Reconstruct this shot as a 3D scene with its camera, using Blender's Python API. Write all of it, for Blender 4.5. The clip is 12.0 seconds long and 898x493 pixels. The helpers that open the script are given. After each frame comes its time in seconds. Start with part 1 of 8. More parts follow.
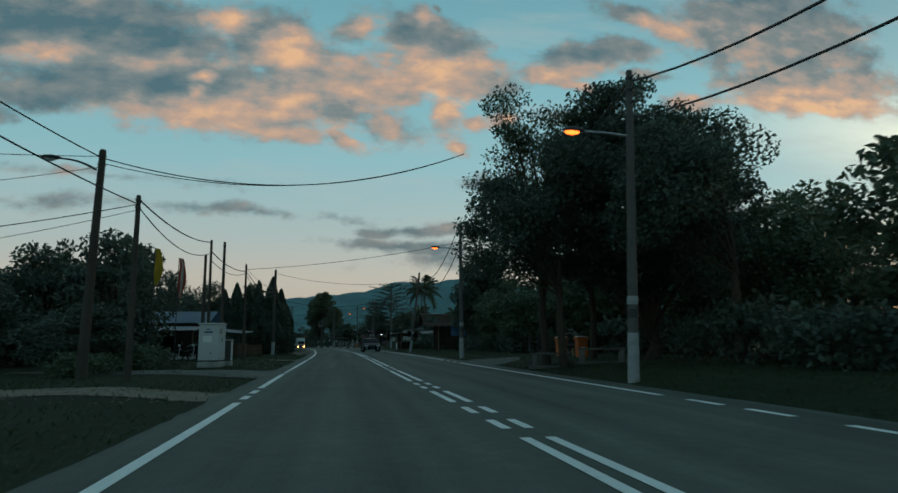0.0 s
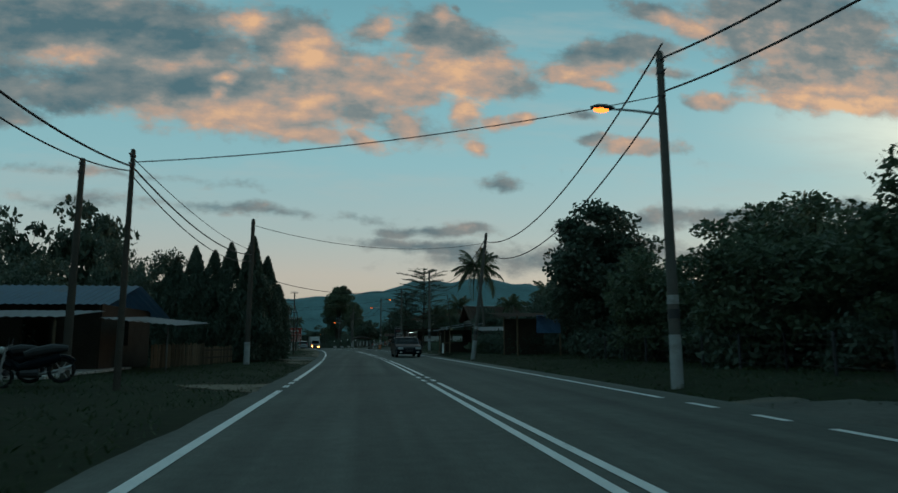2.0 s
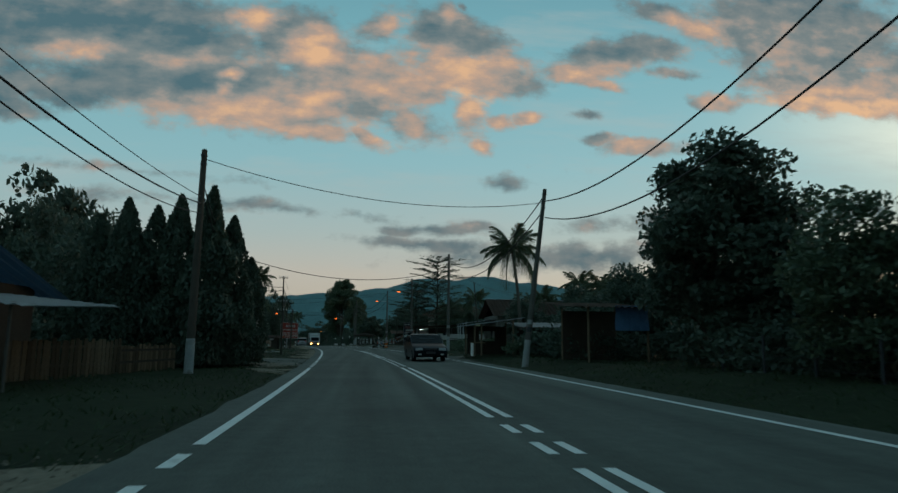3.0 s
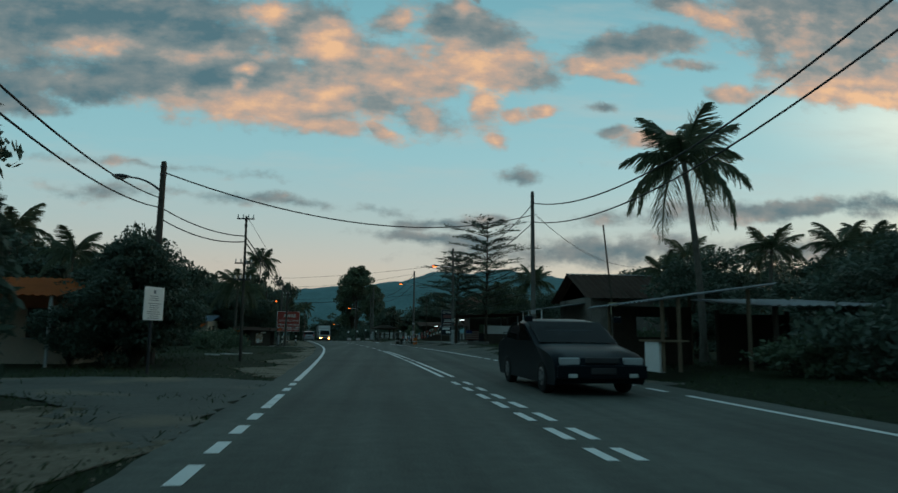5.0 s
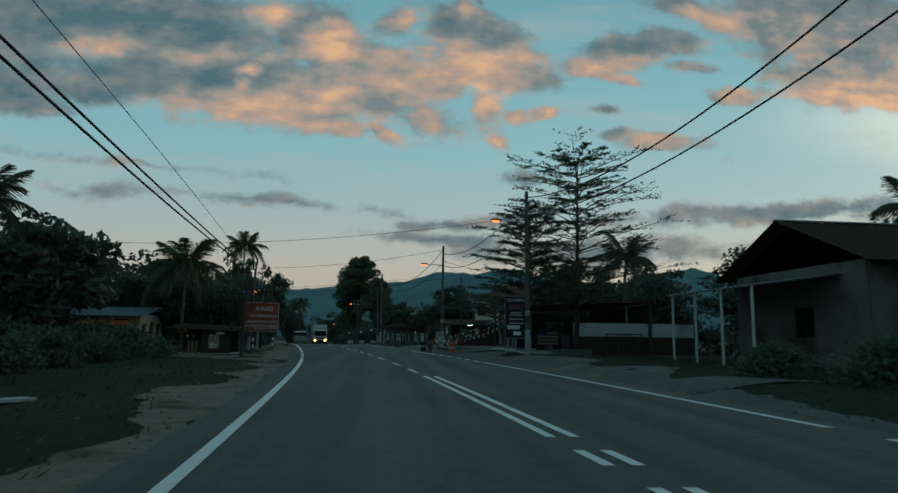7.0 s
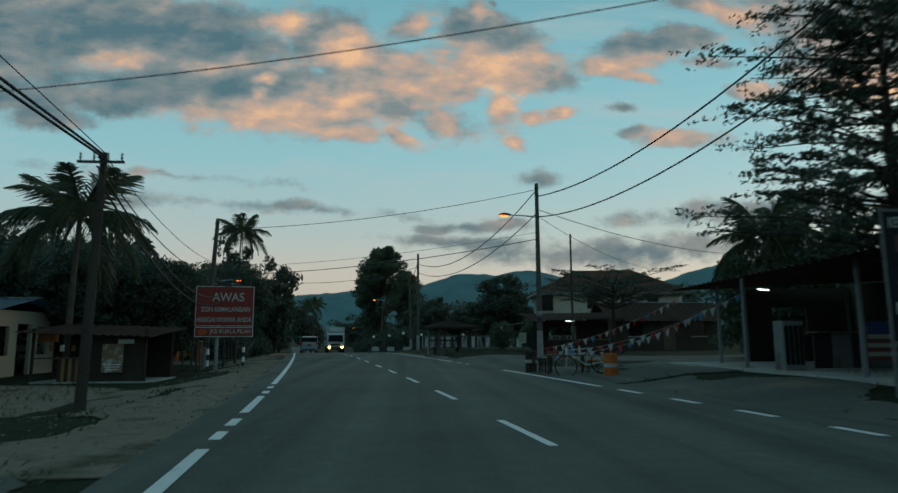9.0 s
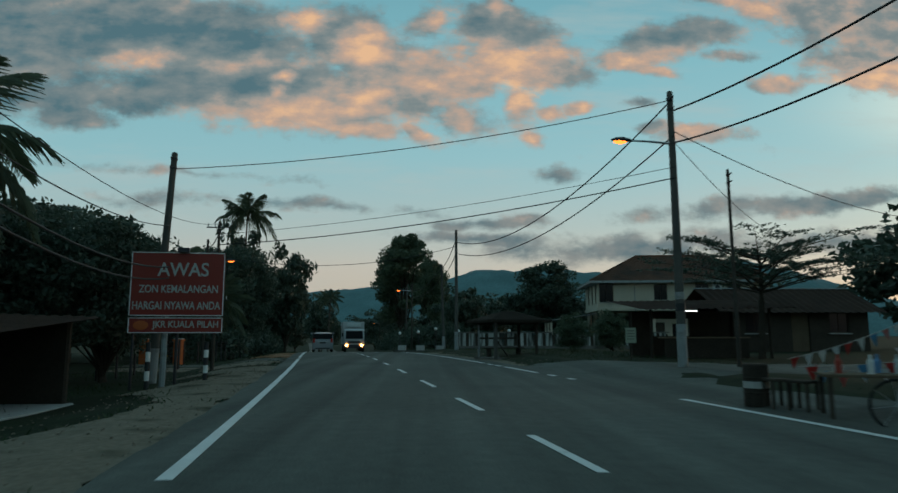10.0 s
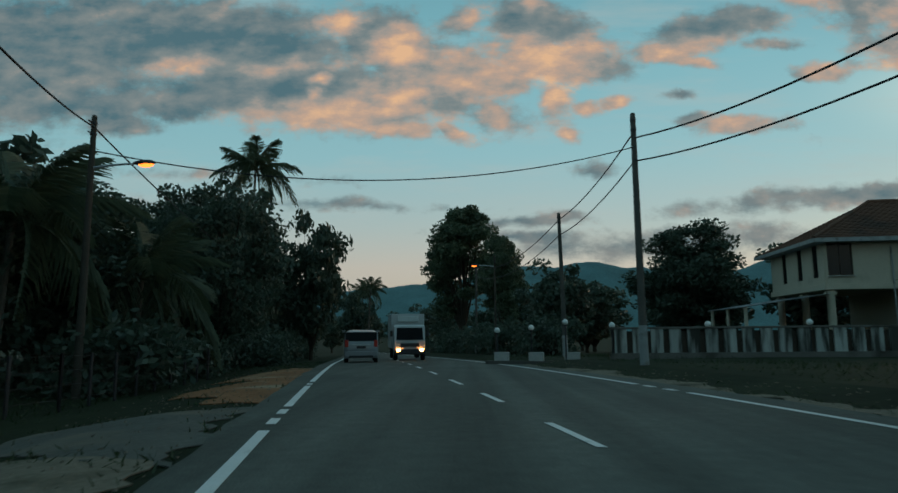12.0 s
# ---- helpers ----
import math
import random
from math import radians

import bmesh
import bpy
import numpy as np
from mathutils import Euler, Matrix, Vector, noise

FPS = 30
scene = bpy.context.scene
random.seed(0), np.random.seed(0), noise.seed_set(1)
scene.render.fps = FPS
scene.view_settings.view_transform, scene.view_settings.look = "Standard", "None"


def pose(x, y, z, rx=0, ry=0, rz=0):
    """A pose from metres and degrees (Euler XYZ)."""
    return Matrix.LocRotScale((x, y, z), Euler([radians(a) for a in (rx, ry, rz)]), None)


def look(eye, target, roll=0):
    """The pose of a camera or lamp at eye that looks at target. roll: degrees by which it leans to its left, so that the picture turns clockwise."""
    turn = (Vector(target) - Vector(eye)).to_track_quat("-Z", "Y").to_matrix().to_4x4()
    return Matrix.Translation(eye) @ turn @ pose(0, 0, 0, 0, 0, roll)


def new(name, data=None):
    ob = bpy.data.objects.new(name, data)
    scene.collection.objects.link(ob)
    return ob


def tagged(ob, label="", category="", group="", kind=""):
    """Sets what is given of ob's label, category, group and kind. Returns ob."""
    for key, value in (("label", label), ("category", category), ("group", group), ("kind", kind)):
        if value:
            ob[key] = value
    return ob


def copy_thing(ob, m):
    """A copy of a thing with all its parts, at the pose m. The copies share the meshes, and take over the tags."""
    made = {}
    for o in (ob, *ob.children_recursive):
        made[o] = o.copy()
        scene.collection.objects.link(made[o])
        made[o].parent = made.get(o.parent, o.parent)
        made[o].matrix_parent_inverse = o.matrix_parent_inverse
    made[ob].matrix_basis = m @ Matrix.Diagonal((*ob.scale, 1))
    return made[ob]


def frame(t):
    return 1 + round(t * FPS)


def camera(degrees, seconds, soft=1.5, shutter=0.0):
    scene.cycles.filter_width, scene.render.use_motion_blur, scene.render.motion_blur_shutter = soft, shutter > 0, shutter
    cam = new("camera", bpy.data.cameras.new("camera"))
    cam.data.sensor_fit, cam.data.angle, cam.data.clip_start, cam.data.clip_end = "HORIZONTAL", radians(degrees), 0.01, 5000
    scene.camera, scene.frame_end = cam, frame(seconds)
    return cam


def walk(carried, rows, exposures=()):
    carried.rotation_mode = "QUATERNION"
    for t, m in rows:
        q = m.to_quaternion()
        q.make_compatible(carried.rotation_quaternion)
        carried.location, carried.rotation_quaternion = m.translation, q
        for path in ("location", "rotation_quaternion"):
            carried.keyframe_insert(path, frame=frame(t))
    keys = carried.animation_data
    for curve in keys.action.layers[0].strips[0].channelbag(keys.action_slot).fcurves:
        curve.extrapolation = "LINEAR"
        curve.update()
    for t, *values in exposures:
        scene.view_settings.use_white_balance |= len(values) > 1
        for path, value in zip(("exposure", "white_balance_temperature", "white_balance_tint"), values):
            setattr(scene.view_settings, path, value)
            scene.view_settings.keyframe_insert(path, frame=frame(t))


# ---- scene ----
cam = camera(70.0, 12.0, 1.5, 0.2)
PATH = [
    (0, (1.203, -7.324, 0.947), (1.52, -5.371, 1.241), -0.5),
    (0.5, (1.2, -1.937, 0.965), (1.491, 0.019, 1.261), -0.4),
    (1, (1.137, 3.588, 0.965), (1.412, 5.547, 1.262), -0.7),
    (1.5, (1.019, 9.173, 0.993), (1.285, 11.133, 1.289), -0.5),
    (2, (0.934, 14.701, 1.02), (1.193, 16.662, 1.314), -0.2),
    (2.5, (0.889, 20.145, 1.003), (1.143, 22.108, 1.294), 0.1),
    (3, (0.755, 25.635, 1.055), (1.003, 27.598, 1.344), 0.5),
    (5, (0.085, 46.385, 1.05), (0.289, 48.356, 1.32), 0.6),
    (5.5, (-0.184, 51.726, 1.088), (0.023, 53.696, 1.359), 0.8),
    (6, (-0.375, 56.905, 1.051), (-0.167, 58.876, 1.323), 0.7),
    (6.5, (-0.626, 62.316, 1.067), (-0.421, 64.286, 1.338), 0.8),
    (8.5, (-1.828, 83.553, 1.017), (-1.672, 85.527, 1.304), 0.1),
    (9, (-2.289, 88.759, 1.06), (-2.149, 90.734, 1.342), -0.2),
    (9.5, (-2.791, 94.119, 1.079), (-2.676, 96.097, 1.356), -0.3),
    (10, (-3.373, 99.194, 1.09), (-3.288, 101.174, 1.361), -0.1),
    (10.5, (-4.036, 104.153, 1.046), (-3.982, 106.134, 1.317), 0.0),
    (11, (-4.764, 109.2, 1.013), (-4.733, 111.18, 1.29), 0.2),
    (11.5, (-5.587, 115.563, 1.039), (-5.599, 117.545, 1.31), -0.5),
    (12, (-6.6, 120.894, 1.093), (-6.63, 122.877, 1.359), -0.5),
]
walk(cam, [(t, look(eye, target, roll)) for t, eye, target, roll in PATH],
     [(0, 0.05), (0.5, 0.1), (1, 0.34), (1.5, 0.48), (2, 0.02), (3, 0.0), (5, 0.18), (5.5, 0.14), (6.5, -0.04), (8.5, 0.03), (9, 0.16), (9.5, 0.14), (11, 0.06), (12, 0.04)])

# ---- light: an evening sky with lit clouds, and a faint wide sun low ahead ----
def sky_world():
    w = bpy.data.worlds.new("evening_sky")
    scene.world = w
    w.use_nodes = True
    nt = w.node_tree
    nt.nodes.clear()
    N, L = nt.nodes, nt.links

    def math_node(tree, op, a, b=0.0, clamp=False):
        n = tree.nodes.new("ShaderNodeMath")
        n.operation, n.use_clamp = op, clamp
        for i, v in enumerate((a, b)):
            if isinstance(v, (int, float)):
                n.inputs[i].default_value = v
            else:
                tree.links.new(v, n.inputs[i])
        return n.outputs[0]

    # cloud thickness at a place of the sky's dome, unrolled ahead of the road
    g = bpy.data.node_groups.new("cloud_thickness", "ShaderNodeTree")
    g.interface.new_socket("place", in_out="INPUT", socket_type="NodeSocketVector")
    g.interface.new_socket("thickness", in_out="OUTPUT", socket_type="NodeSocketFloat")
    g.interface.new_socket("sunlit", in_out="OUTPUT", socket_type="NodeSocketFloat")
    gi, go = g.nodes.new("NodeGroupInput"), g.nodes.new("NodeGroupOutput")
    warp = g.nodes.new("ShaderNodeTexNoise")
    warp.inputs["Scale"].default_value, warp.inputs["Detail"].default_value, warp.inputs["Roughness"].default_value = 7.0, 8.0, 0.60
    g.links.new(gi.outputs[0], warp.inputs["Vector"])
    sub = g.nodes.new("ShaderNodeVectorMath"); sub.operation = "SUBTRACT"
    g.links.new(warp.outputs["Color"], sub.inputs[0]); sub.inputs[1].default_value = (0.5, 0.5, 0.5)
    mul = g.nodes.new("ShaderNodeVectorMath"); mul.operation = "MULTIPLY"
    g.links.new(sub.outputs[0], mul.inputs[0]); mul.inputs[1].default_value = (0.085, 0.055, 0.0)
    add = g.nodes.new("ShaderNodeVectorMath"); add.operation = "ADD"
    g.links.new(gi.outputs[0], add.inputs[0]); g.links.new(mul.outputs[0], add.inputs[1])
    flat = g.nodes.new("ShaderNodeVectorMath"); flat.operation = "MULTIPLY"
    g.links.new(add.outputs[0], flat.inputs[0]); flat.inputs[1].default_value = (1, 1, 0)

    def after(vector, before):
        """The vector, worked out once the field before it is known: keeps the long sum of banks small in memory."""
        if before is None:
            return vector
        n = g.nodes.new("ShaderNodeVectorMath"); n.operation = "MULTIPLY_ADD"
        g.links.new(before, n.inputs[0]); n.inputs[1].default_value = (1e-7, 1e-7, 0); g.links.new(vector, n.inputs[2])
        return n.outputs[0]

    total = None
    for u, v, a, b, turn, weight in CLOUDS:
        m = g.nodes.new("ShaderNodeMapping"); m.vector_type = "TEXTURE"
        m.inputs["Location"].default_value = (u, v, 0)
        m.inputs["Rotation"].default_value = (0, 0, radians(turn))
        m.inputs["Scale"].default_value = (a, b, 1)
        g.links.new(after(flat.outputs[0], total), m.inputs["Vector"])
        ln = g.nodes.new("ShaderNodeVectorMath"); ln.operation = "LENGTH"
        g.links.new(m.outputs[0], ln.inputs[0])
        one = math_node(g, "SUBTRACT", 1.0, ln.outputs["Value"])
        one = math_node(g, "MULTIPLY", one, weight)
        total = one if total is None else math_node(g, "MAXIMUM", total, one)
    fine = g.nodes.new("ShaderNodeTexNoise")
    fine.inputs["Scale"].default_value, fine.inputs["Detail"].default_value, fine.inputs["Roughness"].default_value = 10.0, 10.0, 0.66
    st = g.nodes.new("ShaderNodeMapping"); st.inputs["Scale"].default_value = (1, 1.7, 1)
    g.links.new(gi.outputs[0], st.inputs["Vector"]); g.links.new(st.outputs[0], fine.inputs["Vector"])
    f = math_node(g, "SUBTRACT", fine.outputs["Fac"], 0.5)
    f = math_node(g, "MULTIPLY", f, 2.5)
    # rounded heads along the edges of the banks
    heads = g.nodes.new("ShaderNodeTexVoronoi"); heads.feature = "SMOOTH_F1"
    heads.inputs["Scale"].default_value, heads.inputs["Detail"].default_value, heads.inputs["Roughness"].default_value = 19.0, 2.0, 0.55
    heads.inputs["Smoothness"].default_value = 0.6
    g.links.new(add.outputs[0], heads.inputs["Vector"])
    f = math_node(g, "ADD", f, math_node(g, "MULTIPLY", math_node(g, "SUBTRACT", 1.25, heads.outputs["Distance"]), 0.42))
    low = math_node(g, "MAXIMUM", total, -0.75)
    g.links.new(math_node(g, "ADD", low, f), go.inputs[0])
    # where the low sun still reaches the clouds
    warm = None
    for u, v, a, b, turn, weight in SUNLIT:
        m = g.nodes.new("ShaderNodeMapping"); m.vector_type = "TEXTURE"
        m.inputs["Location"].default_value = (u, v, 0)
        m.inputs["Rotation"].default_value = (0, 0, radians(turn))
        m.inputs["Scale"].default_value = (a, b, 1)
        g.links.new(after(flat.outputs[0], warm), m.inputs["Vector"])
        ln = g.nodes.new("ShaderNodeVectorMath"); ln.operation = "LENGTH"
        g.links.new(m.outputs[0], ln.inputs[0])
        one = math_node(g, "MULTIPLY", math_node(g, "SUBTRACT", 1.0, ln.outputs["Value"]), weight)
        warm = one if warm is None else math_node(g, "MAXIMUM", warm, one)
    puff = g.nodes.new("ShaderNodeTexNoise")
    puff.inputs["Scale"].default_value, puff.inputs["Detail"].default_value = 16.0, 10.0
    g.links.new(st.outputs[0], puff.inputs["Vector"])
    pf = math_node(g, "MULTIPLY", math_node(g, "SUBTRACT", puff.outputs["Fac"], 0.5), 1.7)
    g.links.new(math_node(g, "ADD", math_node(g, "MAXIMUM", warm, -0.30), math_node(g, "ADD", pf, math_node(g, "MULTIPLY", f, 0.22))), go.inputs[1])

    geo = N.new("ShaderNodeTexCoord")
    sep = N.new("ShaderNodeSeparateXYZ"); L.new(geo.outputs["Generated"], sep.inputs[0])
    y = math_node(nt, "MAXIMUM", sep.outputs[1], 0.3)
    u = math_node(nt, "DIVIDE", sep.outputs[0], y)
    v = math_node(nt, "DIVIDE", sep.outputs[2], y)
    place = N.new("ShaderNodeCombineXYZ"); L.new(u, place.inputs[0]); L.new(v, place.inputs[1])
    here = N.new("ShaderNodeGroup"); here.node_tree = g; L.new(place.outputs[0], here.inputs[0])
    # fine relief a step towards the low sun
    relief = []
    for step in ((0.0, 0.0, 0.0), (0.010, -0.018, 0.0)):
        mv = N.new("ShaderNodeMapping"); mv.inputs["Location"].default_value, mv.inputs["Scale"].default_value = step, (1, 1.7, 1)
        tn = N.new("ShaderNodeTexNoise")
        tn.inputs["Scale"].default_value, tn.inputs["Detail"].default_value, tn.inputs["Roughness"].default_value = 10.0, 5.0, 0.6
        L.new(place.outputs[0], mv.inputs["Vector"]); L.new(mv.outputs[0], tn.inputs["Vector"])
        relief.append(tn.outputs["Fac"])
    cover = N.new("ShaderNodeMapRange"); cover.interpolation_type = "SMOOTHSTEP"
    L.new(here.outputs[0], cover.inputs["Value"])
    cover.inputs["From Min"].default_value, cover.inputs["From Max"].default_value = -0.28, 0.58
    # low light from the horizon catches the under and sunward edges
    edge = math_node(nt, "SUBTRACT", 0.35, here.outputs[0])
    slope = math_node(nt, "SUBTRACT", relief[0], relief[1])
    lit = math_node(nt, "ADD", math_node(nt, "MULTIPLY", edge, 0.12), math_node(nt, "MULTIPLY", here.outputs[1], 0.56))
    lit = math_node(nt, "ADD", lit, math_node(nt, "MULTIPLY", slope, 0.9))
    # long streaks drawn out across the banks
    streak = N.new("ShaderNodeTexNoise")
    streak.inputs["Scale"].default_value, streak.inputs["Detail"].default_value, streak.inputs["Roughness"].default_value = 3.0, 8.0, 0.6
    sm = N.new("ShaderNodeMapping"); sm.inputs["Scale"].default_value, sm.inputs["Rotation"].default_value = (1.0, 5.0, 1), (0, 0, 0.06)
    L.new(place.outputs[0], sm.inputs["Vector"]); L.new(sm.outputs[0], streak.inputs["Vector"])
    lit = math_node(nt, "ADD", lit, math_node(nt, "MULTIPLY", math_node(nt, "SUBTRACT", streak.outputs["Fac"], 0.5), 0.75))
    lit = math_node(nt, "ADD", lit, 0.40, clamp=True)
    cloud = N.new("ShaderNodeValToRGB"); L.new(lit, cloud.inputs[0])
    cr = cloud.color_ramp
    cr.elements[0].position, cr.elements[0].color = 0.0, CLOUD_DARK
    cr.elements[1].position, cr.elements[1].color = 1.0, CLOUD_BRIGHT
    e = cr.elements.new(0.4); e.color = CLOUD_GREY
    e = cr.elements.new(0.56); e.color = CLOUD_TAWNY
    e = cr.elements.new(0.76); e.color = CLOUD_WARM
    # clear sky: paler and pinker towards the horizon
    ramp = N.new("ShaderNodeValToRGB"); L.new(v, ramp.inputs[0])
    el = ramp.color_ramp.elements
    el[0].position, el[0].color = SKY[0][0], SKY[0][1]
    el[1].position, el[1].color = SKY[-1][0], SKY[-1][1]
    for p, c in SKY[1:-1]:
        e = el.new(p); e.color = c
    sky = N.new("ShaderNodeTexSky"); sky.sky_type = "NISHITA"; sky.sun_disc = False
    sky.sun_elevation, sky.sun_rotation = radians(3.0), radians(62)
    air = N.new("ShaderNodeVectorMath"); air.operation = "SCALE"; air.inputs["Scale"].default_value = 0.05
    L.new(sky.outputs[0], air.inputs[0])
    clear = N.new("ShaderNodeVectorMath"); clear.operation = "ADD"
    L.new(ramp.outputs[0], clear.inputs[0]); L.new(air.outputs[0], clear.inputs[1])
    # afterglow where the sun went down
    gm = N.new("ShaderNodeMapping"); gm.vector_type = "TEXTURE"
    gm.inputs["Location"].default_value, gm.inputs["Scale"].default_value = (1.20, 0.38, 0), (0.75, 0.15, 1)
    L.new(place.outputs[0], gm.inputs["Vector"])
    gl = N.new("ShaderNodeVectorMath"); gl.operation = "LENGTH"; L.new(gm.outputs[0], gl.inputs[0])
    gr = N.new("ShaderNodeMapRange"); gr.interpolation_type = "SMOOTHERSTEP"; L.new(gl.outputs["Value"], gr.inputs["Value"])
    gr.inputs["From Min"].default_value, gr.inputs["From Max"].default_value = 1.0, 0.0
    ga = N.new("ShaderNodeVectorMath"); ga.operation = "SCALE"; ga.inputs[0].default_value = (0.52, 0.36, 0.19)
    L.new(gr.outputs[0], ga.inputs["Scale"])
    warmer = N.new("ShaderNodeVectorMath"); warmer.operation = "ADD"
    L.new(clear.outputs[0], warmer.inputs[0]); L.new(ga.outputs[0], warmer.inputs[1])
    clear = warmer
    # thin high veil in streaks over the clear sky
    thin_veil = N.new("ShaderNodeMapRange"); thin_veil.interpolation_type = "SMOOTHSTEP"
    L.new(streak.outputs["Fac"], thin_veil.inputs["Value"])
    thin_veil.inputs["From Min"].default_value, thin_veil.inputs["From Max"].default_value, thin_veil.inputs["To Max"].default_value = 0.46, 0.70, 0.34
    veiled = N.new("ShaderNodeMix"); veiled.data_type = "RGBA"
    L.new(thin_veil.outputs[0], veiled.inputs["Factor"]); L.new(clear.outputs[0], veiled.inputs["A"]); veiled.inputs["B"].default_value = (0.47, 0.52, 0.50, 1)
    mix = N.new("ShaderNodeMix"); mix.data_type = "RGBA"
    L.new(math_node(nt, "MULTIPLY", cover.outputs[0], 0.9), mix.inputs["Factor"])
    L.new(veiled.outputs["Result"], mix.inputs["A"]); L.new(cloud.outputs[0], mix.inputs["B"])
    bg = N.new("ShaderNodeBackground"); bg.inputs["Strength"].default_value = SKY_STRENGTH
    L.new(mix.outputs["Result"], bg.inputs[0])
    out = N.new("ShaderNodeOutputWorld"); L.new(bg.outputs[0], out.inputs[0])


# cloud banks: place ahead (across, up), half sizes, turn, weight
CLOUDS = [
    (-0.74, 0.47, 0.36, 0.13, 0, 1.4),
    (-0.66, 0.375, 0.22, 0.03, 0, 1.0),
    (-0.428, 0.481, 0.307, 0.081, -5, 1.7),
    (-0.230, 0.393, 0.317, 0.066, -6, 1.5),
    (-0.185, 0.368, 0.168, 0.034, 6, 1.2),
    (-0.108, 0.468, 0.118, 0.061, -28, 1.5),
    (0.013, 0.417, 0.121, 0.039, -10, 1.4),
    (-0.557, 0.340, 0.065, 0.022, 0, 1),
    (-0.461, 0.371, 0.092, 0.022, -5, 0.9),
    (-0.089, 0.323, 0.072, 0.016, -6, 1),
    (-0.012, 0.318, 0.038, 0.014, -20, 0.9),
    (0.056, 0.356, 0.028, 0.021, -40, 0.9),
    (0.002, 0.503, 0.049, 0.020, 12, 1),
    (0.139, 0.499, 0.096, 0.046, -14, 1.6),
    (0.164, 0.444, 0.120, 0.042, -3, 1.4),
    (0.162, 0.372, 0.044, 0.035, -50, 1.1),
    (0.183, 0.317, 0.017, 0.015, 0, 0.9),
    (0.207, 0.364, 0.033, 0.012, -5, 0.9),
    (0.251, 0.368, 0.029, 0.009, 5, 0.9),
    (0.396, 0.491, 0.096, 0.035, 8, 1.3),
    (0.340, 0.456, 0.070, 0.020, 8, 1.2),
    (0.379, 0.435, 0.060, 0.011, -5, 0.8),
    (0.472, 0.500, 0.077, 0.023, -5, 1),
    (0.522, 0.462, 0.052, 0.010, -3, 0.8),
    (0.506, 0.566, 0.078, 0.021, -12, 1),
    (0.567, 0.544, 0.053, 0.021, -5, 0.9),
    (0.771, 0.552, 0.208, 0.103, -6, 1.7),
    (0.840, 0.455, 0.187, 0.053, 0, 1.4),
    (0.827, 0.422, 0.196, 0.019, 0, 1.2),
    (0.603, 0.415, 0.052, 0.014, 0, 0.9),
    (0.382, 0.332, 0.042, 0.012, 0, 1),
    (0.446, 0.320, 0.065, 0.015, 4, 0.9),
    (0.358, 0.377, 0.026, 0.008, 0, 0.7),
    (0.110, 0.545, 0.027, 0.014, 0, 0.9),
    (0.144, 0.552, 0.012, 0.007, 0, 0.8),
    (0.215, 0.256, 0.032, 0.0112, 0, 0.5),
    (0.115, 0.172, 0.090, 0.0112, 3, 0.8),
    (0.090, 0.146, 0.108, 0.0104, -2, 0.8),
    (0.640, 0.212, 0.270, 0.0192, 5, 0.9),
    (0.360, 0.135, 0.216, 0.0208, 2, 0.7),
    (0.850, 0.150, 0.315, 0.0176, 2, 0.5),
    (-0.380, 0.253, 0.108, 0.0056, -4, 0.3),
    (-0.200, 0.200, 0.144, 0.0048, -3, 0.2),
]
SUNLIT = [
    (-0.453, 0.429, 0.082, 0.018, 0, 1),
    (-0.312, 0.441, 0.169, 0.017, 3, 0.55),
    (-0.178, 0.513, 0.042, 0.041, 30, 1.1),
    (-0.097, 0.467, 0.069, 0.049, -25, 1.2),
    (-0.202, 0.355, 0.217, 0.039, 6, 1.1),
    (-0.096, 0.382, 0.105, 0.038, 0, 1.1),
    (0.013, 0.409, 0.156, 0.049, -12, 1),
    (-0.221, 0.418, 0.025, 0.015, 0, 1),
    (-0.226, 0.387, 0.021, 0.018, 0, 0.9),
    (-0.089, 0.323, 0.099, 0.024, -6, 0.8),
    (-0.007, 0.318, 0.072, 0.032, -20, 0.9),
    (0.056, 0.356, 0.036, 0.032, -40, 0.9),
    (0.020, 0.511, 0.049, 0.025, 10, 0.7),
    (0.154, 0.447, 0.137, 0.045, 0, 1.2),
    (0.164, 0.391, 0.068, 0.076, 0, 1.2),
    (0.182, 0.317, 0.030, 0.032, 0, 1),
    (0.207, 0.364, 0.087, 0.025, 0, 1),
    (0.340, 0.453, 0.081, 0.021, 8, 1.1),
    (0.385, 0.469, 0.099, 0.018, 8, 0.6),
    (0.379, 0.435, 0.078, 0.017, -5, 0.8),
    (0.562, 0.545, 0.075, 0.029, -5, 0.9),
    (0.724, 0.496, 0.211, 0.084, 0, 0.5),
    (0.828, 0.444, 0.242, 0.050, 0, 0.85),
    (0.838, 0.421, 0.256, 0.025, 2, 1.5),
    (0.446, 0.320, 0.091, 0.025, 3, 0.8),
    (0.603, 0.421, 0.082, 0.027, 0, 0.8),
    (0.260, 0.369, 0.046, 0.015, 0, 0.8),
    (0.110, 0.543, 0.035, 0.022, 0, 0.8),
]
SKY = [
    (0.00, (0.37, 0.35, 0.33, 1)),
    (0.10, (0.44, 0.415, 0.385, 1)),
    (0.17, (0.335, 0.435, 0.44, 1)),
    (0.28, (0.235, 0.455, 0.50, 1)),
    (0.45, (0.17, 0.42, 0.478, 1)),
    (0.70, (0.10, 0.28, 0.34, 1)),
    (1.00, (0.10, 0.24, 0.29, 1)),
]
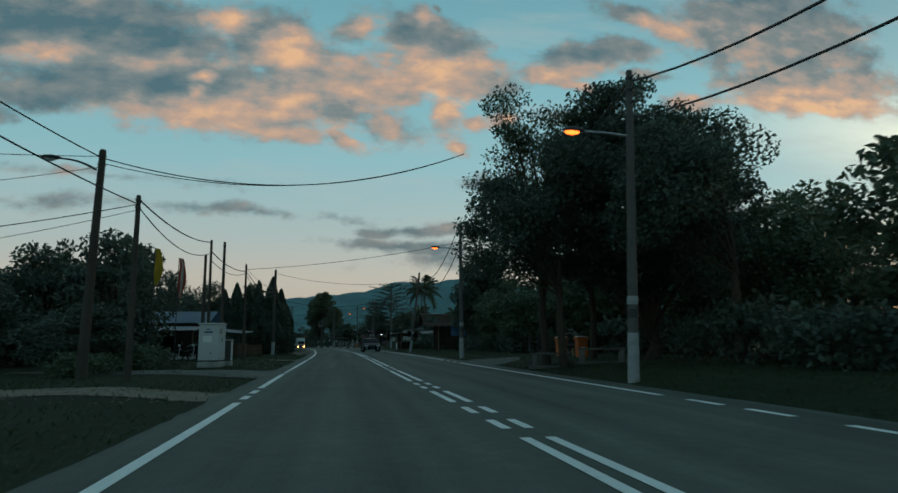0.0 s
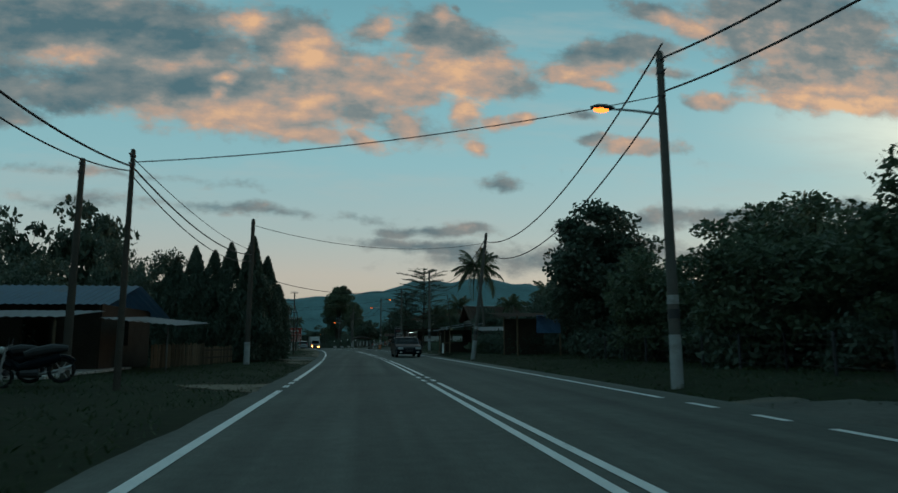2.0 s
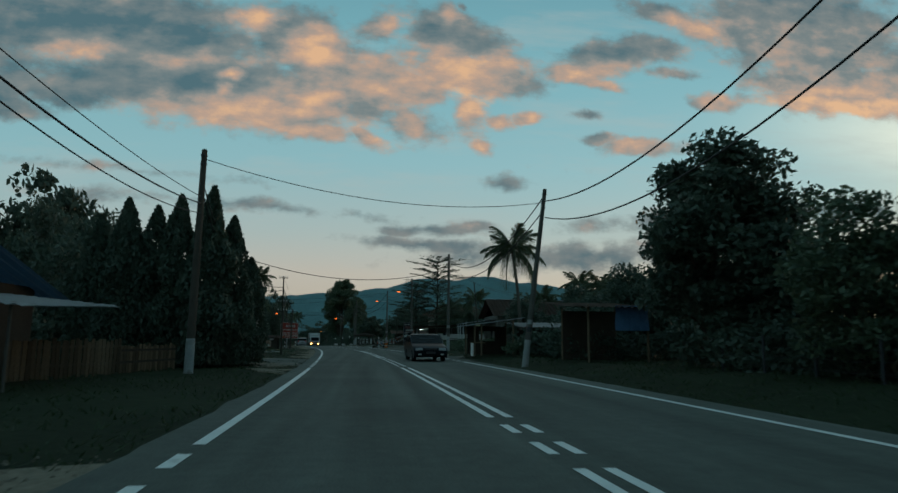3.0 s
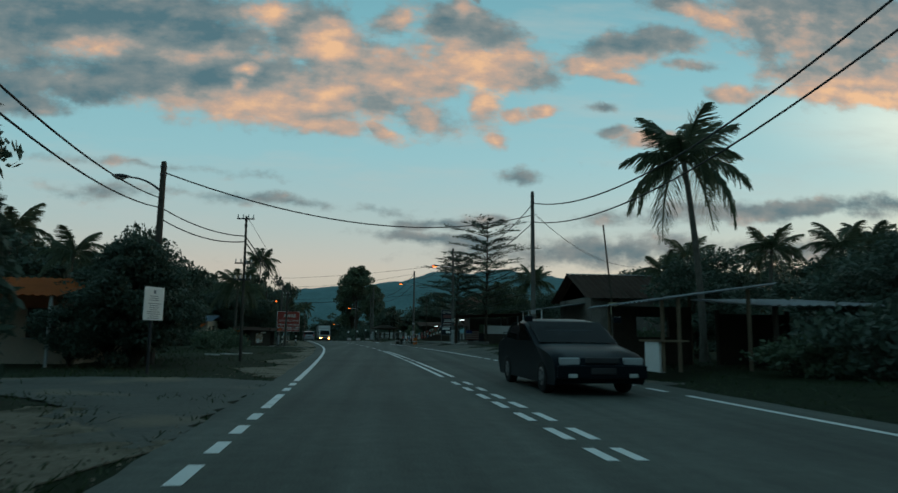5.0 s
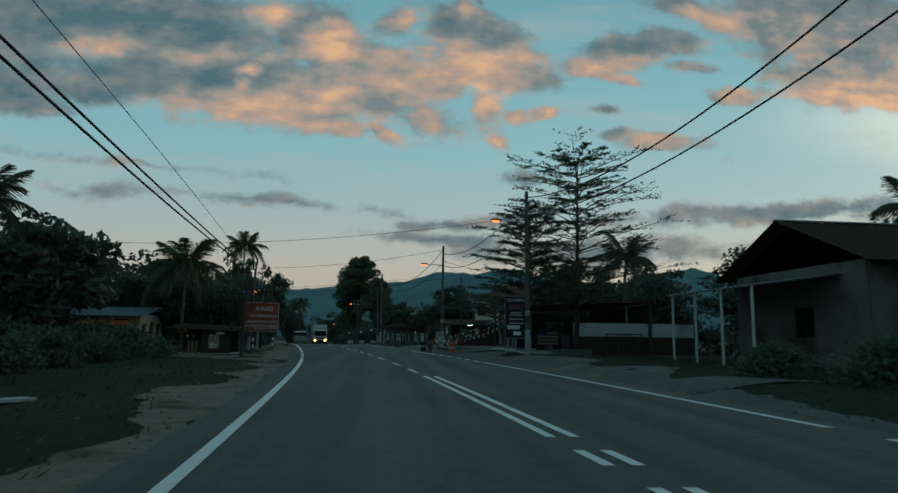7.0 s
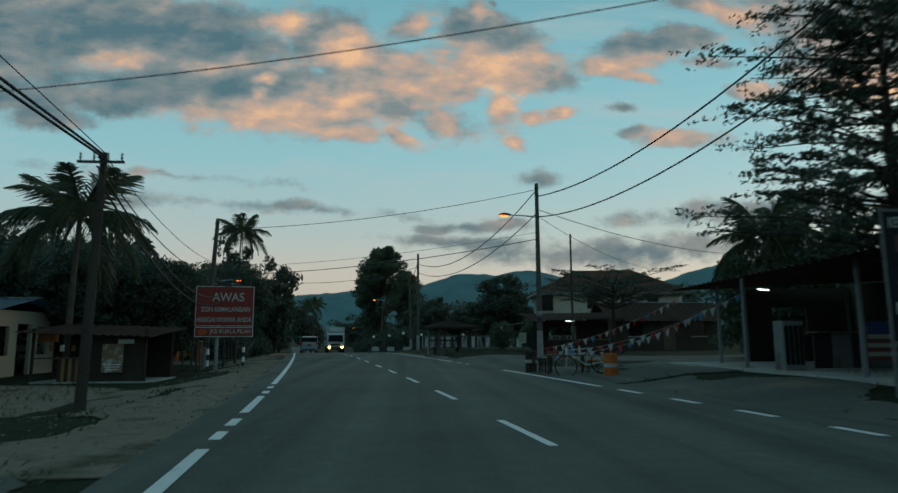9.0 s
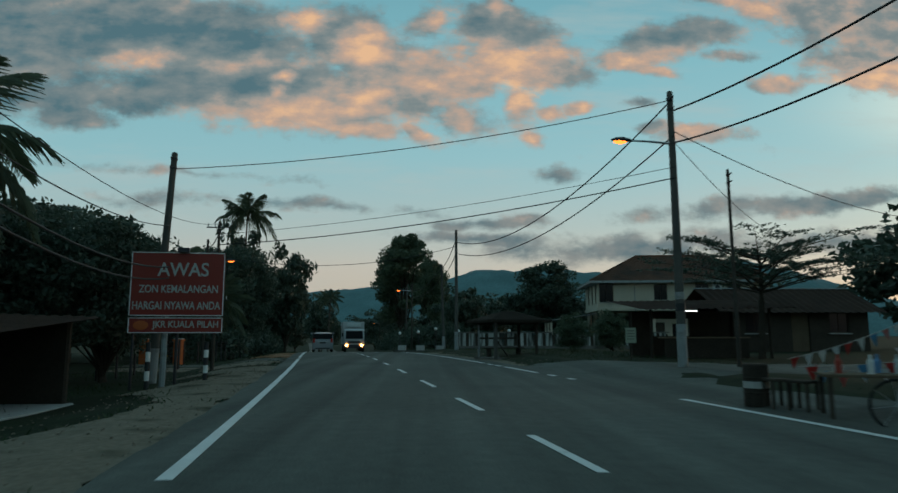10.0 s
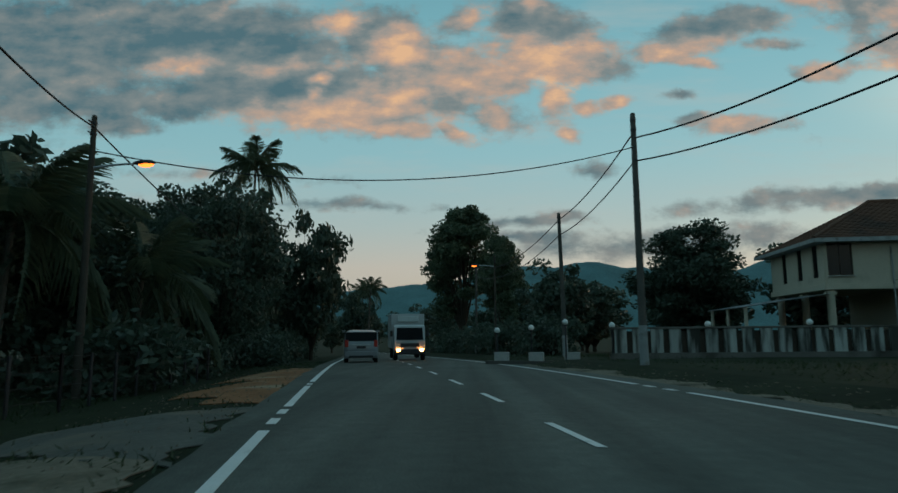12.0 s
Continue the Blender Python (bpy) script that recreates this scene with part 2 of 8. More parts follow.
CLOUD_DARK, CLOUD_GREY = (0.072, 0.140, 0.170, 1), (0.225, 0.245, 0.24, 1)
CLOUD_TAWNY = (0.37, 0.315, 0.275, 1)
CLOUD_WARM, CLOUD_BRIGHT = (0.56, 0.37, 0.27, 1), (0.86, 0.50, 0.27, 1)
SKY_STRENGTH = 0.9
sky_world()
sun = new("sun", bpy.data.lights.new("sun", "SUN"))
sun.data.energy, sun.data.angle, sun.data.color = 0.25, radians(14), (1.0, 0.72, 0.5)
sun.matrix_world = look((60, 34, 6), (0, 0, 0))


# ---- materials ----
def mat(name, base, rough=0.8, vary=0.25, scale=3.0, bump=0.0, metal=0.0, tint=None, random_part=0.0, stain=None, spec=None):
    """A surface with its base colour varied at two scales, fine relief, and stains of another colour."""
    m = bpy.data.materials.new(name)
    m.use_nodes = True
    nt = m.node_tree
    N, L = nt.nodes, nt.links
    p = N["Principled BSDF"]
    p.inputs["Roughness"].default_value, p.inputs["Metallic"].default_value = rough, metal
    p.inputs["Specular IOR Level"].default_value = spec if spec is not None else (0.12 if rough >= 0.8 else 0.4)
    co = N.new("ShaderNodeTexCoord")
    n1 = N.new("ShaderNodeTexNoise"); n1.inputs["Scale"].default_value = scale; n1.inputs["Detail"].default_value = 6
    n2 = N.new("ShaderNodeTexNoise"); n2.inputs["Scale"].default_value = scale * 14; n2.inputs["Detail"].default_value = 5
    src = co.outputs["Object"]
    L.new(src, n1.inputs["Vector"]); L.new(src, n2.inputs["Vector"])
    add = N.new("ShaderNodeMath"); add.operation = "ADD"
    L.new(n1.outputs["Fac"], add.inputs[0]); L.new(n2.outputs["Fac"], add.inputs[1])
    ramp = N.new("ShaderNodeValToRGB")
    half = N.new("ShaderNodeMath"); half.operation = "MULTIPLY"; half.inputs[1].default_value = 0.5
    L.new(add.outputs[0], half.inputs[0]); L.new(half.outputs[0], ramp.inputs[0])
    b = Vector(base)
    t = Vector(tint) if tint else b * (1 + vary)
    ramp.color_ramp.elements[0].position, ramp.color_ramp.elements[0].color = 0.3, (*(b * (1 - vary)), 1)
    ramp.color_ramp.elements[1].position, ramp.color_ramp.elements[1].color = 0.7, (*t, 1)
    col = ramp.outputs[0]
    if stain:
        n3 = N.new("ShaderNodeTexNoise"); n3.inputs["Scale"].default_value = stain[1]; n3.inputs["Detail"].default_value = 7
        L.new(src, n3.inputs["Vector"])
        r3 = N.new("ShaderNodeMapRange"); L.new(n3.outputs["Fac"], r3.inputs["Value"])
        r3.inputs["From Min"].default_value, r3.inputs["From Max"].default_value = stain[2], stain[2] + 0.16
        mx = N.new("ShaderNodeMix"); mx.data_type = "RGBA"
        L.new(r3.outputs[0], mx.inputs["Factor"]); L.new(col, mx.inputs["A"]); mx.inputs["B"].default_value = (*stain[0], 1)
        col = mx.outputs["Result"]
    if random_part:
        oi = N.new("ShaderNodeObjectInfo")
        mr = N.new("ShaderNodeMapRange"); L.new(oi.outputs["Random"], mr.inputs["Value"])
        mr.inputs["To Min"].default_value, mr.inputs["To Max"].default_value = 1 - random_part, 1 + random_part
        vm = N.new("ShaderNodeVectorMath"); vm.operation = "SCALE"
        L.new(col, vm.inputs[0]); L.new(mr.outputs[0], vm.inputs["Scale"])
        col = vm.outputs[0]
    L.new(col, p.inputs["Base Color"])
    if bump:
        bp = N.new("ShaderNodeBump"); bp.inputs["Strength"].default_value = min(1.0, bump); bp.inputs["Distance"].default_value = 0.02
        L.new(n2.outputs["Fac"], bp.inputs["Height"]); L.new(bp.outputs[0], p.inputs["Normal"])
    return m


def glow(name, colour, strength):
    m = bpy.data.materials.new(name)
    m.use_nodes = True
    p = m.node_tree.nodes["Principled BSDF"]
    p.inputs["Base Color"].default_value = (*colour, 1)
    p.inputs["Emission Color"].default_value = (*colour, 1)
    p.inputs["Emission Strength"].default_value = strength
    return m


def leaf_mat(name, base, tip):
    """Foliage whose leaves differ a little from one another."""
    m = bpy.data.materials.new(name)
    m.use_nodes = True
    nt = m.node_tree
    N, L = nt.nodes, nt.links
    p = N["Principled BSDF"]
    p.inputs["Roughness"].default_value = 0.5
    p.inputs["Specular IOR Level"].default_value = 0.35
    g = N.new("ShaderNodeNewGeometry")
    r = N.new("ShaderNodeValToRGB"); L.new(g.outputs["Random Per Island"], r.inputs[0])
    r.color_ramp.elements[0].color, r.color_ramp.elements[1].color = (*base, 1), (*tip, 1)
    L.new(r.outputs[0], p.inputs["Base Color"])
    # thin leaves let some light through
    thin = N.new("ShaderNodeBsdfTranslucent"); L.new(r.outputs[0], thin.inputs["Color"])
    both = N.new("ShaderNodeMixShader"); both.inputs[0].default_value = 0.3
    L.new(p.outputs[0], both.inputs[1]); L.new(thin.outputs[0], both.inputs[2])
    L.new(both.outputs[0], N["Material Output"].inputs["Surface"])
    return m


PLAIN_ASPHALT = mat("worn_asphalt", (0.106, 0.110, 0.097), 0.82, 0.22, 0.35, 0.35, stain=((0.082, 0.085, 0.076), 0.22, 0.56))
OLD_ASPHALT = mat("broken_asphalt", (0.110, 0.108, 0.095), 0.9, 0.3, 0.8, 0.6, stain=((0.2, 0.16, 0.12), 0.5, 0.55))
SAND = mat("sandy_shoulder", (0.20, 0.165, 0.125), 0.95, 0.4, 0.9, 0.9, stain=((0.06, 0.055, 0.035), 0.9, 0.52))
RED_SOIL = mat("red_soil", (0.26, 0.12, 0.06), 0.95, 0.35, 0.8, 0.8, stain=((0.33, 0.24, 0.16), 0.6, 0.52))
PAINT = mat("road_paint", (0.72, 0.72, 0.70), 0.6, 0.12, 2.0, 0.2, stain=((0.3, 0.3, 0.28), 2.2, 0.62))
GROUND = mat("grassy_ground", (0.018, 0.026, 0.012), 0.95, 0.4, 0.25, 0.7, stain=((0.038, 0.034, 0.022), 0.12, 0.6))
GRASS = leaf_mat("grass_blades", (0.020, 0.040, 0.012), (0.042, 0.066, 0.022))
CONCRETE = mat("pole_concrete", (0.105, 0.10, 0.09), 0.85, 0.2, 1.5, 0.3, stain=((0.075, 0.07, 0.062), 1.1, 0.55))
DARK_POLE = mat("tarred_timber", (0.07, 0.06, 0.05), 0.85, 0.3, 2.0, 0.4)
WHITEWASH = mat("white_pole_paint", (0.30, 0.315, 0.315), 0.75, 0.2, 2.5, 0.2, stain=((0.16, 0.155, 0.14), 2.6, 0.52))
CABLE = mat("black_cable", (0.02, 0.02, 0.022), 0.6, 0.2, 2.0)
STEEL = mat("galvanised_steel", (0.42, 0.43, 0.44), 0.45, 0.15, 2.0, 0.1, metal=0.7)
DULL_STEEL = mat("dull_steel", (0.16, 0.16, 0.16), 0.6, 0.2, 2.0, 0.1, stain=((0.09, 0.07, 0.055), 2.4, 0.55))
PALE_POST = mat("weathered_pale_paint", (0.22, 0.23, 0.23), 0.8, 0.15, 2.0, 0.1, stain=((0.11, 0.105, 0.095), 1.8, 0.55))
DARK_METAL = mat("dark_metal", (0.05, 0.05, 0.055), 0.5, 0.2, 2.0, metal=0.5)
BARK = mat("bark", (0.06, 0.048, 0.037), 0.95, 0.35, 4.0, 0.9)
PALM_BARK = mat("palm_bark", (0.11, 0.10, 0.085), 0.95, 0.3, 5.0, 0.7)
LEAF = leaf_mat("broad_leaves", (0.062, 0.094, 0.060), (0.104, 0.140, 0.080))
LEAF_DARK = leaf_mat("dark_leaves", (0.050, 0.078, 0.058), (0.082, 0.114, 0.080))
FROND = leaf_mat("palm_leaflets", (0.060, 0.082, 0.050), (0.105, 0.132, 0.075))
SIGN_RED = mat("sign_red", (0.26, 0.026, 0.015), 0.45, 0.08, 1.0)
SIGN_WHITE = mat("sign_white", (0.75, 0.75, 0.73), 0.5, 0.08, 1.0)
LAMP_GLOW = glow("sodium_lamp", (1.0, 0.17, 0.022), 3.6)
HEADLIGHT = glow("headlight", (1.0, 0.36, 0.09), 20.0)
TAIL_RED = mat("tail_lamp_red", (0.45, 0.03, 0.02), 0.25, 0.05, 2.0)
WHITE_TUBE = glow("fluorescent_tube", (0.9, 0.95, 1.0), 3.0)
GREY_PAINT = mat("grey_enamel", (0.50, 0.53, 0.52), 0.5, 0.08, 1.2, 0.05, stain=((0.3, 0.29, 0.26), 1.6, 0.62))
WALL_CREAM = mat("cream_plaster", (0.50, 0.45, 0.36), 0.85, 0.08, 0.8, 0.1, stain=((0.36, 0.32, 0.26), 0.7, 0.6))
# weather-stained plaster with shade put into its darker base colour
WALL_SHADY = mat("shaded_weathered_plaster", (0.16, 0.15, 0.135), 0.9, 0.2, 0.8, 0.15, stain=((0.07, 0.065, 0.055), 0.6, 0.52))
WALL_GREY = mat("grey_plaster", (0.42, 0.41, 0.39), 0.88, 0.15, 0.8, 0.15, stain=((0.22, 0.21, 0.19), 0.6, 0.56))
WOOD = mat("weathered_timber", (0.17, 0.125, 0.085), 0.88, 0.3, 1.5, 0.4, random_part=0.25)
WOOD_DARK = mat("dark_timber", (0.06, 0.048, 0.038), 0.88, 0.3, 1.5, 0.4, random_part=0.25)
ZINC = mat("zinc_sheet", (0.36, 0.38, 0.40), 0.5, 0.15, 0.8, 0.1, metal=0.4, stain=((0.20, 0.13, 0.09), 0.9, 0.6))
BLUE_ROOF = mat("blue_roof_sheet", (0.17, 0.25, 0.33), 0.45, 0.12, 0.8, 0.1, stain=((0.22, 0.22, 0.22), 0.9, 0.62))
RUST_ROOF = mat("rusted_roof_sheet", (0.095, 0.06, 0.046), 0.8, 0.3, 0.9, 0.3)
TILE_ROOF = mat("clay_roof_tiles", (0.16, 0.085, 0.06), 0.85, 0.25, 1.0, 0.2, random_part=0.25, stain=((0.06, 0.05, 0.045), 0.4, 0.55))
TARP = mat("blue_tarpaulin", (0.12, 0.26, 0.46), 0.5, 0.15, 1.0, 0.2)
ORANGE = mat("orange_plaster", (0.45, 0.12, 0.038), 0.8, 0.12, 1.5, 0.15, stain=((0.3, 0.11, 0.05), 1.5, 0.6))
CLOTH_ORANGE = mat("orange_awning", (0.5, 0.14, 0.04), 0.8, 0.15, 1.2)
GLASS = mat("dark_glass", (0.012, 0.014, 0.016), 0.12, 0.1, 1.0, spec=0.16)
RUBBER = mat("tyre_rubber", (0.02, 0.02, 0.02), 0.85, 0.2, 3.0)
CAR_SILVER = mat("silver_car_paint", (0.25, 0.27, 0.29), 0.28, 0.04, 1.0, metal=0.35)
CAR_DARK = mat("dark_car_paint", (0.008, 0.012, 0.016), 0.28, 0.1, 1.0, spec=0.04)
TRUCK_WHITE = mat("white_truck_paint", (0.44, 0.45, 0.45), 0.45, 0.06, 0.8, stain=((0.4, 0.38, 0.35), 0.9, 0.62))
PLASTIC = mat("black_plastic", (0.03, 0.03, 0.032), 0.6, 0.15, 2.0)
# distance haze is mixed into the ridge's pale blue-green base colour
HILL = mat("hazed_wooded_hill", (0.10, 0.19, 0.20), 1.0, 0.3, 0.02)


def asphalt_mat():
    """Worn asphalt: grit, blotches, and long darker streaks along the wheel tracks."""
    m = PLAIN_ASPHALT.copy()
    m.name = "streaked_asphalt"
    nt = m.node_tree
    N, L = nt.nodes, nt.links
    p = N["Principled BSDF"]
    col = p.inputs["Base Color"].links[0].from_socket
    co = N.new("ShaderNodeTexCoord")
    mp = N.new("ShaderNodeMapping"); mp.inputs["Scale"].default_value = (1.5, 0.035, 1)
    L.new(co.outputs["Object"], mp.inputs["Vector"])
    n = N.new("ShaderNodeTexNoise"); n.inputs["Scale"].default_value, n.inputs["Detail"].default_value = 1.0, 5.0
    L.new(mp.outputs[0], n.inputs["Vector"])
    grit = N.new("ShaderNodeTexNoise"); grit.inputs["Scale"].default_value, grit.inputs["Detail"].default_value = 42.0, 3.0
    L.new(co.outputs["Object"], grit.inputs["Vector"])
    r = N.new("ShaderNodeMapRange"); L.new(n.outputs["Fac"], r.inputs["Value"])
    r.inputs["From Min"].default_value, r.inputs["From Max"].default_value, r.inputs["To Min"].default_value, r.inputs["To Max"].default_value = 0.32, 0.68, 0.72, 1.22
    q = N.new("ShaderNodeMapRange"); L.new(grit.outputs["Fac"], q.inputs["Value"])
    q.inputs["From Min"].default_value, q.inputs["From Max"].default_value, q.inputs["To Min"].default_value, q.inputs["To Max"].default_value = 0.25, 0.75, 0.75, 1.28
    k = N.new("ShaderNodeMath"); k.operation = "MULTIPLY"; L.new(r.outputs[0], k.inputs[0]); L.new(q.outputs[0], k.inputs[1])
    v = N.new("ShaderNodeVectorMath"); v.operation = "SCALE"; L.new(col, v.inputs[0]); L.new(k.outputs[0], v.inputs["Scale"])
    L.new(v.outputs[0], p.inputs["Base Color"])
    return m


ASPHALT = asphalt_mat()


# ---- mesh helpers ----
def part(name, bm, material, parent=None, label=""):
    me = bpy.data.meshes.new(name)
    bm.to_mesh(me)
    bm.free()
    me.materials.append(material)
    ob = new(name, me)
    if parent:
        ob.parent = parent
    if label:
        tagged(ob, label)
    return ob


def thing(name, m, label, category, group="", kind=""):
    e = new(name)
    e.empty_display_size = 0.2
    e.matrix_world = m
    return tagged(e, label, category, group, kind)


def box(bm, x, y, z, sx, sy, sz, bevel=0.0, m=None):
    """A box with its centre at x, y, z."""
    r = bmesh.ops.create_cube(bm, size=1, matrix=(m or Matrix()) @ Matrix.Translation((x, y, z)) @ Matrix.Diagonal((sx, sy, sz, 1)))
    if bevel:
        edges = {e for v in r["verts"] for e in v.link_edges}
        bmesh.ops.bevel(bm, geom=list(edges), offset=bevel, segments=2, affect="EDGES", profile=0.6)
    return bm


def tube(bm, points, radii, sides=8, caps=True):
    """A tapered tube along points."""
    rings = []
    pts = [Vector(p) for p in points]
    for i, p in enumerate(pts):
        d = (pts[min(i + 1, len(pts) - 1)] - pts[max(i - 1, 0)]).normalized()
        a = d.orthogonal().normalized() if abs(d.z) < 0.9 else Vector((1, 0, 0))
        a = (a - d * a.dot(d)).normalized()
        b = d.cross(a)
        rings.append([bm.verts.new(p + (a * math.cos(k * math.tau / sides) + b * math.sin(k * math.tau / sides)) * radii[i]) for k in range(sides)])
    for r0, r1 in zip(rings, rings[1:]):
        for k in range(sides):
            bm.faces.new((r0[k], r0[(k + 1) % sides], r1[(k + 1) % sides], r1[k]))
    if caps:
        bm.faces.new(rings[0][::-1])
        bm.faces.new(rings[-1])
    return bm


def quads_mesh(name, verts, material):
    """A mesh of loose quads from an array of n x 4 x 3."""
    n = len(verts)
    me = bpy.data.meshes.new(name)
    me.vertices.add(n * 4)
    me.vertices.foreach_set("co", np.asarray(verts, dtype=np.float32).ravel())
    me.loops.add(n * 4)
    me.loops.foreach_set("vertex_index", np.arange(n * 4, dtype=np.int32))
    me.polygons.add(n)
    me.polygons.foreach_set("loop_start", np.arange(0, n * 4, 4, dtype=np.int32))
    me.polygons.foreach_set("loop_total", np.full(n, 4, dtype=np.int32))
    me.update(calc_edges=True)
    me.materials.append(material)
    return me


def leaf_quads(centres, size, rng, droop=0.3, narrow=0.5):
    """A small pointed leaf at each centre, turned at random."""
    n = len(centres)
    d = rng.normal(size=(n, 3)); d[:, 2] -= droop
    d /= np.linalg.norm(d, axis=1)[:, None] + 1e-6
    s = rng.normal(size=(n, 3))
    s -= d * np.sum(s * d, axis=1)[:, None]
    s /= np.linalg.norm(s, axis=1)[:, None] + 1e-6
    k = size * rng.uniform(0.6, 1.3, size=(n, 1))
    c = np.asarray(centres)
    return np.stack([c - d * k, c + s * k * narrow, c + d * k, c - s * k * narrow], axis=1)


# ---- road and ground ----
LEFT_Y = [-60, -20, 0, 10, 21, 32, 42, 52, 62.6, 68, 78, 89.4, 100, 110, 121.3, 128.3, 140, 152, 165, 200, 300, 500]
LEFT_X = [-0.25, -0.36, -0.44, -0.64, -0.77, -0.88, -1.06, -1.35, -1.82, -2.10, -2.70, -3.58, -4.76, -6.10, -7.75, -8.85, -10.75, -12.65, -14.6, -20.2, -37, -72]
LANE, WIDTH = 3.42, 7.12


def left_line(y):
    """Where the road's left edge line runs, smoothed over its knots."""
    t = np.linspace(-5, 5, 9)
    return float(np.mean(np.interp(y + t, LEFT_Y, LEFT_X)))


def fall(y):
    """The long dip of the road towards the far bend."""
    if y < 125:
        return 0.0
    if y < 155:
        return -0.00045 * (y - 125) ** 2
    return max(-0.405 - 0.026 * (y - 155), -4.2)


def smooth(a, b, x):
    k = min(1.0, max(0.0, (x - a) / (b - a)))
    return k * k * (3 - 2 * k)


def ground_z(x, y):
    l = left_line(y)
    right = x - (l + WIDTH)
    z = fall(y) - 0.035
    z += 0.26 * smooth(0.7, 3.0, right)
    z += 0.05 * smooth(0.6, 3.0, l - x)
    z -= 0.34 * smooth(1.2, 4.0, l - x) * smooth(92, 104, y)
    if right > 1.2 or x < l - 1.2:
        z += 0.05 * noise.noise(Vector((x * 0.4, y * 0.4, 0)))
    return z


def grid_strip(name, ys, xs_of, z_of, material):
    bm = bmesh.new()
    rows = [[bm.verts.new((x, y, z_of(x, y))) for x in xs_of(y)] for y in ys]
    for a, b in zip(rows, rows[1:]):
        for i in range(len(a) - 1):
            bm.faces.new((a[i], a[i + 1], b[i + 1], b[i]))
    return part(name, bm, material)


def ground_ys():
    return [-400, -200, -120, -80] + list(np.arange(-60, 180, 1.0)) + list(np.arange(180, 320, 5)) + [340, 380, 450, 600, 900, 1500, 2600, 4200]


def ground_xs(y):
    l = left_line(y)
    off = [-3000, -1200, -500, -200, -100, -60, -40, -28, -20, -15, -11, -8, -6, -4.5, -3.2, -2.2, -1.4, -0.9, -0.5, 0.5, 3.5, 6.5, 7.6, 8.1, 8.7, 9.5, 10.5, 12, 14, 17, 21, 27, 35, 47, 65, 110, 220, 520, 1200, 3000]
    return [l + o for o in off]


tagged(grid_strip("ground", ground_ys(), ground_xs, ground_z, GROUND), "uneven grassy ground beside the road", "ground", kind="stuff")["kind"] = "structure"


def road_edge(side, y):
    w = 0.10 * noise.noise(Vector((y * 0.5, 3.0 * side, 0))) + 0.05 * noise.noise(Vector((y * 2.3, 7.0 * side, 0)))
    return left_line(y) + (-0.5 + w if side < 0 else WIDTH + 0.75 + w)


def road_xs(y):
    a, b = road_edge(-1, y), road_edge(1, y)
    return [a] + [a + (b - a) * k / 8 for k in range(1, 8)] + [b]


road = grid_strip("road", list(np.arange(-60, 180, 0.5)) + list(np.arange(180, 500, 4)), road_xs, lambda x, y: fall(y), ASPHALT)
sol = road.modifiers.new("thickness", "SOLIDIFY"); sol.thickness, sol.offset = 0.05, -1
tagged(road, "worn grey asphalt of a two-lane rural road", "road", kind="structure")


def paint_strip(offset, y0, y1, width, name="road_marking"):
    """A painted strip that follows the road at that distance from its left edge line."""
    n = max(2, int((y1 - y0) / 0.7) + 1)
    bm = bmesh.new()
    ys = np.linspace(y0, y1, n)
    top = [[bm.verts.new((left_line(y) + offset + s * width / 2, y, fall(y) + 0.005)) for s in (-1, 1)] for y in ys]
    for a, b in zip(top, top[1:]):
        bm.faces.new((a[0], a[1], b[1], b[0]))
    ext = bmesh.ops.extrude_face_region(bm, geom=bm.faces[:])
    for v in ext["geom"]:
        if isinstance(v, bmesh.types.BMVert):
            v.co.z += 0.003
    return part(name, bm, PAINT, road)


LEFT_MARKS = [(-60, 3.65), (4.3, 5.0), (5.6, 6.4), (7.1, 13.3), (14.1, 14.8), (15.5, 16.2), (16.8, 29.0), (30.0, 30.65), (31.3, 31.95), (32.5, 50.0), (51.1, 51.8), (52.3, 52.9), (53.4, 54.0), (54.5, 55.1), (55.7, 57.7), (58.4, 59.0), (59.6, 60.2), (60.8, 95.3), (95.9, 96.5), (97.0, 97.7), (98.4, 101.1), (101.7, 102.3), (103.0, 103.6), (104.3, 128.4), (128.95, 129.5), (130.0, 130.55), (130.95, 135.2), (135.6, 136.0), (136.6, 300)]
RIGHT_MARKS = [(-60, -0.9), (0.0, 0.9), (1.5, 2.4), (3.3, 21.7), (22.5, 23.2), (24.2, 25.0), (26.0, 57.5), (58.3, 59.1), (59.8, 60.4), (61.7, 71.3), (72.1, 72.8), (73.6, 74.4), (75.3, 93.2), (94.0, 94.8), (95.5, 96.2), (97.2, 98.0), (99.0, 99.8), (100.9, 101.8), (102.7, 110.0), (114.8, 115.2), (116.1, 116.6), (117.6, 120.8), (121.4, 122.0), (122.5, 123.1), (123.8, 132.8), (133.3, 133.7), (134.2, 134.6), (135.0, 300)]
DOUBLE_MARKS = [(-60, -1.0), (-0.3, 0.5), (1.3, 2.1), (2.9, 5.2), (6.0, 6.6), (7.2, 7.8), (8.6, 14.7), (15.6, 16.3), (16.9, 17.7), (18.5, 31.0), (31.7, 32.4), (33.1, 33.8), (34.6, 50.4), (51.8, 52.4), (52.9, 53.7), (54.3, 55.1), (55.7, 56.5), (57.0, 57.8), (58.5, 59.2), (59.9, 60.7), (62.3, 70.8), (71.5, 72.3), (73.1, 73.8), (74.6, 84.5)]
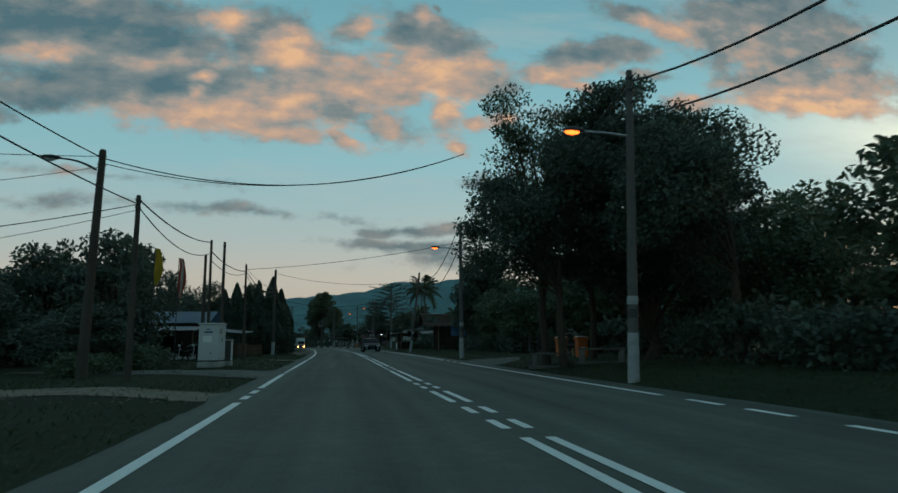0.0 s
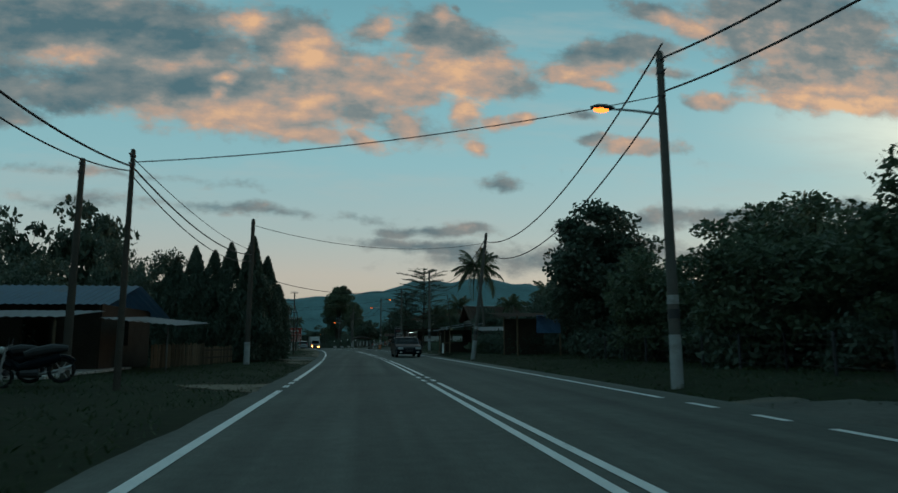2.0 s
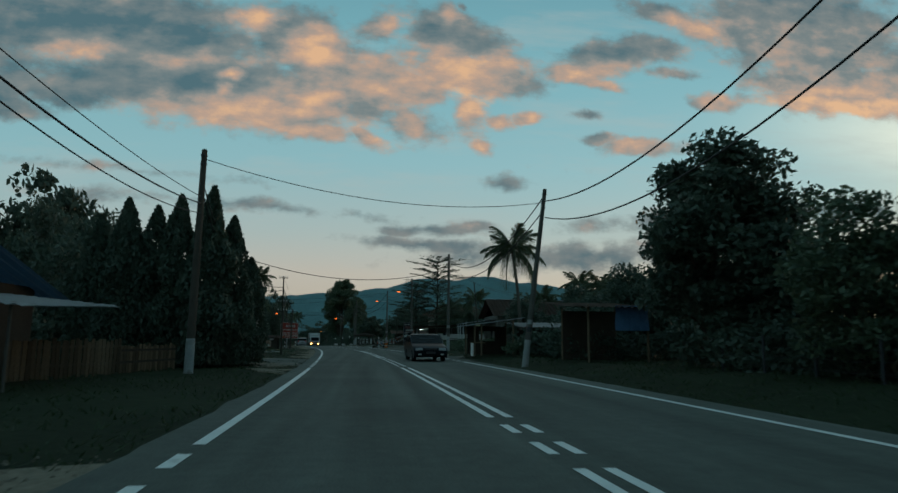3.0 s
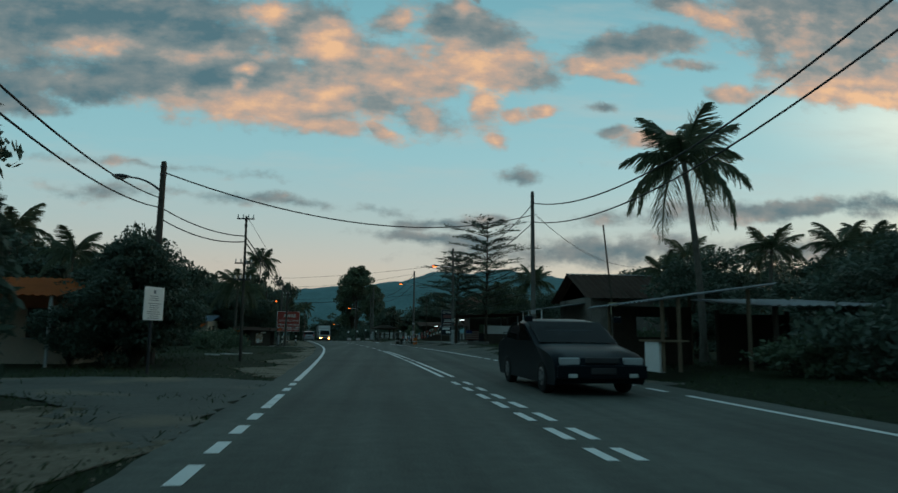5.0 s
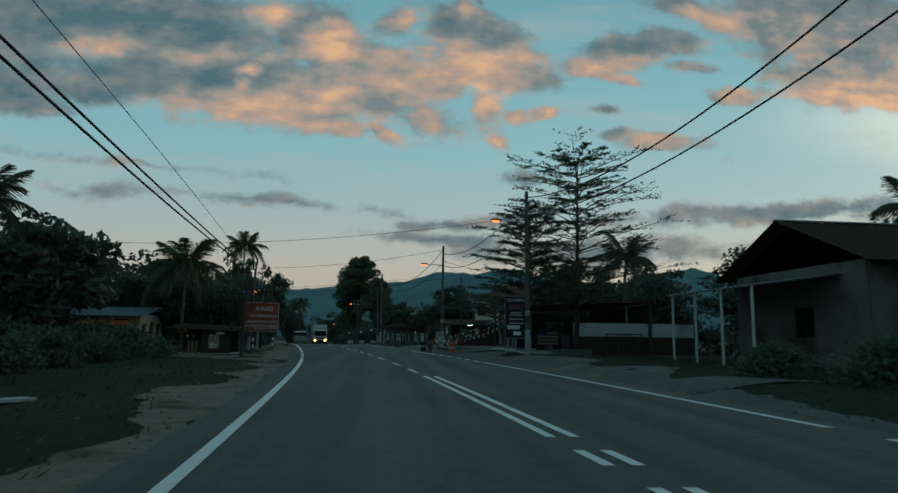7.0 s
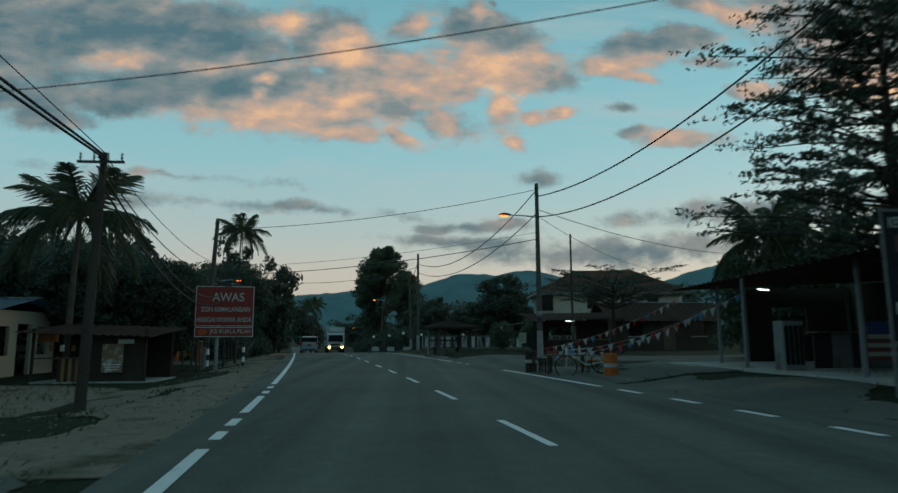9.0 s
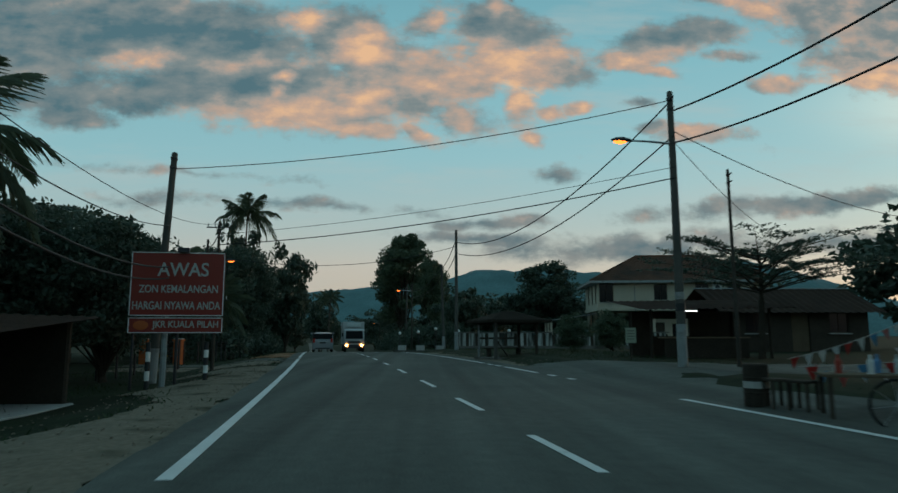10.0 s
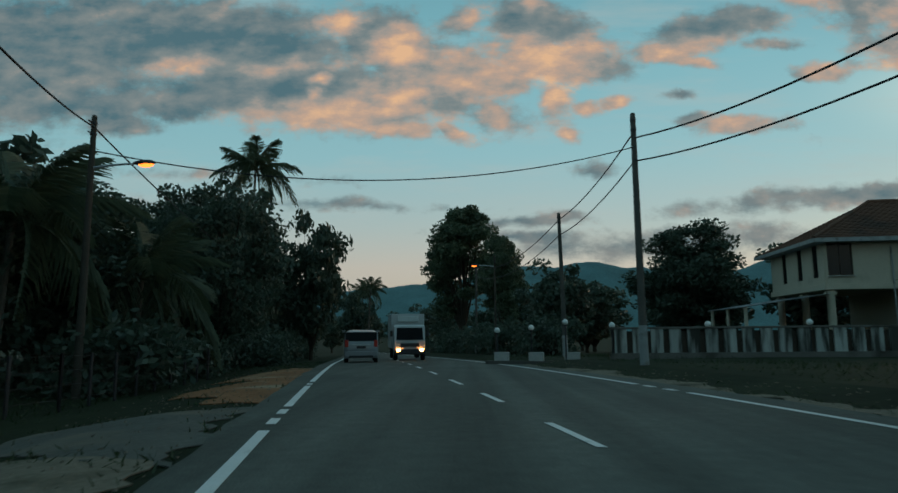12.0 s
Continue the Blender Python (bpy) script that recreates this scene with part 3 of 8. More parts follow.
SINGLE_MARKS = [(86.0, 87.9), (90.1, 92.2), (95.2, 97.2), (100.1, 102.0), (104.4, 106.3), (108.6, 110.4), (112.8, 114.7), (117.7, 119.6), (122.6, 124.3), (127.2, 128.9), (131.4, 133.0), (135.3, 137.0), (139.6, 141.3), (144, 145.7), (148.4, 150.1), (152.8, 154.5), (157, 158.7), (161.5, 163.2), (166, 167.7)]
for a, b in LEFT_MARKS:
    paint_strip(0.03, a, b, 0.13)
for a, b in RIGHT_MARKS:
    paint_strip(WIDTH, a, b, 0.13)
for a, b in DOUBLE_MARKS:
    paint_strip(LANE, a, b, 0.11)
    paint_strip(LANE + 0.26, a, b, 0.11)
for a, b in SINGLE_MARKS:
    paint_strip(LANE, a, b, 0.10)


# ---- poles and cables ----
def utility_pole(x, y, h, r=0.13, lean=(0.0, 0.0), material=None, base_paint=True, posters=True, label="", z=None, category="utility pole", group="roadside utility poles"):
    """A tapered pole with a painted foot, taped notices and a clamp near its top."""
    z0 = ground_z(x, y) if z is None else z
    p = thing("utility_pole", pose(x, y, z0), label or "grey concrete utility pole with whitewashed foot on the verge", category, group)
    material = material or CONCRETE

    def at(k):
        return (lean[0] * k, lean[1] * k, h * k)

    def rad(k):
        return r * (1.12 - 0.42 * k)
    bm = bmesh.new()
    ks = [-0.05, 0.0, 0.25, 0.5, 0.75, 0.995, 1.0]
    tube(bm, [at(k) for k in ks], [rad(max(k, 0)) for k in ks[:-1]] + [rad(1) * 0.7], 14)
    part("shaft", bm, material, p)
    if base_paint:
        bm = bmesh.new()
        ks = [-0.03, 0.02, 0.07, 0.15]
        tube(bm, [at(k) for k in ks], [rad(max(k, 0)) + 0.004 for k in ks], 14, False)
        part("painted_foot", bm, WHITEWASH, p, "whitewashed foot of the pole")
    if posters:
        for k0, k1, m in ((0.195, 0.222, PLASTIC), (0.236, 0.262, WHITEWASH)):
            bm = bmesh.new()
            tube(bm, [at(k0), at(k1)], [rad(k0) + 0.006, rad(k1) + 0.006], 14, False)
            part("pasted_notice", bm, m, p)
    for k in (0.93, 0.97):
        bm = bmesh.new()
        tube(bm, [at(k - 0.004), at(k + 0.004)], [rad(k) + 0.015] * 2, 12)
        a = Vector(at(k))
        tube(bm, [a + Vector((0, -rad(k), 0)), a + Vector((0, -rad(k) - 0.16, 0))], [0.025, 0.02], 6)
        part("cable_clamp", bm, DARK_METAL, p)
    return p


def street_lamp(pole, h, arm, rise, lit=True, lean=(0, 0)):
    """A curved arm with a lamp head, carried by a pole; arm is negative towards the left."""
    k = h / 7.5
    o = Vector((lean[0] * k, lean[1] * k, h))
    s = 1 if arm > 0 else -1
    bm = bmesh.new()
    pts = [o + Vector((arm * f, 0, rise * (1 - (1 - f) ** 2))) for f in (0, 0.25, 0.5, 0.75, 1)]
    tube(bm, pts, [0.035, 0.033, 0.03, 0.028, 0.026], 8)
    part("lamp_arm", bm, STEEL if lit else DARK_METAL, pole, "thin steel lamp arm")
    e = pts[-1]
    bm = bmesh.new()
    ring = [(0, 0.05), (0.08, 0.09), (0.25, 0.14), (0.42, 0.12), (0.55, 0.03)]
    tube(bm, [e + Vector((s * d, 0, 0.03 + 0.05 * d)) for d, _ in ring], [w for _, w in ring], 12)
    bmesh.ops.scale(bm, vec=(1, 1, 0.55), space=Matrix.Translation(-e), verts=bm.verts[:])
    head = part("lamp_head", bm, DARK_METAL, pole, "flat oval street lamp head")
    bm = bmesh.new()
    bmesh.ops.create_uvsphere(bm, u_segments=12, v_segments=8, radius=1, matrix=Matrix.Translation(e + Vector((s * 0.3, 0, 0.0))) @ Matrix.Diagonal((0.2, 0.11, 0.09, 1)))
    part("lamp_lens", bm, LAMP_GLOW if lit else GREY_PAINT, head, "glowing orange lamp lens" if lit else "unlit lamp lens")


def cable(a, b, sag, r=0.02, group="overhead cables", label="black overhead cable hanging between poles"):
    """A hanging cable between two places."""
    a, b = Vector(a), Vector(b)
    n = 22
    bm = bmesh.new()
    pts = []
    for i in range(n + 1):
        k = i / n
        p = a.lerp(b, k)
        p.z -= sag * 4 * k * (1 - k)
        pts.append(p)
    tube(bm, pts, [r] * (n + 1), 6)
    return tagged(part("overhead_cable", bm, CABLE), label, "cable", group)


RIGHT_POLES = [  # x, y, height, lean, lamp
    (7.71, 6.7, 7.5, (0.28, 0.0), 1),
    (7.58, 27.9, 7.6, (0.0, 0.0), 1),
    (7.10, 51.2, 7.2, (0.75, -0.6), 0),
    (7.08, 75.7, 7.6, (0.0, 0.0), 0),
    (5.66, 96.6, 7.55, (-0.05, 0.0), 1),
    (3.53, 116.1, 7.6, (0.0, 0.0), 1),
    (-1.15, 140.2, 7.7, (0.0, 0.0), 0),
    (-1.55, 152.0, 6.9, (-0.2, -0.5), 0),
    (-5.2, 176.0, 7.4, (0.1, 0.0), 0),
]
tops = [(7.1, -18.0, 7.8)]
for x, y, h, lean, lamp in RIGHT_POLES:
    p = utility_pole(x, y, h, 0.115, lean, posters=y < 130)
    if lamp:
        street_lamp(p, h * (0.775 if y < 10 else 0.8), -1.15, 0.08, True, lean)
    tops.append((x + lean[0] * 0.95, y + lean[1] * 0.95 - 0.15, ground_z(x, y) + h * 0.96))
RIGHT_SPANS = [  # upper cable: height at both ends, sag; lower cable the same
    (6.84, 7.16, 1.87, 5.90, 6.25, 1.63),
    (7.25, 7.40, 1.30, 6.65, 6.60, 1.18),
    (7.74, 6.69, 1.36, 6.50, 6.01, 1.51),
    (6.95, 7.21, 1.48, 6.40, 6.31, 1.32),
    (7.20, 7.45, 0.97, 6.31, 6.63, 0.75),
    (7.39, 7.19, 0.85, 6.40, 6.28, 0.87),
    (7.52, 6.97, 1.38, 6.49, 6.24, 1.23),
    (7.20, 6.45, 0.30, 6.30, 5.70, 0.30),
    (6.45, 6.60, 0.90, 5.70, 5.85, 0.90),
]
for a, b, (ua, ub, us, la, lb, ls) in zip(tops, tops[1:], RIGHT_SPANS):
    cable((a[0], a[1], ua), (b[0], b[1], ub), us, 0.024)
    cable((a[0], a[1], la), (b[0], b[1], lb), ls, 0.022)

LEFT_POLES = [  # x, y, height, radius, lean, timber
    (-5.9, 11.9, 6.5, 0.13, (0.15, 0.0), True),
    (-4.4, 10.9, 4.95, 0.085, (0.0, 0.0), True),
    (-4.05, 21.7, 5.35, 0.075, (0.0, 0.0), True),
    (-4.8, 22.8, 5.6, 0.07, (-0.03, 0.0), True),
    (-4.25, 29.4, 5.3, 0.07, (0.0, 0.0), True),
    (-7.5, 34.6, 6.5, 0.11, (0.0, 0.0), True),
    (-4.40, 45.6, 6.8, 0.12, (0.05, 0.0), False),
    (-6.95, 67.2, 6.4, 0.12, (0.0, 0.0), True),
    (-4.88, 70.2, 5.25, 0.055, (-0.05, 0.0), True),
    (-7.7, 100.2, 4.5, 0.085, (0.1, 0.0), True),
    (-11.0, 118.0, 6.75, 0.12, (0.3, 0.0), False),
    (-11.1, 123.6, 5.6, 0.065, (0.05, 0.0), True),
    (-15.6, 136.1, 6.9, 0.09, (0.0, 0.0), True),
]
ltops = []
for i, (x, y, h, r, lean, timber) in enumerate(LEFT_POLES):
    p = utility_pole(x, y, h, r, lean, DARK_POLE if timber or i == 6 else CONCRETE, base_paint=not timber, posters=False,
                     label="slender dark timber utility pole on the grass verge" if timber else "grey concrete utility pole with whitewashed foot on the verge", group="poles on the grass verge")
    if i == 0:
        street_lamp(p, 5.9, -0.95, 0.3, False)
    if i == 12:
        street_lamp(p, 5.55, 1.05, 0.1, True, lean)
    if i == 7:
        street_lamp(p, 5.4, -1.0, 0.45, False)
    ltops.append(Vector((x + lean[0], y, ground_z(x, y) + h)))


def crossarms(i, levels, width=0.9, group="pole crossarms"):
    """Steel crossarms with insulators on a pole."""
    x, y, h, r, lean, _ = LEFT_POLES[i]
    for k, z in enumerate(levels):
        o = ltops[i] + Vector((0, -r - 0.03, z))
        e = thing("crossarm", Matrix.Translation(o), "dark steel crossarm with insulators bolted to the pole", "crossarm", group)
        box(bm := bmesh.new(), 0, 0, 0, width, 0.05, 0.045, 0.006)
        part("bar", bm, DARK_METAL, e)
        for s in (-0.44, -0.15, 0.15, 0.44):
            bm = bmesh.new()
            tube(bm, [(s * width, 0, 0.03), (s * width, 0, 0.08), (s * width, 0, 0.1), (s * width, 0, 0.16)], [0.012, 0.026, 0.016, 0.02], 8)
            part("insulator", bm, GREY_PAINT, e)


crossarms(8, (-0.12, -1.75, -2.35), 0.62)
crossarms(11, (-0.25, -3.0), 0.9)
crossarms(9, (-0.2,), 0.8)


def run(i, j, sag, r=0.02, da=0.1, db=0.1):
    cable(ltops[i] - Vector((0, 0, da)), ltops[j] - Vector((0, 0, db)), sag, r)


cable((-6.5, -14, 6.9), ltops[0] - Vector((0, 0, 0.25)), 0.7, 0.018)
cable((-6.5, -14, 6.5), ltops[1] - Vector((0, 0, 0.25)), 0.7, 0.018)
cable(ltops[0] - Vector((0, 0, 0.2)), (-14.5, 4, 4.6), 0.2, 0.010)
cable(ltops[0] - Vector((0, 0, 0.5)), (-15.5, 6, 3.2), 0.3, 0.008)
cable(ltops[1] - Vector((0, 0, 0.25)), (-15.5, 10, 3.1), 0.3, 0.012)
cable(ltops[1] - Vector((0, 0, 0.4)), (-15.5, 11, 2.8), 0.35, 0.008)
run(1, 3, 0.3, 0.022); run(1, 3, 0.55, 0.016, 0.3, 0.6); run(3, 4, 0.25, 0.022, 0.5, 0.4); run(3, 4, 0.35, 0.016, 0.9, 0.5)
run(4, 6, 0.5, 0.02, 0.4, 1.7); run(4, 6, 0.6, 0.014, 0.6, 2.0); run(4, 6, 0.3, 0.01, 0.2, 1.5)
run(6, 7, 0.9, 0.02, 1.0, 1.2); run(6, 7, 1.0, 0.02, 1.3, 1.5)
run(7, 8, 0.2, 0.02, 1.5, 0.75); run(7, 8, 0.25, 0.02, 1.85, 0.95)
run(8, 9, 0.12, 0.022, 0.75, 0.05); run(8, 9, 0.2, 0.022, 0.95, 0.1); run(8, 9, -0.2, 0.008, 0.0, 0.0)
run(9, 10, 0.7, 0.012, 0.3, 2.2); run(9, 11, 1.6, 0.02, 0.4, 1.0); run(9, 11, 1.7, 0.02, 0.6, 1.2); run(9, 11, 0.9, 0.008, 0.05, 0.1)
cable(ltops[11] - Vector((0, 0, 0.4)), ltops[12] - Vector((0, 0, 0.3)), 0.3, 0.02)
cable(ltops[12] - Vector((0, 0, 0.3)), (-21, 175, 5.5), 0.9, 0.02)
# lines over the road; the first pair is lost in the big tree
CROWN_END = Vector((5.2, 13.9, 7.4))
def rtop(i, d=0.0):
    x, y, z = tops[i + 1]
    return Vector((x, y, z - d))
cable(ltops[0] - Vector((0, 0, 0.25)), CROWN_END, 0.95, 0.016)
cable(ltops[0] - Vector((0, 0, 0.4)), CROWN_END, 0.88, 0.012)
cable(ltops[4] - Vector((0, 0, 0.3)), rtop(1, 0.8), 0.25, 0.012)
cable(ltops[6] - Vector((0, 0, 0.3)), rtop(2, 0.3), 0.7, 0.012)
cable(ltops[7] - Vector((0, 0, 0.35)), rtop(3, 0.85), 1.12, 0.022)
cable((-20.5, 102.8, 5.85), (rtop(4).x, rtop(4).y, 6.57), 0.78, 0.010)
cable(ltops[10] - Vector((0, 0, 0.5)), rtop(5, 0.0), 0.35, 0.012)
cable(ltops[11] - Vector((0, 0, 0.9)), rtop(5, 2.2), 0.3, 0.016)
cable(ltops[11] - Vector((0, 0, 0.5)), rtop(5, 1.9), 0.25, 0.008)
cable(ltops[12] - Vector((0, 0, 0.9)), rtop(6, 0.8), 0.9, 0.016)
cable(rtop(5, 0.9), (19.0, 126, 6.0), 0.5, 0.014)
cable(rtop(5, 1.2), (16.5, 131, 5.5), 0.7, 0.010)
cable(rtop(3, 0.7), (15.0, 86, 5.6), 0.5, 0.008)
cable(rtop(3, 0.8), (15.5, 84, 5.2), 0.6, 0.008)


for x, y, h, s in ((-4.3, 162.0, 6.4, -1.0), (-12.4, 240.0, 6.6, -1.1)):
    street_lamp(utility_pole(x, y, h, 0.07, material=DARK_POLE, base_paint=False, posters=False, label="slender dark lamp pole beside the far bend"), h * 0.88, s, 0.1, True)


# ---- hills far off ----
def hill(name, pts, y, depth):
    """A long wooded ridge: heights along x, sloping down on both sides."""
    bm = bmesh.new()
    xs = np.linspace(pts[0][0], pts[-1][0], 160)
    hs = np.interp(xs, [p[0] for p in pts], [p[1] for p in pts])
    rows = []
    for k in np.linspace(-1, 1, 13):
        rows.append([bm.verts.new((x, y + k * depth, -12 + (h + 9) * (1 - abs(k) ** 1.5) + 4 * noise.noise(Vector((x * 0.03, k * 5, 0))) + (2.5 * noise.noise(Vector((x * 0.15, k * 9, 2)))))) for x, h in zip(xs, hs)])
    for a, b in zip(rows, rows[1:]):
        for i in range(len(a) - 1):
            bm.faces.new((a[i], a[i + 1], b[i + 1], b[i]))
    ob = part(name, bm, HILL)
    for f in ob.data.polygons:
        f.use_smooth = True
    return tagged(ob, "wooded ridge far behind the village, tinted blue-green by painted haze", "hill", kind="structure")


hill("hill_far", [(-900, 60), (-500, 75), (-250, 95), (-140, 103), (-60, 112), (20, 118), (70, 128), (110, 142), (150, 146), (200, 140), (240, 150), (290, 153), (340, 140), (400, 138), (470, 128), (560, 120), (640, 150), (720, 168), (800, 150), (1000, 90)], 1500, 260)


# ---- trees ----
def broad_tree(name, w, h, trunk, seed, leaves=9000, leaf=0.13, material=None, clumps=60, flat=1.0, label="", category="tree", shift=(0.0, 0.0), girth=0.021):
    """A branching tree of width w and height h, its crown of leafy clumps with gaps between them; built at the origin."""
    rng = np.random.default_rng(seed)
    t = thing(name, Matrix(), label or "dark leafy roadside tree in dusk shade", category, "roadside trees")
    ch = (h - trunk) / 2
    cc = []
    while len(cc) < clumps:
        p = rng.uniform(-1, 1, 3)
        q = np.linalg.norm(p)
        if 0.35 < q < 1:
            lump = 0.78 + 0.3 * noise.noise(Vector((p[0] * 1.7 + seed, p[1] * 1.7, p[2] * 1.7)))
            cc.append(np.array([p[0] * w / 2 * lump, p[1] * w / 2 * lump, trunk + ch + p[2] * ch * min(1.0, lump * 1.1)]))
    cc = np.array(cc) + np.array((*shift, 0))
    bm = bmesh.new()
    r0 = girth * h
    tube(bm, [(0, 0, -0.2), (0.05 * w * rng.uniform(-1, 1), 0, trunk * 0.6), (0.04 * w * rng.uniform(-1, 1), 0.03 * w, trunk + ch * 0.5), (shift[0], shift[1], trunk + ch * 1.3)], [r0 * 1.3, r0, r0 * 0.65, r0 * 0.2], 9)
    for c in cc[::3]:
        k = rng.uniform(0.5, 1.0)
        a = Vector((0, 0, trunk * (0.7 + 0.3 * k)))
        b = Vector(c)
        mid = a.lerp(b, 0.5) + Vector((0, 0, 0.12 * ch))
        tube(bm, [a, mid, b], [r0 * 0.42, r0 * 0.24, r0 * 0.06], 5)
    part("trunk", bm, BARK, t, "brown bark trunk with spreading limbs")
    per = leaves // clumps
    s = 0.15 * w * (60 / clumps) ** 0.33
    pts = []
    for c in cc:
        g = rng.normal(size=(per, 3))
        g = g / (np.linalg.norm(g, axis=1)[:, None] + 1e-6) * (rng.uniform(0, 1, (per, 1)) ** 0.45)
        pts.append(c + g * np.array([s, s, s * 0.62 * flat]) * rng.uniform(0.7, 1.3))
    pts = np.concatenate(pts)
    me = quads_mesh("crown", leaf_quads(pts, leaf, rng), material or LEAF)
    crown = new("crown", me)
    crown.parent = t
    return t


def put(t, x, y, turn=0.0, scale=(1, 1, 1), label=""):
    """A copy of a tree at a place, turned and sized."""
    c = copy_thing(t, pose(x, y, ground_z(x, y), 0, 0, turn))
    c.scale = scale
    if label:
        c["label"] = label
    return c


def forget(t):
    """Take a pattern tree away once its copies stand."""
    for o in (*t.children_recursive, t):
        bpy.data.objects.remove(o)


big = broad_tree("big_shade_tree", 9.6, 11.4, 0.9, 11, 100000, 0.085, LEAF_DARK, 130, label="huge dark shade tree leaning over the verge")
put(big, 12.5, 15.6, 20)
forget(big)
side = broad_tree("tall_loose_tree", 4.6, 10.9, 3.0, 5, 14000, 0.072, LEAF, 34, label="tall tree with thin open crown beside the shade tree", shift=(-0.15, 0.7), girth=0.012)
put(side, 8.4, 15.2, 0)
put(side, 11.0, 17.4, 120, (1.0, 1.0, 0.95))
forget(side)
bough = broad_tree("spreading_tree", 4.4, 6.6, 2.6, 6, 20000, 0.066, LEAF_DARK, 34, label="low spreading tree with an overhanging bough", shift=(-1.8, 0.3), girth=0.018)
put(bough, 8.4, 13.4, 0)
put(bough, 12.8, 10.2, 0, (1.1, 1.1, 1.15))
forget(bough)


def mass(seed, w, h, trunk, leaves, leaf, material, clumps, label):
    return broad_tree("tree", w, h, trunk, seed, leaves, leaf, material, clumps, label=label)


def place_all(t, rows):
    for x, y, turn, sx, sz in rows:
        put(t, x, y, turn, (sx, sx, sz))
    forget(t)


# round dense mango-like crown, and the shrubby garden trees by the verge
place_all(mass(21, 6.8, 8.2, 0.2, 32000, 0.125, LEAF_DARK, 110, "dense rounded dark tree with clipped outline"), [(13.1, 46.5, 0, 1.1, 0.97), (9.4, 166, 50, 1.35, 1.12), (-6.95, 66.0, 30, 0.50, 0.47), (-8.9, 69.0, 200, 0.6, 0.5)])
place_all(mass(22, 6.0, 6.2, 0.2, 13500, 0.12, LEAF, 70, "bushy garden tree with small bright leaf tips"), [
    (13.4, 33.5, 0, 1.0, 0.84), (17.2, 36.5, 70, 1.2, 1.05), (12.6, 39.5, 140, 0.85, 0.75), (16.0, 29.5, 200, 1.1, 0.95), (21.5, 33.0, 20, 1.3, 1.1), (20.5, 41.0, 300, 1.3, 1.1), (26.0, 27.0, 120, 1.4, 1.2), (20.5, 23.0, 260, 1.3, 1.1), (17.0, 47.5, 10, 0.9, 0.8),
    (19.0, 16.5, 40, 1.15, 1.1), (23.5, 19.5, 80, 1.3, 1.36), (20.5, 24.5, 15, 1.2, 1.25), (18, 6.5, 310, 1.4, 1.15), (11.2, 112.6, 30, 0.62, 0.72), (13.6, 112.2, 200, 0.8, 1.0), (4.3, 131.5, 60, 0.36, 0.32), (6.6, 133.0, 160, 0.4, 0.36)])
place_all(mass(23, 6.0, 6.2, 0.3, 10000, 0.125, LEAF_DARK, 46, "dark untidy tree behind the verge"), [
    (-9.6, 25.6, 0, 1.0, 0.98), (-12.8, 26.5, 90, 1.1, 0.88), (-8.0, 17.0, 200, 0.7, 0.36), (-14.5, 20.5, 30, 1.0, 0.72), (-18.5, 24, 140, 1.2, 0.8), (-19, 31, 10, 1.2, 0.85),
    (-15.4, 60.0, 30, 0.7, 1.25), (-12.0, 57.0, 200, 0.9, 1.05), (-19, 52, 70, 1.0, 1.0), (-22, 64, 150, 1.2, 1.1), (-17.5, 45.5, 20, 0.9, 0.9), (-23, 40, 250, 1.2, 0.95),
    (-7.6, 68.8, 60, 0.58, 0.70), (-8.4, 71.4, 170, 0.6, 0.62), (-8.6, 65.6, 300, 0.42, 0.34),
    (14.8, 57.5, 40, 0.9, 0.75), (18.5, 58, 130, 1.1, 0.9), (15.5, 66, 220, 0.9, 0.56), (11.8, 69.5, 60, 0.75, 0.58), (14.2, 62.8, 140, 0.8, 0.58), (19.5, 70.5, 10, 1.1, 0.66), (24, 66, 90, 1.3, 0.95), (25, 76, 200, 1.3, 1.0), (21, 83, 40, 1.2, 0.95), (26, 88, 300, 1.4, 1.1), (17.5, 89.5, 100, 1.0, 0.8), (20, 97, 150, 1.2, 0.95), (15.5, 103.5, 30, 0.9, 0.7), (22.5, 106, 60, 1.3, 1.0), (18, 113, 220, 1.1, 0.85)])
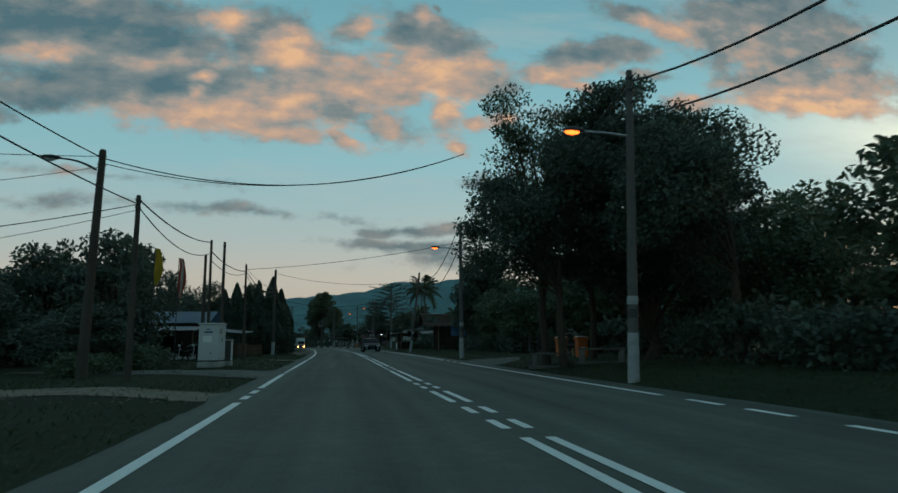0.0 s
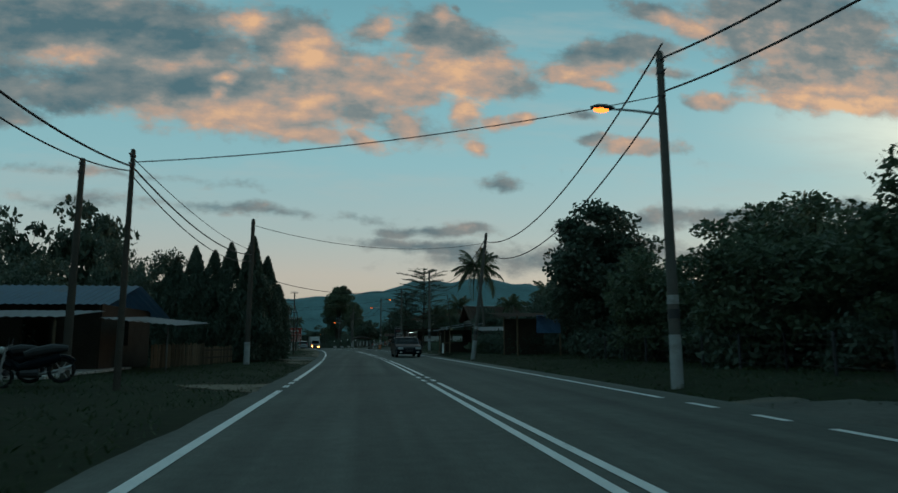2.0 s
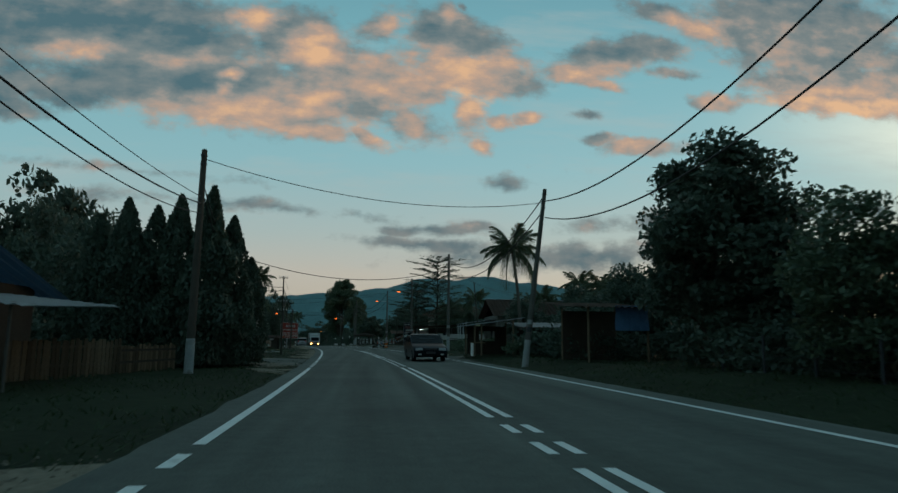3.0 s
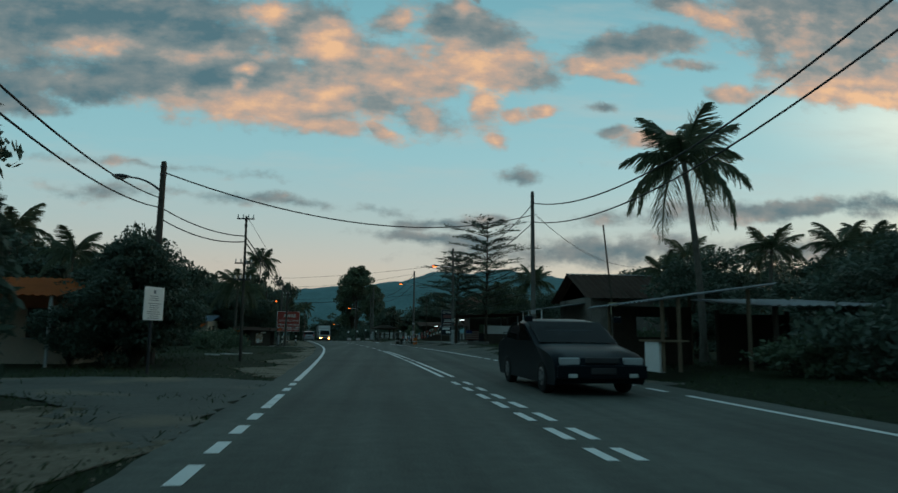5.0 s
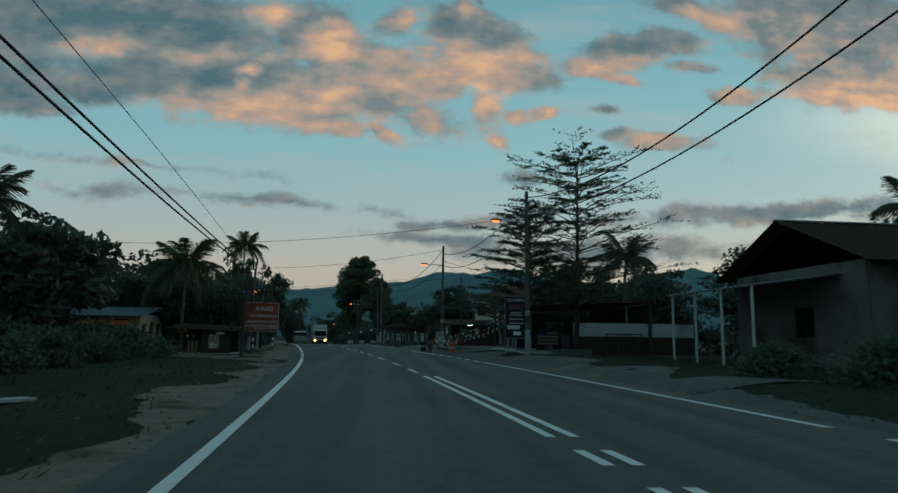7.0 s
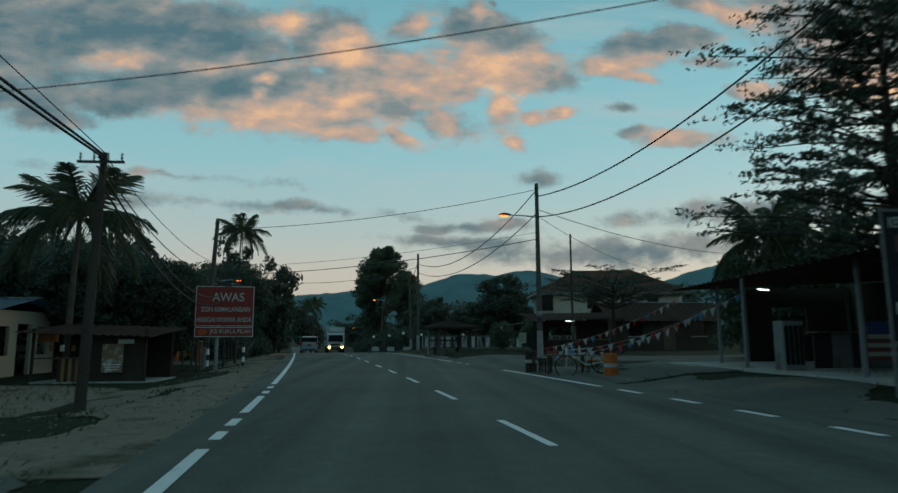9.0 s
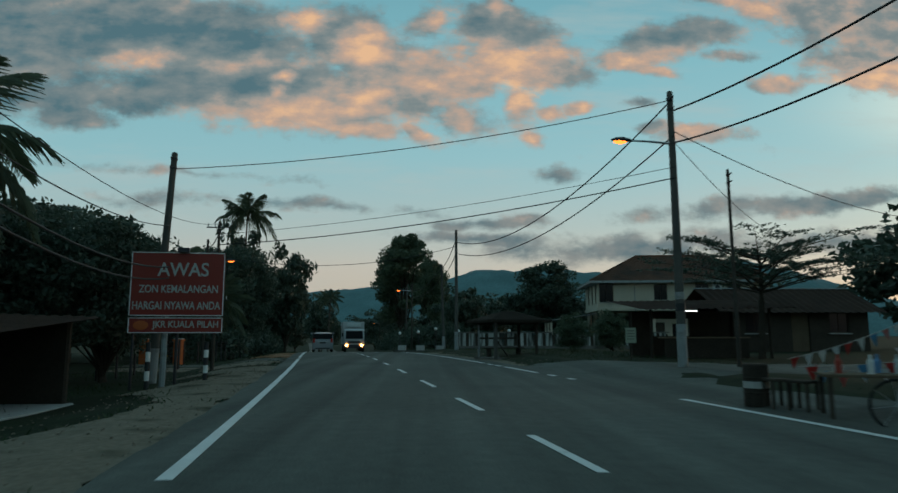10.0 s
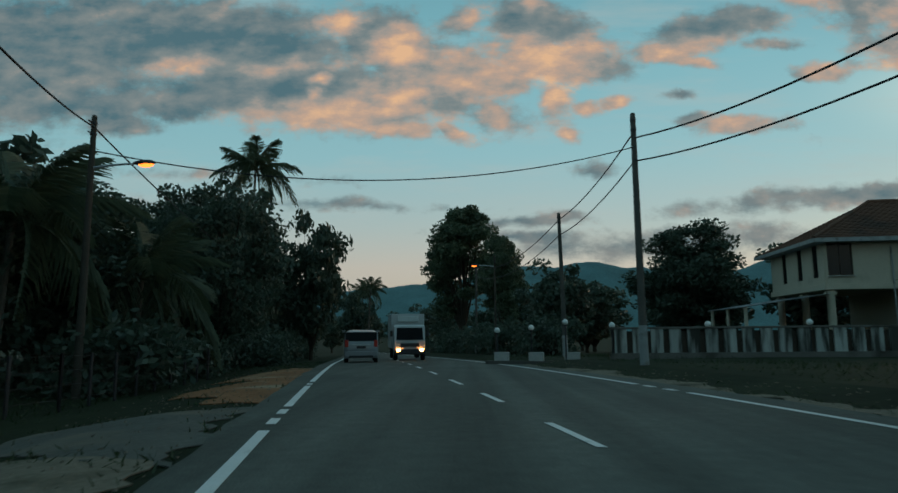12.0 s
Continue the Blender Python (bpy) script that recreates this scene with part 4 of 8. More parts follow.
# woods and orchard trees further along both sides
place_all(mass(24, 8.5, 10.0, 0.5, 4700, 0.30, LEAF_DARK, 60, "tall dark wood's-edge tree"), [
    (-17.5, 100, 0, 0.9, 0.75), (-21, 88, 40, 1.0, 0.75), (-27, 94, 90, 1.1, 0.9), (-29, 127, 60, 1.2, 1.0), (-24.5, 176, 20, 1.0, 1.15), (-28, 150, 100, 1.2, 1.2),
    (-25, 190, 70, 0.8, 0.95), (-27.5, 206, 210, 0.8, 0.85), (-31, 222, 30, 0.9, 0.85), (-35.5, 240, 160, 1.0, 0.85), (-43, 262, 20, 1.1, 1.0), (-23.6, 171, 120, 0.86, 1.55),
    (-19.8, 178.5, 30, 0.8, 1.45), (-21.5, 215, 200, 0.75, 1.05), (-30, 91, 60, 1.15, 1.85), (-36.5, 88, 160, 1.0, 1.6), (-28, 80, 10, 1.0, 0.8), (-33, 70, 300, 1.1, 0.9),
    (-24, 108, 220, 1.0, 0.8), (-30, 105, 45, 1.2, 0.95), (-36, 120, 75, 1.3, 1.0), (-12.5, 84, 20, 0.32, 0.28), (-15, 80, 220, 0.5, 0.4), (1.2, 172, 90, 0.75, 0.78),
    (5.0, 180, 10, 0.8, 0.72), (12.5, 172, 200, 1.0, 0.78), (18, 166, 60, 1.0, 0.8), (24, 160, 20, 1.1, 0.9), (2, 200, 170, 1.0, 0.85), (9, 196, 40, 1.1, 0.9),
    (-15.0, 262, 0, 1.1, 1.1), (-8, 240, 220, 1.1, 1.0), (-22, 290, 40, 1.2, 1.1), (-32, 300, 90, 1.3, 1.2), (-44, 310, 120, 1.3, 1.2), (0, 250, 30, 1.3, 1.1),
    (14, 230, 60, 1.4, 1.1), (28, 210, 80, 1.4, 1.1), (36, 180, 10, 1.4, 1.1), (30, 140, 110, 1.3, 1.0), (34, 120, 240, 1.4, 1.0), (-52, 280, 10, 1.5, 1.2),
    (-44, 200, 50, 1.5, 1.2), (-38, 170, 190, 1.4, 1.2), (-36, 145, 30, 1.4, 1.2),])
place_all(mass(26, 8.5, 10.0, 0.5, 17000, 0.15, LEAF_DARK, 90, "dark leafy tree at the edge of the wood"), [
    (-16.2, 118.2, 70, 0.7, 0.60), (-12.9, 119.2, 150, 0.55, 0.55), (-18.8, 120.6, 10, 0.8, 0.66), (-16.5, 121, 20, 0.85, 0.64), (-21, 126, 200, 1.0, 0.76), (-20.5, 121, 130, 0.8, 0.64), (-22, 134, 50, 1.0, 0.90), (-25.5, 115, 0, 1.2, 0.95), (-17.6, 150, 80, 0.8, 0.95),
    (-21.5, 144, 10, 0.95, 0.82), (-22.5, 156, 250, 0.95, 0.98), (-24.5, 164, 140, 0.9, 1.18), (-19.8, 141.0, 10, 0.85, 0.74), (-20.2, 152.5, 70, 0.8, 0.95),])
bend_tree = mass(25, 11.2, 20.0, 2.5, 26000, 0.24, LEAF, 60, "tall tree with an open crown beside the far bend")
place_all(bend_tree, [(-6.2, 200, 0, 1.0, 1.0), (-1.6, 193, 140, 0.55, 0.72)])


def cypress(seed):
    """A narrow flame-shaped conifer."""
    rng = np.random.default_rng(seed)
    t = thing("cypress", Matrix(), "narrow dark cypress in a row", "tree", "cypress row")
    bm = bmesh.new()
    tube(bm, [(0, 0, -0.1), (0, 0, 3.0), (0, 0, 6.2)], [0.10, 0.07, 0.02], 7)
    part("trunk", bm, BARK, t)
    n = 9500
    z = rng.uniform(0.15, 6.4, n)
    prof = np.interp(z, [0.1, 0.8, 2.5, 4.2, 5.4, 6.1, 6.4], [0.85, 1.12, 1.15, 0.82, 0.46, 0.19, 0.03])
    a = rng.uniform(0, math.tau, n)
    lump = np.array([0.78 + 0.5 * noise.noise(Vector((math.cos(q) * 1.4 + seed, math.sin(q) * 1.4, h * 0.9))) for q, h in zip(a, z)])
    r = prof * lump * rng.uniform(0.55, 1.0, n) ** 0.5
    c = np.stack([np.cos(a) * r, np.sin(a) * r, z], axis=1)
    q = leaf_quads(c, 0.115, rng, -1.6, 0.35)
    crown = new("crown", quads_mesh("crown", q, LEAF_DARK))
    crown.parent = t
    return t


c1, c2 = cypress(31), cypress(32)
for i, (x, y, s, k) in enumerate([(-9.0, 50.3, 0.95, 0.86), (-8.0, 50.0, 0.9, 0.95), (-7.1, 50.4, 1.0, 0.92), (-6.2, 50.1, 1.0, 0.98), (-5.0, 49.9, 1.15, 1.03), (-4.35, 50.6, 0.9, 0.88), (-9.6, 51.2, 1.0, 0.78), (-8.4, 52.2, 1.1, 0.80), (-5.6, 52.6, 1.2, 0.85), (-3.9, 52.0, 0.8, 0.66), (-7.2, 53, 1.1, 0.8)]):
    put(c1 if i % 2 else c2, x, y, 47 * i, (s, s, k))
forget(c1); forget(c2)


def frond_mesh(name, length, seed, droop=0.55):
    """One palm frond: a bowed midrib with two rows of hanging leaflets; it grows along +x."""
    rng = np.random.default_rng(seed)
    quads = []
    n = 44

    def rib(k):
        return np.array([length * (k - 0.10 * k ** 3), 0.0, length * (0.42 * k - droop * k * k * 1.25)])
    for i in range(n):
        k0, k1 = i / n, (i + 1) / n
        a, b = rib(k0), rib(k1)
        w = 0.03 * (1 - k0) + 0.006
        quads.append([a + (0, -w, 0), a + (0, w, 0), b + (0, w, 0), b + (0, -w, 0)])
        if k0 < 0.12:
            continue
        ln = length * 0.27 * math.sin(math.pi * min(1, 0.16 + 0.86 * k0)) + 0.10
        for s in (-1, 1):
            d = np.array([0.62, s * 0.70, -0.22 - 0.55 * droop]) + rng.normal(size=3) * 0.10
            d /= np.linalg.norm(d)
            tip = a + d * ln * rng.uniform(0.75, 1.1) + np.array([0, 0, -(0.10 + 0.30 * droop) * ln])
            mid = a + d * ln * 0.5
            u = np.array([0.0085, 0, 0.005])
            quads.append([a - u, mid - u * 1.1, mid + u * 1.1, a + u])
            quads.append([mid - u * 1.1, tip - u * 0.2, tip + u * 0.2, mid + u * 1.1])
    return quads_mesh(name, np.array(quads), FROND)


FROND_SETS = [frond_mesh("frond", 1.0, 41, 0.35), frond_mesh("frond", 1.0, 42, 0.62), frond_mesh("frond", 1.0, 43, 0.95)]


def palm(x, y, h, spread, seed, fronds=18, bend=(0.3, 0.0), r=0.13, label="tall coconut palm with drooping fronds", z=None):
    """A palm: a bent ringed trunk and a head of fronds, each one a part."""
    rng = random.Random(seed)
    z0 = ground_z(x, y) if z is None else z
    t = thing("coconut_palm", pose(x, y, z0), label, "palm tree", "coconut palms")
    bm = bmesh.new()
    n = 16
    pts = [(bend[0] * (i / n) ** 2, bend[1] * (i / n) ** 2, h * i / n - (0.15 if i == 0 else 0)) for i in range(n + 1)]
    tube(bm, pts, [r * (1.5 if i == 0 else 1.0 - 0.35 * i / n + (0.012 if i % 2 else 0)) for i in range(n + 1)], 9)
    part("trunk", bm, PALM_BARK, t, "ringed grey palm trunk")
    top = Vector(pts[-1])
    for i in range(fronds):
        ring = i / fronds
        o = new("frond", FROND_SETS[0 if ring < 0.3 else (1 if ring < 0.68 else 2)])
        o.parent = t
        tilt = -55 * (1 - ring) + 22 * ring
        o.matrix_local = Matrix.Translation(top) @ pose(0, 0, 0, rng.uniform(-14, 14), tilt + rng.uniform(-9, 9), i * 137.5 + rng.uniform(-12, 12)) @ Matrix.Scale(spread * rng.uniform(0.85, 1.12), 4)
    return t


palm(10.75, 66.9, 6.65, 2.35, 1, 20, (-0.65, -0.4))
palm(-14.6, 113.5, 5.9, 3.0, 2, 20, (0.1, 0.0), label="coconut palm beside the stall")
palm(-23.4, 172.0, 15.6, 3.4, 3, 22, (0.2, 0.0), label="tall coconut palm rising over the trees")
palm(-18.0, 96.0, 6.4, 2.3, 4, 16)
palm(-24.0, 90.0, 7.4, 2.4, 5, 16)
palm(-19.0, 138.0, 4.6, 3.4, 6, 22, (0.2, 0), label="young coconut palm with long arching fronds")
palm(-17.5, 142.5, 3.4, 3.2, 7, 20, (0.1, 0), label="young coconut palm with long arching fronds")
palm(-19.0, 131.5, 3.0, 3.2, 17, 20, (0.1, 0), label="young coconut palm with long arching fronds")
palm(-21.5, 218, 9.0, 2.6, 8, 16)
palm(-18.5, 205, 8.6, 2.4, 18, 14)
palm(20.5, 78.5, 5.4, 1.8, 9, 18)
palm(16.5, 83.0, 4.6, 1.7, 10, 16)
palm(22.5, 74.0, 5.2, 1.7, 11, 18)
palm(18.0, 70.0, 4.4, 1.5, 12, 16)
palm(24.0, 95.0, 7.0, 2.4, 13, 18)
palm(11.6, 112.5, 4.6, 2.4, 14, 20, (0.1, 0), label="bushy oil palm behind the food stall")
palm(14.5, 108.0, 5.8, 2.4, 15, 18)
palm(23.5, 36.0, 7.6, 1.7, 16, 18)
palm(26.5, 39.0, 8.2, 1.7, 19, 18)
palm(20.9, 12.0, 7.0, 1.5, 20, 16)
palm(-14.0, 76.5, 4.4, 1.8, 23, 14)


def tiered_tree(x, y, h, w, seed, label, low=0.24, tiers=12):
    """An umbrella-like tree with flat tiers of fine twigs on a straight trunk."""
    rng = np.random.default_rng(seed)
    t = thing("tiered_tree", pose(x, y, ground_z(x, y)), label, "tree", "tiered trees")
    bm = bmesh.new()
    tube(bm, [(0, 0, -0.1), (0.1, 0, h * 0.5), (0.15, 0, h * 0.97)], [0.13, 0.09, 0.03], 8)
    quads = []
    for k in range(tiers):
        f = k / (tiers - 1)
        z = h * (low + (0.93 - low) * f)
        rad = w / 2 * (1.0 - 0.32 * f ** 1.8 + 0.16 * math.sin(k * 2.1))
        boughs = 8
        for b in range(boughs):
            a = b * math.tau / boughs + k * 0.7 + rng.uniform(-0.3, 0.3)
            ln = rad * rng.uniform(0.5, 1.12)
            d = Vector((math.cos(a), math.sin(a), 0))
            p0 = Vector((0.1, 0, z + rng.uniform(-0.12, 0.12)))
            p1 = p0 + d * ln * 0.5 + Vector((0, 0, 0.14 * ln))
            p2 = p0 + d * ln + Vector((0, 0, 0.20 * ln + 0.2 * f))
            tube(bm, [p0, p1, p2], [0.035, 0.02, 0.007], 4)
            # twigs fan out level from the bough, each with a row of fine leaves
            for q in range(15):
                kk = rng.uniform(0.22, 1.0)
                o = np.array(p0) + kk * np.array(p2 - p0) + np.array((0, 0, 0.06 * ln * math.sin(math.pi * kk)))
                s = -1 if q % 2 else 1
                e = np.array(d) * rng.uniform(0.4, 0.9) + s * np.array((-d.y, d.x, 0)) * rng.uniform(0.3, 0.9) + np.array((0, 0, rng.uniform(-0.02, 0.16)))
                tl = ln * rng.uniform(0.16, 0.34)
                m = 26
                r = rng.uniform(0, 1, m)
                c = o + np.outer(r * tl, e) + rng.normal(size=(m, 3)) * (0.05, 0.05, 0.022)
                quads.append(leaf_quads(c, 0.052, rng, 0.0, 0.42))
    part("trunk", bm, BARK, t, "straight trunk with level twigs")
    crown = new("crown", quads_mesh("crown", np.concatenate(quads), LEAF_DARK))
    crown.parent = t


tiered_tree(8.6, 98.8, 10.3, 8.8, 51, "feathery tiered tree with flat layers of fine leaves")
tiered_tree(6.2, 99.2, 7.2, 5.8, 52, "smaller tiered tree with flat layers of fine leaves", 0.3, 10)
tiered_tree(8.3, 121.0, 3.7, 7.6, 53, "low spreading tiered tree over the stall", 0.62, 5)


def bare_tree(x, y, h, seed):
    """A leafless tree, branching three times."""
    rng = random.Random(seed)
    t = thing("bare_tree", pose(x, y, ground_z(x, y)), "leafless grey tree with thin upright twigs", "tree", "roadside trees")
    bm = bmesh.new()

    def grow(p, d, ln, r, depth):
        q = p + d * ln
        tube(bm, [p, p.lerp(q, 0.5) + Vector((rng.uniform(-0.04, 0.04) * ln, 0, 0.03 * ln)), q], [r, r * 0.8, r * 0.55], 5)
        if depth:
            for _ in range(3):
                e = (d + Vector((rng.uniform(-0.65, 0.65), rng.uniform(-0.65, 0.65), rng.uniform(-0.1, 0.4)))).normalized()
                grow(p.lerp(q, rng.uniform(0.6, 1.0)), e, ln * rng.uniform(0.45, 0.7), r * 0.55, depth - 1)
    grow(Vector((0, 0, -0.1)), Vector((0.02, 0, 1)), h * 0.5, 0.16, 4)
    part("trunk", bm, BARK, t)


bare_tree(-23.2, 160, 11.6, 3)
bare_tree(-21.8, 158, 10.4, 4)


# ---- undergrowth and verge grass ----
def bush(seed, w, h, leaves, leaf, material, label):
    rng = np.random.default_rng(seed)
    t = thing("bush", Matrix(), label, "bush", "verge bushes")
    cc = []
    for i in range(26):
        a, k = rng.uniform(0, math.tau), rng.uniform(0, 1) ** 0.5
        cc.append([math.cos(a) * k * w / 2 * 0.8, math.sin(a) * k * w / 2 * 0.8, h * rng.uniform(0.12, 0.85) * (1 - 0.35 * k)])
    per = leaves // 26
    pts = np.concatenate([np.array(c) + rng.normal(size=(per, 3)) * np.array([w, w, h * 0.8]) * 0.11 for c in cc])
    pts[:, 2] = np.maximum(pts[:, 2], 0.02)
    bm = bmesh.new()
    for c in cc[::3]:
        tube(bm, [(0, 0, -0.05), (c[0] * 0.5, c[1] * 0.5, c[2] * 0.6), c], [0.03, 0.02, 0.008], 5)
    part("stem", bm, BARK, t)
    o = new("foliage", quads_mesh("foliage", leaf_quads(pts, leaf, rng), material))
    o.parent = t
    return t


b1 = bush(61, 2.6, 1.7, 1800, 0.11, LEAF, "rank green bush at the edge of the verge")
b2 = bush(62, 3.4, 2.4, 2000, 0.12, LEAF_DARK, "dark thicket of undergrowth beneath the trees")
rb = random.Random(8)
BUSHES = []
for y in np.arange(-14, 62, 3.4):   # garden side, beneath the trees
    if not (11 < y < 27 or 47 < y < 54):
        BUSHES.append((1, left_line(y) + WIDTH + 6.2 + rb.uniform(0, 2.0), y, rb.uniform(0.7, 1.0)))
    BUSHES.append((1, left_line(y) + WIDTH + 10.5 + rb.uniform(-1, 2.5), y + 1.5, rb.uniform(0.9, 1.3)))
for y in np.arange(66, 84, 2.6):
    BUSHES.append((0, left_line(y) + WIDTH + 3.9 + rb.uniform(-0.2, 0.8), y, rb.uniform(0.55, 0.9)))
for y in np.arange(66, 104, 5):
    BUSHES.append((1, left_line(y) + WIDTH + 13 + rb.uniform(-1, 2), y, rb.uniform(0.9, 1.3)))
for y in list(np.arange(13.5, 21, 2.2)) + list(np.arange(52, 58, 2.6)) + list(np.arange(84, 98, 3.2)):
    BUSHES.append((0, left_line(y) - 6.2 + rb.uniform(-1.0, 0.4), y, rb.uniform(0.5, 0.85)))
for y in np.arange(-14, 120, 5.5):
    BUSHES.append((1, left_line(y) - 13 + rb.uniform(-2, 1.5), y, rb.uniform(0.8, 1.2)))
for y in np.arange(138, 200, 3.6):
    BUSHES.append((1, left_line(y) - 5.6 + rb.uniform(-1.4, 0.5), y, rb.uniform(0.8, 1.3)))
    BUSHES.append((1, left_line(y) - 8.4 + rb.uniform(-1.4, 0.8), y + 1.7, rb.uniform(1.0, 1.5)))
for y in np.arange(158, 215, 4.5):
    BUSHES.append((1, left_line(y) + WIDTH + 4.8 + rb.uniform(-0.5, 1.5), y, rb.uniform(0.9, 1.4)))
BUSHES += [(1, 10.4, 55.4, 0.8), (1, 10.0, 58.2, 0.85), (0, 9.0, 59.4, 0.7), (1, 12.2, 59.6, 1.0), (1, -13.6, 102.4, 0.65), (1, -15.6, 103.4, 0.75), (0, -12.2, 101.3, 0.5)]
for k, x, y, s in BUSHES:
    put(b2 if k else b1, x, y, rb.uniform(0, 360), (s, s, s * rb.uniform(0.8, 1.15)))
forget(b1); forget(b2)


BARE = [  # stretches of the verge with no grass: side, y from, y to, reach from the road's edge
    (-1, 11.8, 16.9, 9.0), (-1, 4.0, 6.3, 9.0), (-1, 29.4, 31.4, 2.4), (-1, 46.5, 49.0, 1.6), (-1, 52.0, 56.6, 2.4), (-1, 57.6, 61.4, 9.0), (-1, 62, 92, 1.9), (-1, 92, 122, 3.6), (-1, 122, 131.5, 4.5), (-1, 131.5, 144, 3.2),
    (1, 18.5, 25.0, 2.2), (1, 60, 80, 1.0), (1, 80, 104, 3.4), (1, 104, 121.5, 30.0), (1, 118, 150, 2.0)]


def bare(side, y, off):
    return any(s == side and a < y < b and off < r for s, a, b, r in BARE)


def grass():
    """Tufts of uneven grass over the verges."""
    rng = np.random.default_rng(71)
    quads = []
    n = 65000
    ys = rng.uniform(-12, 160, n)
    ks = rng.uniform(0, 1, n) ** 1.4
    sides = rng.choice([-1, 1], n)
    for y, k, s in zip(ys, ks, sides):
        off = 0.15 + 7.5 * k
        if bare(s, y, off) and (rng.uniform() > 0.04 or noise.noise(Vector((s * 9 + off * 1.3, y * 0.9, 8))) < 0.12):
            continue
        x = road_edge(-1, y) - off if s < 0 else road_edge(1, y) + off
        if noise.noise(Vector((x * 0.5, y * 0.5, 4))) < -0.28:
            continue
        z = ground_z(x, y)
        h = rng.uniform(0.03, 0.10) * (1.5 if k > 0.5 else 1.0)
        a = rng.uniform(0, math.tau)
        d = np.array([math.cos(a), math.sin(a), 0])
        for j in range(1):
            c = np.array([x, y, z - 0.01]) + rng.normal(size=3) * (0.06, 0.06, 0)
            tip = c + rng.normal(size=3) * (0.07, 0.07, 0) + (0, 0, h)
            w = d * 0.012
            quads.append([c - w, c + w, tip + w * 0.25, tip - w * 0.25])
    for x, y in EDGES:
        if any(inside(x, y, o) for o in PAVED):
            continue
        if road_edge(-1, y) - 0.1 < x < road_edge(1, y) + 0.1 or y > 160:
            continue
        for j in range(3):
            c = np.array([x, y, 0.0]) + rng.normal(size=3) * (0.13, 0.13, 0)
            c[2] = ground_z(c[0], c[1])
            tip = c + rng.normal(size=3) * (0.06, 0.06, 0) + (0, 0, rng.uniform(0.03, 0.09))
            a = rng.uniform(0, math.tau)
            w = np.array([math.cos(a), math.sin(a), 0]) * 0.014
            quads.append([c - w, c + w, tip + w * 0.25, tip - w * 0.25])
    o = new("verge_grass", quads_mesh("verge_grass", np.array(quads), GRASS))
    tagged(o, "uneven grass tufts along both verges", "grass", kind="stuff")


PAVED = []   # outlines of the patches


def inside(x, y, outline, rim=0.45):
    """Whether a place lies well within an outline."""
    hit, near = False, 9.0
    for (x0, y0), (x1, y1) in zip(outline, outline[1:] + outline[:1]):
        if (y0 > y) != (y1 > y) and x < x0 + (x1 - x0) * (y - y0) / (y1 - y0):
            hit = not hit
        d = (x1 - x0) ** 2 + (y1 - y0) ** 2 or 1.0
        k = min(1.0, max(0.0, ((x - x0) * (x1 - x0) + (y - y0) * (y1 - y0)) / d))
        near = min(near, math.hypot(x - x0 - k * (x1 - x0), y - y0 - k * (y1 - y0)))
    return hit and near > rim


EDGES = []   # rims of the bare patches, where grass grows over


def patch(name, outline, material, label, lift=0.008, step=0.2, seed=0):
    """A worn, ragged-edged slab of surfacing laid over the ground; outline in x, y."""
    bm = bmesh.new()
    pts = []
    for (x0, y0), (x1, y1) in zip(outline, outline[1:] + outline[:1]):
        n = max(1, int(math.hypot(x1 - x0, y1 - y0) / step))
        for i in range(n):
            x, y = x0 + (x1 - x0) * i / n, y0 + (y1 - y0) * i / n
            w = 0.30 * noise.noise(Vector((x * 0.9, y * 0.9, seed))) + 0.20 * noise.noise(Vector((x * 2.7, y * 2.7, seed))) + 0.10 * noise.noise(Vector((x * 7, y * 7, seed)))
            pts.append((x + w, y + 0.5 * w))
    EDGES.extend(pts)
    PAVED.append(list(outline))
    f = bm.faces.new([bm.verts.new((x, y, 0)) for x, y in pts])
    bmesh.ops.triangulate(bm, faces=[f])
    for _ in range(2):
        bmesh.ops.subdivide_edges(bm, edges=[e for e in bm.edges if e.calc_length() > 0.9], cuts=1)
    bmesh.ops.triangulate(bm, faces=bm.faces[:])
    for v in bm.verts:
        v.co.z = ground_z(v.co.x, v.co.y) + lift
    ext = bmesh.ops.extrude_face_region(bm, geom=bm.faces[:])
    for v in ext["geom"]:
        if isinstance(v, bmesh.types.BMVert):
            v.co.z += 0.012
    return tagged(part(name, bm, material), label, "ground", kind="structure")


def edge_run(side, y0, y1, reach, n=8):
    """Outline of a strip beside the road."""
    ys = np.linspace(y0, y1, n)
    near = [((left_line(y) - 0.42) if side < 0 else (left_line(y) + WIDTH + 0.66), y) for y in ys]
    far = [(x + side * (reach * (0.75 + 0.35 * math.sin(y * 0.9 + 1.3 * math.sin(y * 0.37)))), y) for x, y in near]
    return near + far[::-1]


